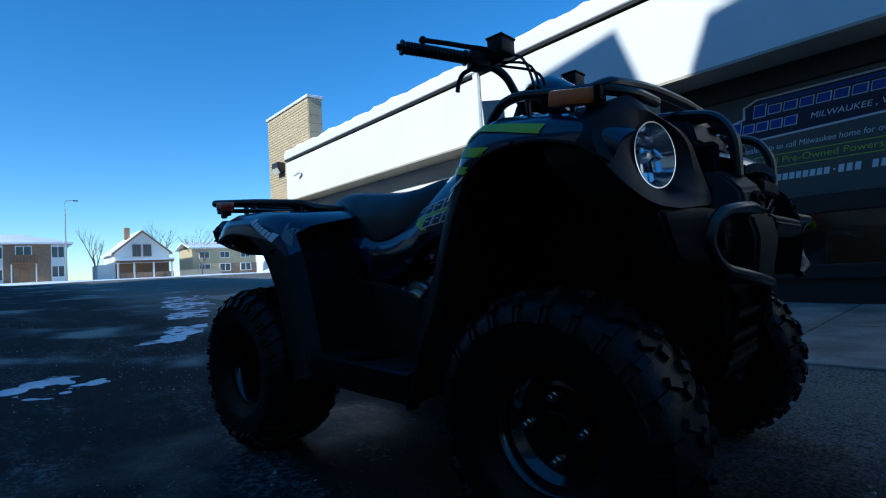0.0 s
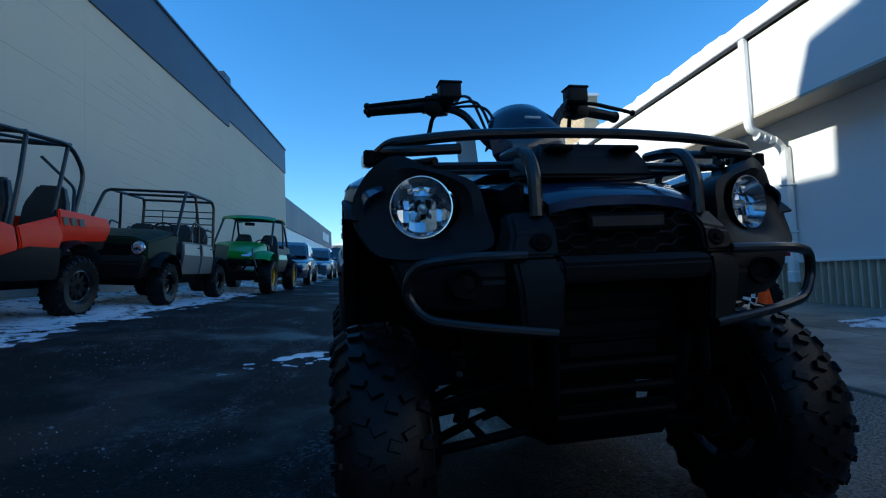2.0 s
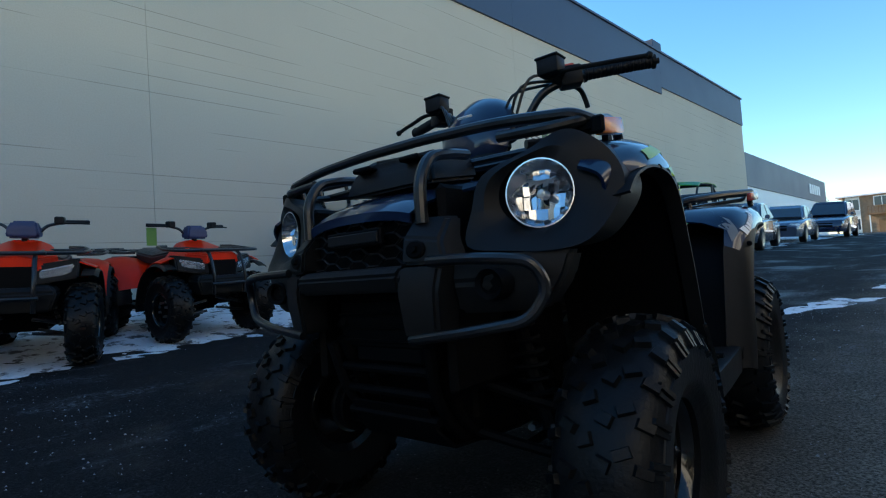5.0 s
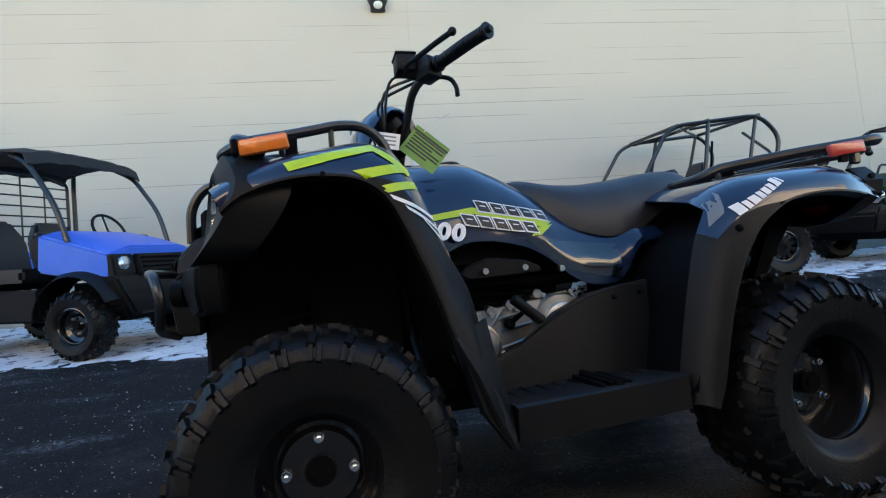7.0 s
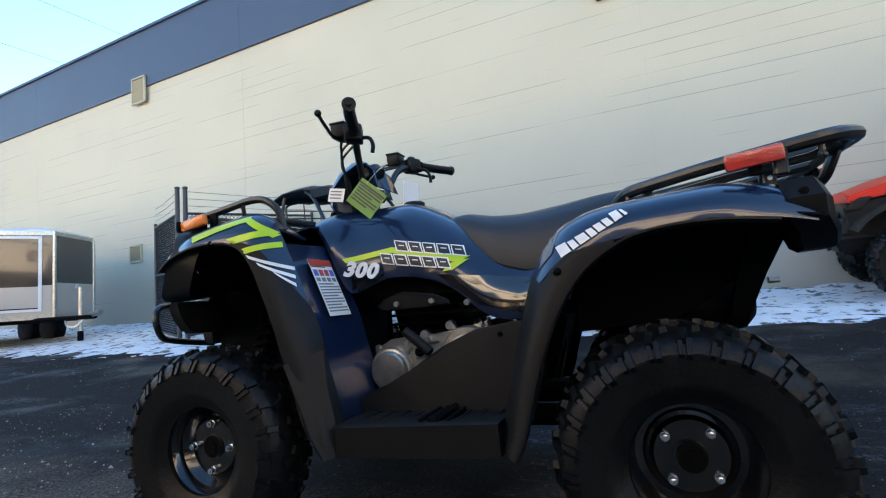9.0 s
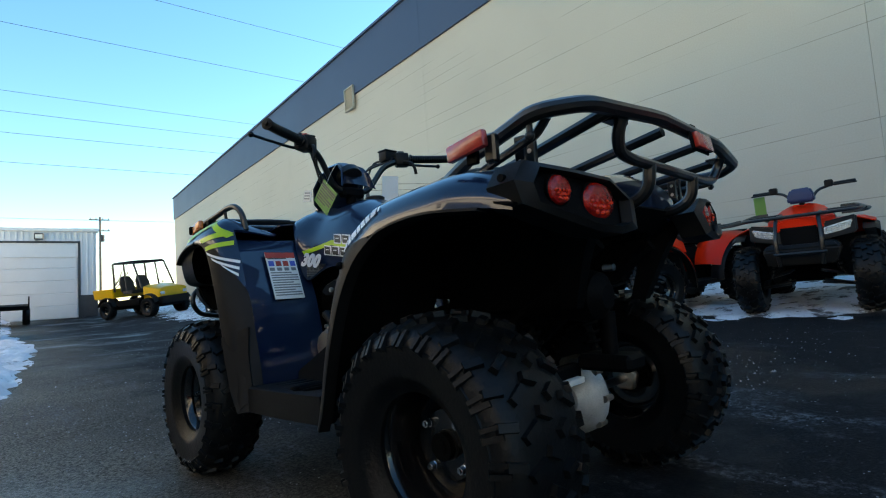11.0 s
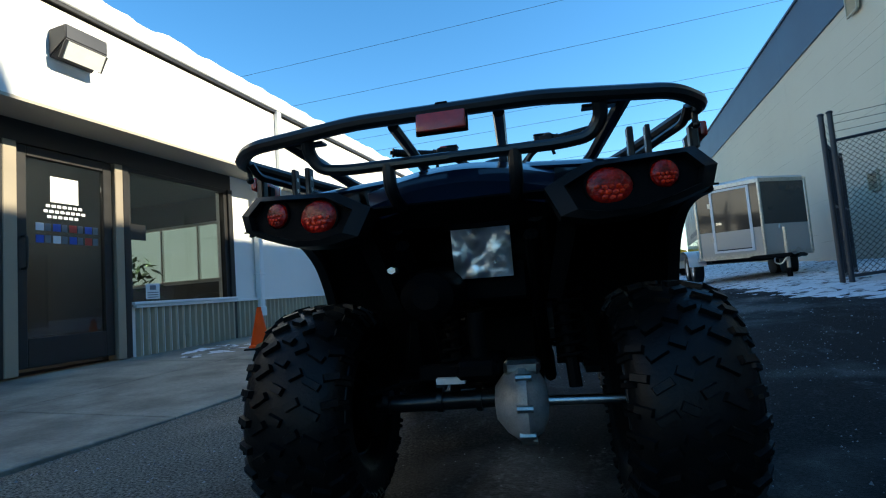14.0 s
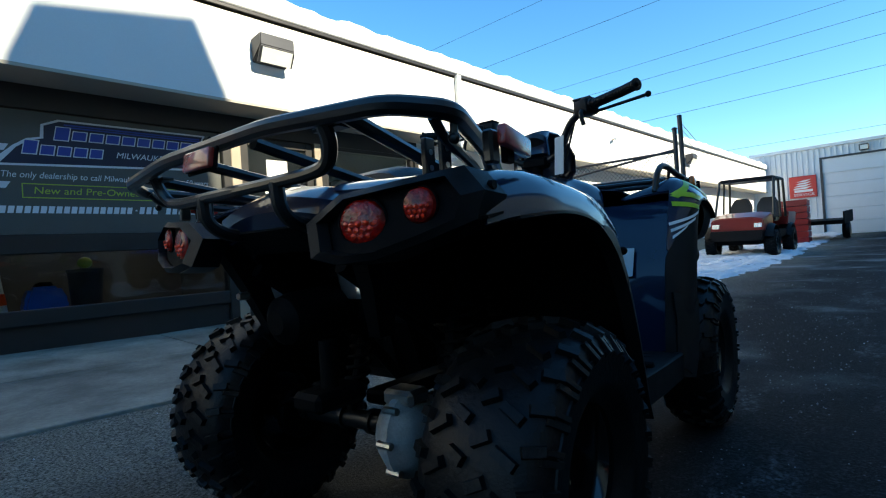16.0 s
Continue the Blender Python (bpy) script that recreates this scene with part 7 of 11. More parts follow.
for s in (-1, 1):
    bm = bmesh.new()
    rr = fender_rows(CREST_R[4:], RIM_R[4:], s * 0.15, s * 0.42, s * 0.488, -0.022, lambda k: -1.0 if k > 1.6 else (-1.0 + min(1.0, (1.6 - k) / 0.8)), lambda k: 1.0 if k > 2.2 else 0.35 + 0.65 * k / 2.2, 9)
    sheet(bm, rr, 0.006)
    rf = part("rear_fender", bm, M_PAINT, QUAD)
    tree_r = BVHTree.FromPolygons([v.co for v in rf.data.vertices], [p.vertices for p in rf.data.polygons])
    bm = bmesh.new()
    rr = fender_rows(CREST_R, RIM_R, s * 0.2, s * 0.418, s * 0.490, 0.0, lambda k: 0.0 if k < 4.1 else 0.35 + 0.65 * min(1, (k - 4) / 2.2), lambda k: 1.0, 6)
    sheet(bm, rr, 0.008)
    rflap = part("rear_fender_flap", bm, M_MATTE, QUAD, "matte black moulded fender extension")
    bm = bmesh.new()
    lip = spline([(s * 0.490 * (1 - 0.55 * max(0.0, -0.70 - p[0])), *p) for p in RIM_R[:-1]], 3)
    sheet(bm, [lip, [p + Vector((-s * 0.03, 0, -0.004)) for p in lip]], 0.005)
    part("rear_fender_lip", bm, M_MATTE, QUAD)
    bm = bmesh.new()
    ball(bm, (s * 0.484, -0.362, 0.652), 0.009, 10, 6)
    part("fender_bolt", bm, M_DARK, QUAD)
    for k, (f0, f1) in enumerate(((0.0, 0.15), (0.18, 0.27), (0.29, 0.43), (0.45, 0.54), (0.56, 0.66), (0.68, 0.77), (0.79, 0.90), (0.93, 0.97))):
        za, zb = 0.702 + 0.073 * f0 - (0.0 if k in (0, 6) else 0.005), 0.700 + 0.073 * f1 - (0.0 if k in (0, 6) else 0.005)
        lay("maker_lettering", [(-0.362 - 0.14 * f0, za), (-0.362 - 0.14 * f1, zb), (-0.374 - 0.14 * f1, 0.679 + 0.078 * f1), (-0.374 - 0.14 * f0, 0.679 + 0.078 * f0)], M_WHITE_DECAL, [tree_r], s, 4, 0.003, label="plain white lettering bar" if k == 0 else "")
    lay("silver_sticker", [(-0.335, 0.712), (-0.372, 0.752), (-0.352, 0.690), (-0.320, 0.660)], M_GREY_INK, [tree_r], s, 6, 0.002)
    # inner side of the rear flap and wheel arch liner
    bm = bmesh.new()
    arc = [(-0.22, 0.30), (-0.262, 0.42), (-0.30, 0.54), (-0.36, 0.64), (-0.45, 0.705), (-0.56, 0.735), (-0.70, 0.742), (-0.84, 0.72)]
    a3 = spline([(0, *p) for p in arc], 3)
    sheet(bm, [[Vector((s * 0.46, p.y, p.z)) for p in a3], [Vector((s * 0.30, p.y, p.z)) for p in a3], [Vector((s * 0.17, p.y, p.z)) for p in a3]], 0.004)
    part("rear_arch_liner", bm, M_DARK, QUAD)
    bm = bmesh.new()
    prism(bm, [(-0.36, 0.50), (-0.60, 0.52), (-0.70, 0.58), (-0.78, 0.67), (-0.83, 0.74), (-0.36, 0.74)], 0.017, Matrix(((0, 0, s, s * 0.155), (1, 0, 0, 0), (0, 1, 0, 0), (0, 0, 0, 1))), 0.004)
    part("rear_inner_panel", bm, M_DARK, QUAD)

    # ---- tail lamp pod
    out = [(0.452, 0.756), (0.418, 0.796), (0.330, 0.786), (0.238, 0.776), (0.178, 0.735), (0.198, 0.676), (0.245, 0.664), (0.305, 0.668), (0.380, 0.692), (0.440, 0.716)]
    dep = [-0.845, -0.84, -0.872, -0.892, -0.90, -0.915, -0.915, -0.905, -0.88, -0.85]
    o3 = [Vector((0.315 + (a[0] - 0.315) * 1.06, d, a[1])) for a, d in zip(out, dep)]
    cc = sum(o3, Vector()) / len(o3)
    ins = [cc + (p - cc) * 0.80 + Vector((0, -0.012, 0)) for p in o3]
    rec = [cc + (p - cc) * 0.76 + Vector((0, 0.006, 0)) for p in o3]
    fr = [p + Vector((0, 0.06, -0.004)) for p in o3]
    bm = bmesh.new()
    sheet(bm, [[Vector((s * q.x, q.y, q.z)) for q in r] for r in (fr, o3, ins, rec)], 0, closed=True)
    bmesh.ops.remove_doubles(bm, verts=bm.verts[:], dist=0.0005)
    pod = part("tail_lamp_pod", bm, M_MATTE, QUAD, "matte black tail lamp housing", angle=25)
    bm = bmesh.new()
    loft(bm, [[Vector((s * (cc + (q - cc) * 1.02).x, q.y + 0.004, (cc + (q - cc) * 1.02).z)) for q in rec], [Vector((s * q.x, q.y + 0.012, q.z)) for q in rec]])
    part("recess_floor", bm, M_DARK, pod)
    for lx, lz, lr, ly in ((0.268, 0.728, 0.0355, -0.893), (0.358, 0.744, 0.027, -0.874)):
        bm = bmesh.new()
        lathe(bm, [(lr * 1.05, -0.015), (lr * 1.05, 0.004), (lr, 0.007), (lr * 0.93, 0.010), (lr * 0.7, 0.013), (lr * 0.35, 0.015), (0.0, 0.0155)], pose(s * lx, ly + 0.012, lz, 90, 0, s * 12), 28)
        lampo = part("tail_lamp", bm, M_RED_LENS, QUAD, "round red tail lamp lens")
        # lens facets over the lower half; their reflected light is put into brighter red
        bm = bmesh.new()
        for i in range(-2, 3):
            for j in range(-3, 1):
                fx, fz = i * lr * 0.31 + (lr * 0.15 if j % 2 else 0), j * lr * 0.27 - lr * 0.08
                if math.hypot(fx, fz) < lr * 0.80:
                    pm = pose(s * lx, ly + 0.012, lz, 90, 0, s * 12) @ pose(fx, fz, 0.0165 - 6.5 * (fx * fx + fz * fz), 20 * math.sin(i * 2.1 + j), 20 * math.cos(i + j * 1.7), 0)
                    loft(bm, [[pm @ Vector((math.cos(q) * lr * 0.155, math.sin(q) * lr * 0.145, 0)) for q in (0.5, 1.55, 2.6, 3.65, 4.7, 5.75)], [pm @ Vector((math.cos(q) * lr * 0.03, math.sin(q) * lr * 0.03, 0.002)) for q in (0.5, 1.55, 2.6, 3.65, 4.7, 5.75)]])
        part("lens_facets", bm, M_RED_GLINT, lampo, angle=5)
        bm = bmesh.new()
        lathe(bm, [(lr * 1.04, -0.004), (lr * 1.12, -0.004), (lr * 1.12, 0.005), (lr * 1.04, 0.006)], pose(s * lx, ly + 0.012, lz, 90, 0, s * 12), 28, closed=True)
        part("lamp_bezel", bm, M_DARK, lampo)
    bm = bmesh.new()
    cyl(bm, (s * 0.450, -0.815, 0.765), (s * 0.458, -0.815, 0.765), 0.008, 0.007, 12)
    part("pod_bolt", bm, M_DARK, QUAD)

    # ---- rear rack: side reflector and brackets
    bm = bmesh.new()
    box(bm, -0.008, -0.050, -0.016, 0.008, 0.050, 0.016, 0.005, pose(s * 0.455, -0.742, 0.837, -6, 0, s * 6), 2)
    part("rear_side_reflector", bm, M_RED_REFLECTOR, QUAD, "red side reflector")
    bm = bmesh.new()
    box(bm, -0.006, -0.012, -0.015, 0.006, 0.012, 0.02, 0.002, pose(s * 0.442, -0.745, 0.820))
    part("reflector_bracket", bm, M_DARK, QUAD)
    for dx in (0.0, 0.032):
        bm = bmesh.new()
        box(bm, s * (0.352 - dx) - 0.005, -0.80, 0.79, s * (0.352 - dx) + 0.005, -0.776, 0.862, 0.002)
        bracket = part("rack_bracket", bm, M_TUBE, QUAD)
        for hz in (0.812, 0.838):
            bm = bmesh.new()
            cyl(bm, (s * (0.352 - dx) - 0.0055, -0.788, hz), (s * (0.352 - dx) + 0.0055, -0.788, hz), 0.005, seg=8)
            part("bracket_bolt", bm, M_ZINC, bracket)
    bm = bmesh.new()
    tube(bm, rounded([(s * 0.26, -0.945, 0.880), (s * 0.262, -0.932, 0.850), (s * 0.245, -0.922, 0.818), (s * 0.20, -0.92, 0.812), (0, -0.92, 0.812)], 0.035, 5), 0.0115, 10)
    part("rack_rear_loop", bm, M_TUBE, QUAD)
    bm = bmesh.new()
    tube(bm, rounded([(s * 0.125, -0.92, 0.812), (s * 0.125, -0.915, 0.76), (s * 0.12, -0.87, 0.735), (s * 0.12, -0.80, 0.74)], 0.03, 5), 0.0135, 10)
    part("rack_leg", bm, M_TUBE, QUAD)
    # lower side rail and front foot of the rack
    bm = bmesh.new()
    tube(bm, rounded([(s * 0.270, -0.512, 0.800), (s * 0.345, -0.70, 0.822), (s * 0.405, -0.86, 0.838), (s * 0.408, -0.885, 0.862)], 0.02, 3), 0.0085, 8)
    part("rack_lower_rail", bm, M_TUBE, QUAD)
    bm = bmesh.new()
    tube(bm, [(s * 0.285, -0.515, 0.828), (s * 0.292, -0.522, 0.765)], 0.0075, 8)
    part("rack_front_foot", bm, M_TUBE, QUAD)
    bm = bmesh.new()
    box(bm, s * 0.235, -0.94, 0.868, s * 0.285, -0.915, 0.874, 0.001)
    part("rack_tab", bm, M_TUBE, QUAD)
    bm = bmesh.new()
    box(bm, s * 0.43, -0.80, 0.80, s * 0.448, -0.775, 0.852, 0.004)
    part("rack_tab", bm, M_TUBE, QUAD)
    bm = bmesh.new()
    cyl(bm, (s * 0.425, -0.86, 0.862), (s * 0.425, -0.86, 0.835), 0.006, 0.006, 8)
    ball(bm, (s * 0.425, -0.86, 0.832), 0.009, 8, 6)
    part("rack_hook", bm, M_TUBE, QUAD)

bm = bmesh.new()
half_loop = [(0.17, -0.965, 0.890), (0.375, -0.940, 0.876), (0.438, -0.880, 0.866), (0.360, -0.68, 0.850), (0.285, -0.515, 0.832), (0.245, -0.490, 0.815)]
tube(bm, rounded([(-x, y, z) for x, y, z in half_loop[::-1]] + half_loop, 0.03, 4, closed=True), 0.0145, 10, closed=True)
part("rack_outer_loop", bm, M_TUBE, QUAD, "gloss black rear rack tube")
for x in (-0.29, -0.10, 0.10, 0.29):
    bm = bmesh.new()
    tube(bm, [(x * 0.80, -0.492, 0.814), (x * 0.92, -0.70, 0.838), (x * 1.03, -0.945, 0.880)], 0.0115, 8)
    part("rack_slat", bm, M_TUBE, QUAD)
bm = bmesh.new()
tube(bm, [(-0.30, -0.56, 0.826), (0.30, -0.56, 0.826)], 0.0105, 8)
part("rack_cross_bar", bm, M_TUBE, QUAD)
bm = bmesh.new()
box(bm, -0.046, -0.006, -0.018, 0.046, 0.006, 0.018, 0.004, pose(0, -0.990, 0.862, -8, 0, 0), 2)
refl = part("rear_reflector", bm, M_RED_REFLECTOR, QUAD, "rectangular red rear reflector")
bm = bmesh.new()
box(bm, -0.049, 0.004, -0.021, 0.049, 0.010, 0.021, 0.002, pose(0, -0.988, 0.862, -8, 0, 0))
box(bm, -0.012, 0.005, 0.01, 0.012, 0.012, 0.045, 0.002, pose(0, -0.985, 0.862, -8, 0, 0))
part("reflector_backing", bm, M_DARK, refl)

# tail cover between the pods
bm = bmesh.new()
rows = []
for y, z, w in ((-0.50, 0.800, 0.16), (-0.62, 0.812, 0.17), (-0.74, 0.826, 0.185), (-0.82, 0.822, 0.19), (-0.862, 0.800, 0.19), (-0.868, 0.772, 0.185), (-0.855, 0.740, 0.18)):
    rows.append([Vector((w * k / 6, y + 0.02 * abs(k / 6) ** 2, z - 0.026 * abs(k / 6) ** 2)) for k in range(-6, 7)])
sheet(bm, rows, 0.006)
part("tail_cover", bm, M_PAINT, QUAD)
bm = bmesh.new()
sheet(bm, [[(-0.18, -0.855, 0.742), (0.18, -0.855, 0.742)], [(-0.20, -0.80, 0.70), (0.20, -0.80, 0.70)], [(-0.17, -0.70, 0.70), (0.17, -0.70, 0.70)]], 0.006)
part("tail_underside", bm, M_DARK, QUAD)
for x in (-0.215, 0.215):
    bm = bmesh.new()
    loft(bm, [[(x - 0.018, -0.86, 0.74), (x + 0.018, -0.86, 0.74), (x + 0.018, -0.78, 0.74), (x - 0.018, -0.78, 0.74)], [(x * 0.9 - 0.015, -0.80, 0.62), (x * 0.9 + 0.015, -0.80, 0.62), (x * 0.9 + 0.015, -0.74, 0.62), (x * 0.9 - 0.015, -0.74, 0.62)], [(x * 0.8 - 0.012, -0.76, 0.52), (x * 0.8 + 0.012, -0.76, 0.52), (x * 0.8 + 0.012, -0.72, 0.52), (x * 0.8 - 0.012, -0.72, 0.52)]])
    part("tail_skirt", bm, M_DARK, QUAD)
bm = bmesh.new()
box(bm, -0.10, -0.605, 0.52, 0.12, -0.58, 0.735, 0.008)
part("battery_cover", bm, M_DARK, QUAD)
bm = bmesh.new()
rows = []
for i in range(29):
    row = []
    for j in range(29):
        x, z = 0.145 * j / 28, 0.140 * i / 28
        crease = abs(noise.noise((x * 19, z * 15, 1.3))) * 0.011 + abs(noise.noise((x * 44 + 7, z * 36, 4.1))) * 0.0035
        row.append(Vector((-0.058 + x, -0.628 - 0.02 * i / 28 - crease, 0.578 + z)))
    rows.append(row)
sheet(bm, rows, 0.002)
part("foil_heat_shield", bm, M_FOIL, QUAD, "crumpled silver heat-shield foil", angle=28)
bm = bmesh.new()
cyl(bm, (-0.157, -0.815, 0.605), (-0.157, -0.838, 0.605), 0.009, 0.008, 6)
part("tail_bolt", bm, M_ZINC, QUAD)

# muffler, engine, drive
bm = bmesh.new()
lathe(bm, [(0.0, -0.20), (0.05, -0.20), (0.066, -0.18), (0.068, 0.14), (0.06, 0.17), (0.03, 0.19), (0.0, 0.19)], pose(-0.10, -0.60, 0.555, 94, 0, 0) @ Matrix.Diagonal((1, 0.9, 1, 1)), 22)
part("muffler", bm, M_DARK, QUAD)
bm = bmesh.new()
tube(bm, rounded([(-0.10, -0.42, 0.56), (-0.12, -0.20, 0.58), (-0.08, 0.05, 0.56), (0.0, 0.22, 0.50)], 0.08, 5), 0.02, 10)
part("exhaust_pipe", bm, M_DARK, QUAD)
bm = bmesh.new()
box(bm, -0.14, -0.22, 0.28, 0.14, 0.26, 0.48, 0.03)
engine = part("engine_block", bm, M_DARK, QUAD)
bm = bmesh.new()
box(bm, -0.09, 0.0, 0.46, 0.09, 0.20, 0.66, 0.02)
part("cylinder", bm, M_DARK, engine)
for k in range(6):
    bm = bmesh.new()
    box(bm, -0.115, -0.02, 0.48 + 0.028 * k, 0.115, 0.22, 0.488 + 0.028 * k, 0.002)
    part("cooling_fin", bm, M_DARK, engine)
for s in (-1, 1):
    tm = lambda y, z, x: pose(s * x, y, z, 0, s * 90, 0)
    bm = bmesh.new()
    out = [(0.245, 0.47), (0.215, 0.345), (0.16, 0.335), (0.06, 0.375), (-0.13, 0.40), (-0.155, 0.47), (-0.11, 0.54), (0.02, 0.515), (0.12, 0.505), (0.19, 0.50)]
    vs0 = [Vector((s * 0.14, y, z)) for y, z in out]
    vs1 = [Vector((s * 0.182, y, z)) for y, z in out]
    loft(bm, [vs0, vs1])
    bmesh.ops.bevel(bm, geom=[e for e in bm.edges if abs(e.verts[0].co.x - s * 0.182) < 1e-4 and abs(e.verts[1].co.x - s * 0.182) < 1e-4], offset=0.01, segments=2, affect="EDGES")
    case = part("crankcase", bm, M_ALU, QUAD, "cast aluminium crankcase")
    bm = bmesh.new()
    lathe(bm, [(0.067, 0), (0.067, 0.018), (0.063, 0.023), (0.056, 0.025), (0.054, 0.036), (0.050, 0.040), (0.030, 0.041), (0.0, 0.041)], tm(0.180, 0.413, 0.178), 36)
    part("recoil_cover", bm, M_ALU, case)
    bm = bmesh.new()
    lathe(bm, [(0.078, 0), (0.078, 0.016), (0.073, 0.023), (0.056, 0.024), (0.052, 0.034), (0.046, 0.037), (0.0, 0.034)], tm(-0.060, 0.455, 0.178), 36)
    part("clutch_cover", bm, M_ALU, case)
    for by, bz in ((0.225, 0.48), (0.13, 0.49), (0.06, 0.50), (0.10, 0.385), (0.02, 0.40), (-0.10, 0.535), (0.24, 0.42), (-0.02, 0.53)):
        bm = bmesh.new()
        cyl(bm, (s * 0.18, by, bz), (s * 0.192, by, bz), 0.008, 0.007, 6)
        part("case_bolt", bm, M_ZINC, case)
    for (ya, za), (yb, zb) in (((0.115, 0.475), (0.03, 0.492)), ((0.11, 0.40), (0.0, 0.425)), ((0.135, 0.455), (0.10, 0.50)), ((0.105, 0.445), (0.02, 0.46))):
        bm = bmesh.new()
        tube(bm, [(s * 0.182, ya, za), (s * 0.182, yb, zb)], 0.006, 6)
        part("casting_rib", bm, M_ALU, case)
    for by, bz in ((0.130, 0.500), (0.075, 0.512), (0.10, 0.372), (-0.005, 0.535)):
        bm = bmesh.new()
        cyl(bm, (s * 0.165, by, bz), (s * 0.187, by, bz), 0.015, 0.013, 14, 0.002)
        part("bolt_lug", bm, M_ALU, case)
    # pull-start grip on its stem
    bm = bmesh.new()
    cyl(bm, (s * 0.19, 0.086, 0.462), (s * 0.245, 0.062, 0.500), 0.008, 0.006, 10)
    lathe(bm, [(0.0, 0.0), (0.013, 0.0), (0.015, 0.008), (0.011, 0.016), (0.0, 0.018)], pose(s * 0.19, 0.086, 0.462, 0, s * 70, 0), 14)
    pull = part("starter_stem", bm, M_DARK, QUAD)
    bm = bmesh.new()
    cyl(bm, (s * 0.252, 0.100, 0.532), (s * 0.252, 0.024, 0.468), 0.0135, 0.0135, 14, 0.004)
    part("starter_grip", bm, M_MATTE, pull, "black pull-start grip")
    bm = bmesh.new()
    prism(bm, [(0.215, 0.600), (0.19, 0.622), (0.13, 0.640), (0.03, 0.628), (-0.01, 0.610), (-0.015, 0.595), (0.05, 0.590), (0.19, 0.585)], 0.02, Matrix(((0, 0, s, s * 0.185), (1, 0, 0, 0), (0, 1, 0, 0), (0, 0, 0, 1))), 0.004)
    guard = part("exhaust_guard", bm, M_MATTE, QUAD)
    for by, bz in ((0.145, 0.605), (0.035, 0.608), (-0.07, 0.598)):
        bm = bmesh.new()
        cyl(bm, (s * 0.2, by, bz), (s * 0.212, by, bz), 0.0095, 0.008, 12)
        part("guard_bolt", bm, M_ZINC, guard)
    # lower side panel, foot board
    bm = bmesh.new()
    out = [(0.236, 0.347), (0.194, 0.372), (0.099, 0.406), (-0.011, 0.485), (-0.105, 0.526), (-0.200, 0.541), (-0.285, 0.550), (-0.275, 0.416), (-0.239, 0.290), (0.225, 0.290)]
    loft(bm, [[Vector((s * 0.235, y, z)) for y, z in out], [Vector((s * (0.262 + 0.03 * max(0, (0.42 - z) / 0.13)), y, z)) for y, z in out]])
    bmesh.ops.bevel(bm, geom=[e for e in bm.edges if min(abs(v.co.x) for v in e.verts) > 0.2605], offset=0.008, segments=2, affect="EDGES")
    part("side_panel", bm, M_MATTE, QUAD, "matte black lower side panel")
    for by, bz in ((-0.175, 0.512), (-0.25, 0.52)):
        bm = bmesh.new()
        ball(bm, (s * 0.264, by, bz), 0.007, 8, 6)
        part("panel_bolt", bm, M_DARK, QUAD)
    bm = bmesh.new()
    loft(bm, [[(s * 0.24, 0.205, 0.262), (s * 0.455, 0.198, 0.252), (s * 0.458, 0.196, 0.322), (s * 0.45, 0.20, 0.327), (s * 0.24, 0.21, 0.318)], [(s * 0.24, 0.0, 0.262), (s * 0.458, 0.0, 0.258), (s * 0.460, 0.0, 0.330), (s * 0.452, 0.0, 0.334), (s * 0.24, 0.0, 0.320)], [(s * 0.24, -0.215, 0.265), (s * 0.455, -0.208, 0.266), (s * 0.458, -0.206, 0.338), (s * 0.45, -0.21, 0.342), (s * 0.24, -0.21, 0.322)]])
    board = part("foot_board", bm, M_MATTE, QUAD, "matte black foot board")
    for k in range(9):
        bm = bmesh.new()
        yy = 0.16 - 0.042 * k
        box(bm, s * 0.29, yy - 0.006, 0.312, s * 0.435, yy + 0.006, 0.3255 + 0.0008 * k, 0.003)
        part("foot_rib", bm, M_MATTE, board)
    bm = bmesh.new()
    for k in range(4):
        box(bm, s * 0.30, -0.085 + 0.022 * k, 0.318, s * 0.43, -0.075 + 0.022 * k, 0.343 - 0.002 * abs(k - 1.5), 0.002)
    tube(bm, [(s * 0.28, -0.05, 0.335), (s * 0.44, -0.05, 0.338)], 0.009, 8)
    part("foot_peg", bm, M_DARK, board)

bm = bmesh.new()
lathe(bm, [(0.0, -0.075), (0.04, -0.07), (0.07, -0.045), (0.086, -0.02), (0.094, -0.008), (0.094, 0.010), (0.085, 0.016), (0.07, 0.04), (0.04, 0.055), (0.0, 0.06)], pose(0.085, -0.5825, 0.266, 0, 90, 0) @ Matrix.Diagonal((1.05, 0.9, 1, 1)), 22)
diff = part("final_drive", bm, M_CAST, QUAD, "bare aluminium final-drive housing")
for k in range(8):
    a = 2 * math.pi * k / 8
    bm = bmesh.new()
    cyl(bm, (0.07, -0.5825 + 0.083 * math.cos(a), 0.266 + 0.096 * math.sin(a)), (0.108, -0.5825 + 0.083 * math.cos(a), 0.266 + 0.096 * math.sin(a)), 0.0095, 0.0085, 8)
    part("housing_bolt", bm, M_ALU, diff)
bm = bmesh.new()
box(bm, 0.04, -0.62, 0.335, 0.13, -0.55, 0.372, 0.01)
part("drive_mount", bm, M_ALU, diff)
bm = bmesh.new()
cyl(bm, (0.02, -0.5825, 0.278), (-0.30, -0.5825, 0.266), 0.024, 0.022, 16)
for x in (-0.02, -0.12, -0.24):
    cyl(bm, (x, -0.5825, 0.276), (x - 0.014, -0.5825, 0.276), 0.031, 0.031, 16)
part("axle_housing", bm, M_TUBE, QUAD)
bm = bmesh.new()
cyl(bm, (0.13, -0.5825, 0.266), (0.40, -0.5825, 0.266), 0.0125, 0.0125, 12)
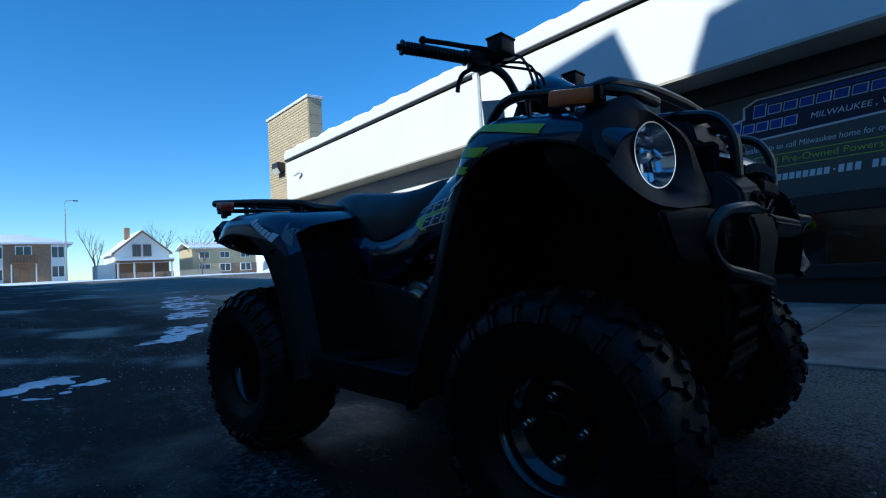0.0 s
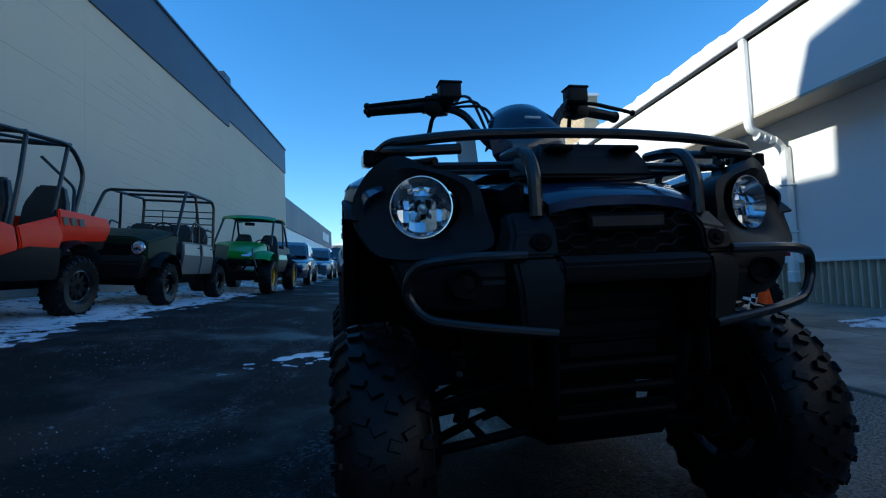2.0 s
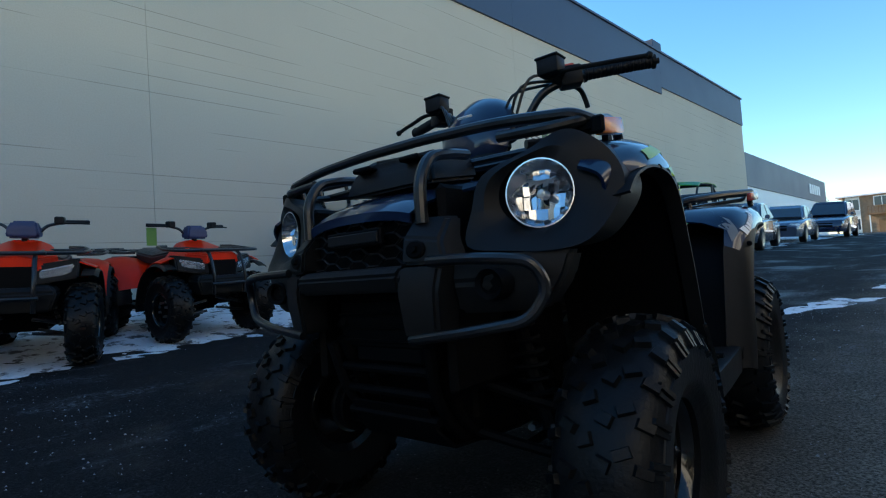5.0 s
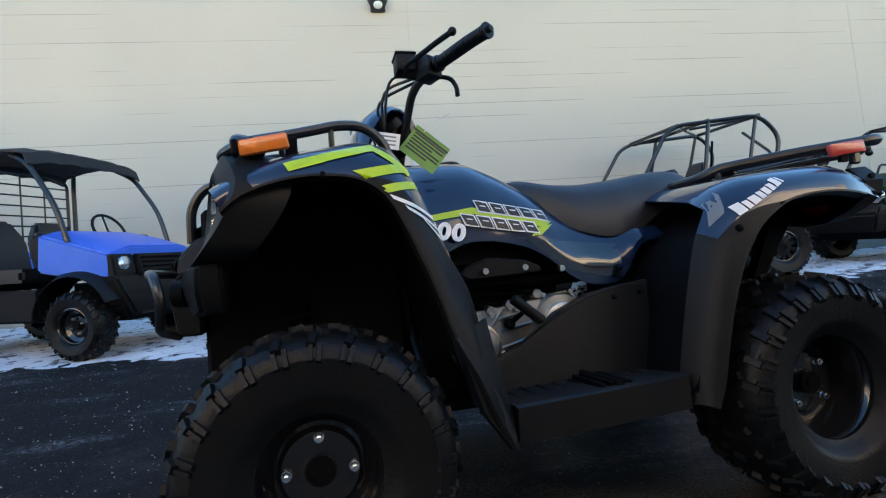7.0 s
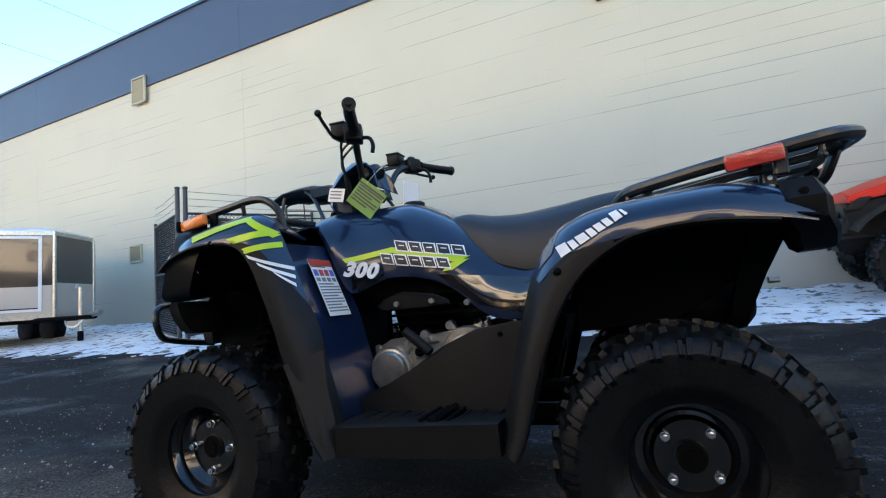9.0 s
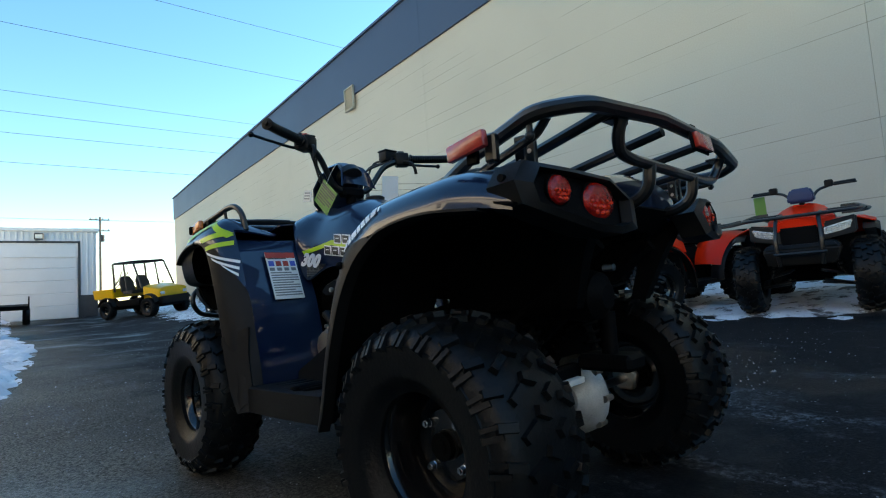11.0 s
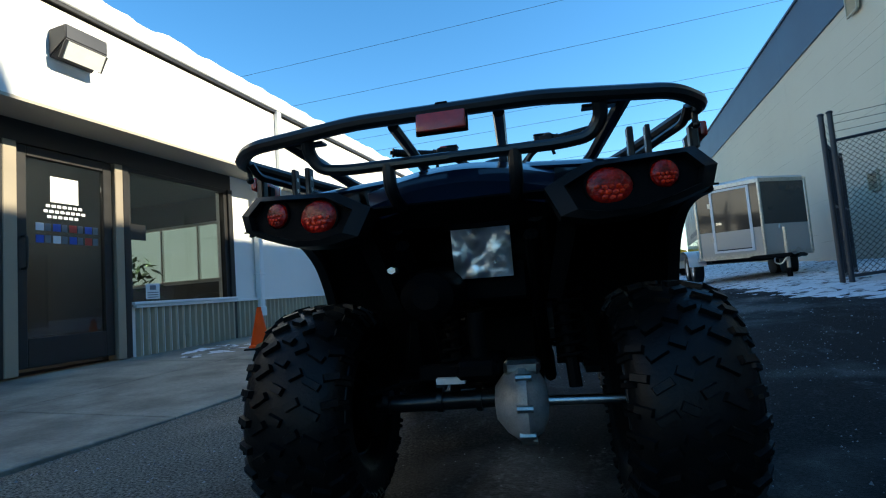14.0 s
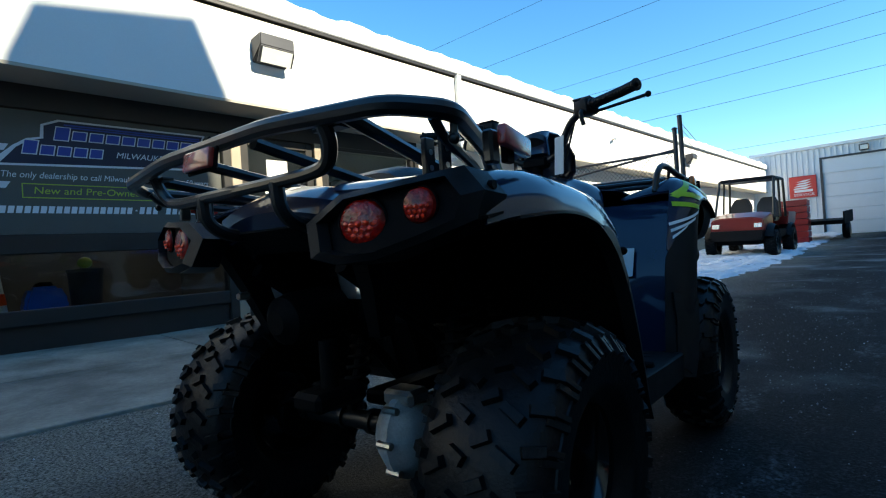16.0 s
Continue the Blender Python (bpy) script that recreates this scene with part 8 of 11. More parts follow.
part("axle_shaft", bm, M_ZINC, QUAD, "bare steel axle shaft")
bm = bmesh.new()
cyl(bm, (0.32, -0.5825, 0.266), (0.345, -0.5825, 0.266), 0.045, 0.045, 5, 0.006)
part("wheel_hub_flange", bm, M_ALU, QUAD)
bm = bmesh.new()
cyl(bm, (-0.27, -0.5825, 0.266), (-0.30, -0.5825, 0.266), 0.075, 0.07, 20, 0.006)
tube(bm, spline([(-0.28, -0.65, 0.30), (-0.22, -0.66, 0.325), (-0.15, -0.63, 0.34), (-0.08, -0.55, 0.36)], 4), 0.006, 6)
part("rear_brake", bm, M_DARK, QUAD)
for x in (-0.085, 0.20):
    bm = bmesh.new()
    tube(bm, [(x, -0.60, 0.30), (x * 0.9, -0.50, 0.66)], 0.013, 8)
    shock = part("rear_shock", bm, M_DARK, QUAD)
    bm = bmesh.new()
    pts = []
    for k in range(80):
        f = k / 79
        a = f * 2 * math.pi * 8
        pts.append((x + 0.028 * math.cos(a), -0.58 + 0.06 * f + 0.028 * math.sin(a), 0.36 + 0.20 * f))
    tube(bm, pts, 0.0055, 6)
    part("spring", bm, M_DARK, shock)
bm = bmesh.new()
box(bm, -0.06, -0.58, 0.315, 0.02, -0.22, 0.35, 0.008)
box(bm, -0.16, -0.66, 0.335, -0.02, -0.63, 0.375, 0.006)
part("swing_arm", bm, M_DARK, QUAD)
part("axle_sticker", box(bmesh.new(), -0.115, -0.68, 0.332, -0.045, -0.66, 0.346, 0.001), M_TAG_WHITE, QUAD, "small white caution sticker")
bm = bmesh.new()
box(bm, -0.045, -0.80, 0.36, 0.045, -0.66, 0.40, 0.01)
cyl(bm, (0.0, -0.73, 0.36), (0.0, -0.73, 0.50), 0.02, 0.02, 12)
part("hitch_plate", bm, M_DARK, QUAD)

# steering
bm = bmesh.new()
tube(bm, rounded([(-0.378, 0.158, 1.145), (-0.22, 0.245, 1.136), (-0.155, 0.285, 1.110), (-0.075, 0.305, 0.990), (0.075, 0.305, 0.990), (0.155, 0.285, 1.110), (0.22, 0.245, 1.136), (0.384, 0.160, 1.145)], 0.04, 5), 0.0115, 12)
part("handlebar", bm, M_TUBE, QUAD)
bm = bmesh.new()
cyl(bm, (0, 0.34, 0.80), (0, 0.305, 0.985), 0.02, 0.02, 12)
box(bm, -0.05, 0.285, 0.965, 0.05, 0.328, 1.004, 0.008)
part("steering_stem", bm, M_DARK, QUAD)
for s, end in ((-1, Vector((-0.382, 0.156, 1.1455))), (1, Vector((0.387, 0.158, 1.1455)))):
    a = Vector((s * 0.238, 0.235, 1.138))
    d = (end - a).normalized()
    bm = bmesh.new()
    L = (end - a).length
    prof = [(0.012, 0.0), (0.021, 0.0), (0.021, 0.006), (0.0165, 0.008)]
    k = 0.012
    while k < L - 0.012:
        prof += [(0.0168, k), (0.0168, k + 0.005), (0.0155, k + 0.006), (0.0155, k + 0.008)]
        k += 0.009
    prof += [(0.017, L - 0.008), (0.0195, L - 0.006), (0.0195, L), (0.008, L + 0.001), (0.008, L + 0.010), (0.0, L + 0.011)]
    lathe(bm, prof, Matrix.Translation(a) @ d.to_track_quat("Z", "Y").to_matrix().to_4x4(), 16)
    part("grip", bm, M_RUBBER, QUAD, "ribbed black rubber grip")
    bm = bmesh.new()
    mm = Matrix.Translation((s * 0.212, 0.254, 1.136)) @ d.to_track_quat("Z", "Y").to_matrix().to_4x4()
    box(bm, -0.026, -0.028, -0.024, 0.026, 0.026, 0.026, 0.007, mm, 2)
    part("switch_box", bm, M_MATTE, QUAD)
    bm = bmesh.new()
    box(bm, -0.010, -0.006, -0.012, 0.010, 0.006, 0.012, 0.003, mm @ pose(0.0, 0.03, 0))
    part("kill_switch", bm, M_RED_INK if s < 0 else M_INK, QUAD)
    bm = bmesh.new()
    box(bm, s * 0.19 - 0.026, 0.285, 1.134, s * 0.19 + 0.026, 0.335, 1.180, 0.006, None, 2)
    box(bm, s * 0.19 - 0.028, 0.282, 1.176, s * 0.19 + 0.028, 0.338, 1.184, 0.003)
    tube(bm, [(s * 0.19, 0.305, 1.14), (s * 0.195, 0.27, 1.13)], 0.016, 8)
    part("brake_reservoir", bm, M_MATTE, QUAD, "black brake fluid reservoir")
    bm = bmesh.new()
    tube(bm, spline([(s * 0.185, 0.30, 1.134), (s * 0.23, 0.315, 1.134), (s * 0.30, 0.285, 1.133), (s * 0.392, 0.246, 1.132)], 5), 0.0065, 8, flat=0.8)
    ball(bm, (s * 0.394, 0.245, 1.132), 0.010, 10, 8)
    part("brake_lever", bm, M_MATTE, QUAD)
    bm = bmesh.new()
    tube(bm, spline([(s * 0.205, 0.24, 1.123), (s * 0.215, 0.20, 1.113), (s * 0.22, 0.185, 1.088), (s * 0.225, 0.185, 1.063)], 4), 0.006, 8)
    part("thumb_lever", bm, M_MATTE, QUAD)
    for k in range(3):
        bm = bmesh.new()
        tube(bm, spline([(s * (0.20 - 0.012 * k), 0.29 - 0.012 * k, 1.13), (s * (0.15 - 0.02 * k), 0.345 + 0.012 * k, 1.13 - 0.02 * k), (s * (0.10 - 0.015 * k), 0.36, 1.01), (s * 0.06, 0.36, 0.93), (s * 0.05, 0.37, 0.85)], 6), 0.0042, 6)
        part("control_cable", bm, M_INK, QUAD)
bm = bmesh.new()
rows = []
for k, (w, y, z) in enumerate(((0.085, 0.445, 0.925), (0.112, 0.455, 0.960), (0.118, 0.445, 1.02), (0.108, 0.415, 1.072), (0.085, 0.375, 1.106), (0.062, 0.345, 1.114), (0.064, 0.315, 1.085), (0.08, 0.295, 1.02))):
    rows.append([Vector((w * math.sin(a), y - 0.055 * (1 - math.cos(a)) - 0.0, z - 0.030 * (1 - math.cos(a)) * (0.6 if k < 3 else 1))) for a in [(-1.35 + 2.7 * j / 12) for j in range(13)]])
sheet(bm, rows, 0.005)
dash = part("instrument_pod", bm, M_PAINT, QUAD, "dark instrument cowl")
part("pod_emblem", box(bmesh.new(), -0.024, -0.001, -0.0035, 0.024, 0.002, 0.0035, 0.001, pose(0, 0.443, 1.045, -28, 0, 0)), M_WHITE_DECAL, dash, "tiny white emblem bar")
bm = bmesh.new()
lathe(bm, [(0.0, 0.012), (0.045, 0.012), (0.05, 0.006), (0.05, -0.02), (0.0, -0.02)], pose(0, 0.322, 1.06, -40, 0, 0), 22)
part("speedometer", bm, M_INK, QUAD)
bm = bmesh.new()
sheet(bm, [[(-0.10, 0.45, 0.87), (-0.04, 0.46, 0.90), (0.04, 0.46, 0.90), (0.10, 0.45, 0.87)], [(-0.09, 0.43, 0.93), (-0.035, 0.44, 0.945), (0.035, 0.44, 0.945), (0.09, 0.43, 0.93)]], 0.005)
part("steering_cover", bm, M_MATTE, QUAD)

# the bike is broader over the wheels than at the knees
def spread(x):
    return math.copysign(0.04 * min(1.0, max(0.0, (abs(x) - 0.15) / 0.18)), x)


def broaden(ob):
    for c in ob.children:
        if c.name.startswith("wheel") and not c.name.startswith("wheel_"):
            continue
        if c.matrix_basis == Matrix():
            for v in c.data.vertices:
                v.co.x += spread(v.co.x)
            broaden(c)
        else:
            c.location.x += spread(c.location.x)


broaden(QUAD)

# sales tags hung on the handlebar
TAG = thing("hang_tag", pose(-0.150, 0.262, 0.948, 82, 40, -92), "green printed card tag hung from the handlebar", "tag")
part("card", box(bmesh.new(), -0.056, -0.046, -0.0007, 0.056, 0.046, 0.0007), M_TAG_GREEN, TAG)
for k in range(6):
    part("print_line", box(bmesh.new(), -0.048, 0.022 - 0.010 * k, 0.0007, 0.05 - (0.03 if k in (2, 5) else 0.0), 0.027 - 0.010 * k, 0.0013), M_INK, TAG)
part("print_block", box(bmesh.new(), -0.055, 0.029, 0.0007, 0.055, 0.035, 0.0012), M_INK, TAG)
bm = bmesh.new()
tube(bm, spline([(-0.03, 0.04, 0), (-0.02, 0.09, 0.01), (0.0, 0.13, 0.02)], 4), 0.0012, 5)
part("string", bm, M_TAG_WHITE, TAG)
TAG2 = thing("price_tag", pose(-0.165, 0.362, 0.968, 84, 10, -95), "small white card tag hung from the handlebar", "tag")
part("card", box(bmesh.new(), -0.030, -0.022, -0.0007, 0.030, 0.022, 0.0007), M_TAG_WHITE, TAG2)
for k in range(3):
    part("print_line", box(bmesh.new(), -0.024, 0.010 - 0.011 * k, 0.0007, 0.020, 0.014 - 0.011 * k, 0.0013), M_GREY_INK, TAG2)
TAG3 = thing("plastic_document_sleeve", pose(0.130, 0.225, 0.985, 88, 4, -38), "clear plastic sleeve with papers hung from the handlebar", "document sleeve")
part("paper", box(bmesh.new(), -0.032, -0.065, -0.001, 0.032, 0.065, 0.001), M_TAG_WHITE, TAG3)


# ---------------------------------------------------------------- the other vehicles for sale
M_RED = surface("red_moulded_plastic", (0.88, 0.026, 0.005), 0.36, 0, 0.08, 6, 200, 0.03, coat=0.05, spec=0.2)
M_BLUE = surface("blue_moulded_plastic", (0.001, 0.15, 0.66), 0.34, 0, 0.08, 6, 200, 0.03, coat=0.03, spec=0.2)
M_GREEN = surface("dark_green_plastic", (0.006, 0.022, 0.011), 0.5, 0, 0.1, 6, 200, 0.03, spec=0.2)
M_LIME_BODY = surface("lime_green_plastic", (0.03, 0.27, 0.03), 0.3, 0, 0.08, 6, 200, 0.03, coat=0.4)
M_YELLOW = surface("yellow_plastic", (0.80, 0.42, 0.012), 0.35, 0, 0.08, 4, 150, 0.03, coat=0.3)
M_MAROON = surface("maroon_plastic", (0.28, 0.015, 0.012), 0.3, 0, 0.08, 4, 150, 0.03, coat=0.4)
M_GREY_PANEL = surface("grey_door_panel", (0.06, 0.064, 0.07), 0.5, 0.0, 0.1, 5, 150, 0.05)
M_PALE_PANEL = surface("pale_door_panel", (0.32, 0.31, 0.27), 0.45, 0.1, 0.08, 5, 150, 0.05)
M_SILVER = surface("silver_lamp_reflector", (0.72, 0.74, 0.78), 0.18, 0.8, 0.15, 40, 160, 0.3)
M_POD_BLUE = surface("navy_handlebar_pod", (0.012, 0.025, 0.09), 0.45, 0, 0.1, 10, 200, 0.1)
M_TRAILER = surface("grey_trailer_skin", (0.23, 0.225, 0.21), 0.35, 0.3, 0.06, 1.5, 60, 0.05, stain=(0.12, 0.115, 0.105), stain_at=(0.6, 0.85), stain_scale=1.5)
M_TRAILER_LIGHT = surface("light_grey_trailer_skin", (0.42, 0.41, 0.39), 0.3, 0.3, 0.06, 1.5, 60, 0.05, stain=(0.24, 0.23, 0.21), stain_at=(0.6, 0.85), stain_scale=2)
M_TRAILER_DARK = surface("dark_gloss_trailer_panel", (0.035, 0.033, 0.032), 0.12, 0.1, 0.1, 2, 60, 0.03, coat=0.6)
M_WHITE_PAINT = surface("white_vehicle_paint", (0.72, 0.73, 0.74), 0.3, 0, 0.05, 2, 80, 0.02, coat=0.3)
M_CANVAS = surface("black_canvas", (0.012, 0.012, 0.013), 0.7, 0, 0.15, 10, 300, 0.4)
M_TAIL_RED = surface("tail_lamp_red", (0.45, 0.012, 0.010), 0.15, 0, 0.1, 20, 100, 0.1, coat=0.8)
M_SEAT_RED = surface("red_seat_vinyl", (0.40, 0.03, 0.02), 0.4, 0, 0.1, 10, 300, 0.2)
KIT_MESHES = {}


def parked(u, v, turn, base, track, lift=0.0):
    """Pose on the sloping ground for something with this wheelbase and track, its nose turned by degrees from north."""
    a = radians(turn)
    f, r = Vector((-math.sin(a), math.cos(a))), Vector((math.cos(a), math.sin(a)))
    hf, hb = grade(u + f.x * base / 2, v + f.y * base / 2), grade(u - f.x * base / 2, v - f.y * base / 2)
    hr, hl = grade(u + r.x * track / 2, v + r.y * track / 2), grade(u - r.x * track / 2, v - r.y * track / 2)
    y = Vector((f.x * base, f.y * base, hf - hb)).normalized()
    x = Vector((r.x * track, r.y * track, hr - hl)).normalized()
    zz = x.cross(y).normalized()
    y = zz.cross(x)
    m = Matrix(((x.x, y.x, zz.x, u), (x.y, y.y, zz.y, v), (x.z, y.z, zz.z, (hf + hb + hr + hl) / 4 + lift), (0, 0, 0, 1)))
    return ALLEY @ m


def bar(parent, pts, r=0.018, name="cage_bar", material=None, bend=0.06, label=""):
    bm = bmesh.new()
    tube(bm, rounded(pts, bend, 4) if len(pts) > 2 else pts, r, 8)
    return part(name, bm, material or M_TUBE, parent, label)


def block(parent, name, rings, material, bevel=0.012, label="", seg=2):
    bm = bmesh.new()
    loft(bm, rings)
    if bevel:
        bmesh.ops.bevel(bm, geom=bm.edges[:], offset=bevel, segments=seg, affect="EDGES")
    return part(name, bm, material, parent, label)


def quad_ring(x0, x1, y0, y1, z):
    return [(x0, y0, z), (x1, y0, z), (x1, y1, z), (x0, y1, z)]


def cross(pts, w, y):
    """A half outline (x share, z) mirrored to a ring across the vehicle at y."""
    return [(-a * w, y, z) for a, z in pts] + [(a * w, y, z) for a, z in pts[::-1]]


def kit_wheel(parent, x, y, r, half, rim, side, spokes=0, ring=None, lug=20, face=None):
    """One knobbly wheel: hub, tyre, tread, rim and, for cast wheels, its spokes."""
    hub = bmesh.new()
    cyl(hub, (-side * half * 0.6, 0, 0), (side * half * 0.55, 0, 0), rim * 0.26, rim * 0.22, 14)
    wheel = part("wheel", hub, M_DARK, parent, m=pose(x, y, r))
    key = (r, half, rim, lug)
    if key not in KIT_MESHES:
        rows = [(0.18, half * 0.42, r * 0.09, 22, r * 0.045, 0.0), (0.55, half * 0.46, r * 0.08, -24, r * 0.045, r * 0.08), (0.92, half * 0.40, r * 0.075, 8, r * 0.04, 0.0)]
        t, tr = make_tyre(r, half, rim, lug, rows, 7)
        KIT_MESHES[key] = (finish(t, "tyre", M_RUBBER), finish(tr, "tread", M_RUBBER, 20))
    child("tyre", KIT_MESHES[key][0], wheel)
    child("tread", KIT_MESHES[key][1], wheel)
    turn = pose(0, 0, 0, 0, side * 90, 0)
    bm = bmesh.new()
    h = half
    if spokes:
        lathe(bm, [(rim * 0.90, -h * 0.7), (rim * 0.86, h * 0.3), (rim * 0.90, h * 0.66), (rim * 1.04, h * 0.72), (rim * 1.05, h * 0.80), (rim * 0.98, h * 0.82), (rim * 0.93, h * 0.70), (rim * 0.97, h * 0.3), (rim * 0.97, -h * 0.7)], turn, 30, closed=True)
    else:
        lathe(bm, [(rim * 0.18, h * 0.30), (rim * 0.55, h * 0.34), (rim * 0.66, h * 0.20), (rim * 0.86, h * 0.34), (rim * 0.90, h * 0.66), (rim * 1.04, h * 0.72), (rim * 1.05, h * 0.80), (rim * 0.98, h * 0.82), (rim * 0.93, h * 0.70), (rim * 0.97, h * 0.2), (rim * 0.6, h * 0.1), (rim * 0.18, h * 0.2)], turn, 30, closed=True)
    part("rim", bm, ring or face or M_RIM, wheel)
    for k in range(spokes):
        bm = bmesh.new()
        a = 2 * math.pi * k / spokes
        loft(bm, [[(side * (h * 0.62 if j > 1 else h * 0.42), rim * 0.16 * d, rim * 0.18) for j, d in ((0, -1), (1, 1), (2, 1), (3, -1))], [(side * (h * 0.60 if j > 1 else h * 0.42), rim * 0.13 * d, rim * 0.92) for j, d in ((0, -1), (1, 1), (2, 1), (3, -1))]])
        part("spoke", bm, face or M_RIM, wheel, m=Matrix.Rotation(a, 4, "X"))
    for k in range(4):
        a = math.pi / 2 * k + 0.4
        bm = bmesh.new()
        cyl(bm, (side * h * 0.3, rim * 0.42 * math.cos(a), rim * 0.42 * math.sin(a)), (side * (h * 0.3 + 0.03), rim * 0.42 * math.cos(a), rim * 0.42 * math.sin(a)), 0.010, 0.009, 6)
        part("lug_nut", bm, M_ZINC, wheel)
    return wheel


def arch(parent, name, s, yc, zc, r_in, x_in, x_out, a0, a1, material, rise=0.02, thick=0.008, squash=1.0, label=""):
    """A mudguard over a wheel: an arc from a0 to a1 degrees (0 ahead, 90 up)."""
    rows = []
    for k in range(13):
        a = radians(a0 + (a1 - a0) * k / 12)
        rows.append([Vector((s * (x_in + (x_out - x_in) * j / 4), yc + (r_in + rise * math.sin(j / 4 * math.pi) - (0.02 if j == 4 else 0)) * math.cos(a), zc + (r_in * squash + rise * math.sin(j / 4 * math.pi) - (0.02 if j == 4 else 0)) * math.sin(a))) for j in range(5)])
    bm = bmesh.new()
    sheet(bm, rows, thick)
    return part(name, bm, material, parent, label)


def small_quad(m, label, paint, seat_mat, base=1.13, track=0.76, wr=0.27, pod=M_POD_BLUE, tag=False, mirrors=False, bright_hub=False, covered=False):
    """A utility quad bike with racks."""
    q = thing("quad_bike", m, label, "quad bike", "quad bikes for sale")
    hb = base / 2
    face = M_SILVER if bright_hub else None
    for s in (-1, 1):
        kit_wheel(q, s * track / 2, hb, wr, 0.085, 0.10 if bright_hub else 0.132, s, 5 if bright_hub else 0, M_RIM, face=face)
        kit_wheel(q, s * (track / 2 - 0.01), -hb, wr, 0.110, 0.10 if bright_hub else 0.132, s, 5 if bright_hub else 0, M_RIM, face=face)
        # painted mudguards with black edges
        arch(q, "front_fender", s, hb - 0.02, wr + 0.02, 0.40, 0.10, track / 2 + 0.10, 80, 165, paint, 0.03, squash=1.12)
        arch(q, "fender_edge", s, hb - 0.02, wr + 0.02, 0.378, track / 2 + 0.02, track / 2 + 0.12, 62, 185, M_MATTE, 0.0, squash=1.1)
        arch(q, "rear_fender", s, -hb + 0.02, wr + 0.02, 0.41, 0.10, track / 2 + 0.09, 20, 128, paint, 0.03, squash=1.08)
        arch(q, "fender_edge", s, -hb + 0.02, wr + 0.02, 0.385, track / 2 - 0.02, track / 2 + 0.11, 0, 125, M_MATTE, 0.0, squash=1.05)
        block(q, "foot_board", [quad_ring(s * 0.16, s * 0.40, -0.27, 0.24, 0.26), quad_ring(s * 0.16, s * 0.41, -0.28, 0.25, 0.305)], M_MATTE, 0.006)
        block(q, "leg_guard", [quad_ring(s * 0.17, s * 0.42, 0.22, 0.25, 0.28), quad_ring(s * 0.14, s * 0.40, 0.27, 0.30, 0.62)], M_MATTE, 0.006)
        # headlight in a black surround
        block(q, "headlight_surround", [[(s * 0.11, hb + 0.20, 0.60), (s * 0.36, hb + 0.10, 0.64), (s * 0.36, hb - 0.02, 0.64), (s * 0.11, hb + 0.05, 0.60)], [(s * 0.12, hb + 0.18, 0.74), (s * 0.36, hb + 0.06, 0.78), (s * 0.36, hb - 0.06, 0.78), (s * 0.12, hb + 0.02, 0.74)]], M_MATTE, 0.012)
        block(q, "headlight", [[(s * 0.155, hb + 0.18, 0.635), (s * 0.325, hb + 0.10, 0.665), (s * 0.325, hb + 0.04, 0.665), (s * 0.155, hb + 0.12, 0.635)], [(s * 0.155, hb + 0.188, 0.70), (s * 0.335, hb + 0.095, 0.745), (s * 0.335, hb + 0.03, 0.745), (s * 0.155, hb + 0.11, 0.70)]], M_SILVER, 0.008, "clear-lensed silver headlight")
        for z0, z1 in ((0.36, 0.29), (0.26, 0.22)):
            bar(q, [(s * 0.10, hb + 0.10, z0), (s * 0.32, hb, z1)], 0.012, "control_arm")
            bar(q, [(s * 0.10, hb - 0.10, z0), (s * 0.32, hb, z1)], 0.012, "control_arm")
        sh = bar(q, [(s * 0.25, hb + 0.04, 0.30), (s * 0.16, hb, 0.62)], 0.014, "shock_absorber")
        pts = [(s * (0.245 - 0.08 * k / 50) + 0.03 * math.cos(k * 0.9), hb + 0.035 + 0.03 * math.sin(k * 0.9), 0.34 + 0.24 * k / 50) for k in range(51)]
        bm = bmesh.new()
        tube(bm, pts, 0.006, 5)
        part("spring", bm, M_DARK, sh)
        # racks
        bar(q, [(s * 0.12, hb + 0.22, 0.82), (s * 0.38, hb + 0.18, 0.82), (s * 0.42, hb - 0.02, 0.83), (s * 0.36, hb - 0.24, 0.86), (s * 0.26, hb - 0.27, 0.86)], 0.013, "rack_rail", bend=0.08)
        bar(q, [(s * 0.14, hb + 0.29, 0.42), (s * 0.15, hb + 0.31, 0.62), (s * 0.14, hb + 0.22, 0.82), (s * 0.13, hb - 0.22, 0.84)], 0.014, "bumper_upright", bend=0.08)
        bar(q, [(s * 0.10, -hb - 0.36, 0.84), (s * 0.38, -hb - 0.33, 0.84), (s * 0.43, -hb - 0.05, 0.82), (s * 0.40, -hb + 0.16, 0.80), (s * 0.22, -hb + 0.18, 0.80)], 0.013, "rack_rail", bend=0.08)
        bar(q, [(s * 0.14, -hb - 0.36, 0.84), (s * 0.14, -hb + 0.18, 0.80)], 0.011, "rack_bar")
        bar(q, [(s * 0.29, -hb - 0.35, 0.84), (s * 0.29, -hb + 0.18, 0.80)], 0.011, "rack_bar")
        block(q, "tail_lamp", [quad_ring(s * 0.22, s * 0.34, -hb - 0.36, -hb - 0.33, 0.66), quad_ring(s * 0.22, s * 0.34, -hb - 0.35, -hb - 0.32, 0.72)], M_TAIL_RED, 0.006)
        # grips and levers
        bar(q, [(s * 0.23, 0.24, 1.06), (s * 0.37, 0.17, 1.065)], 0.017, "grip", M_RUBBER)
        bar(q, [(s * 0.21, 0.29, 1.05), (s * 0.30, 0.28, 1.05), (s * 0.38, 0.23, 1.05)], 0.007, "brake_lever", M_MATTE)
        bm = bmesh.new()
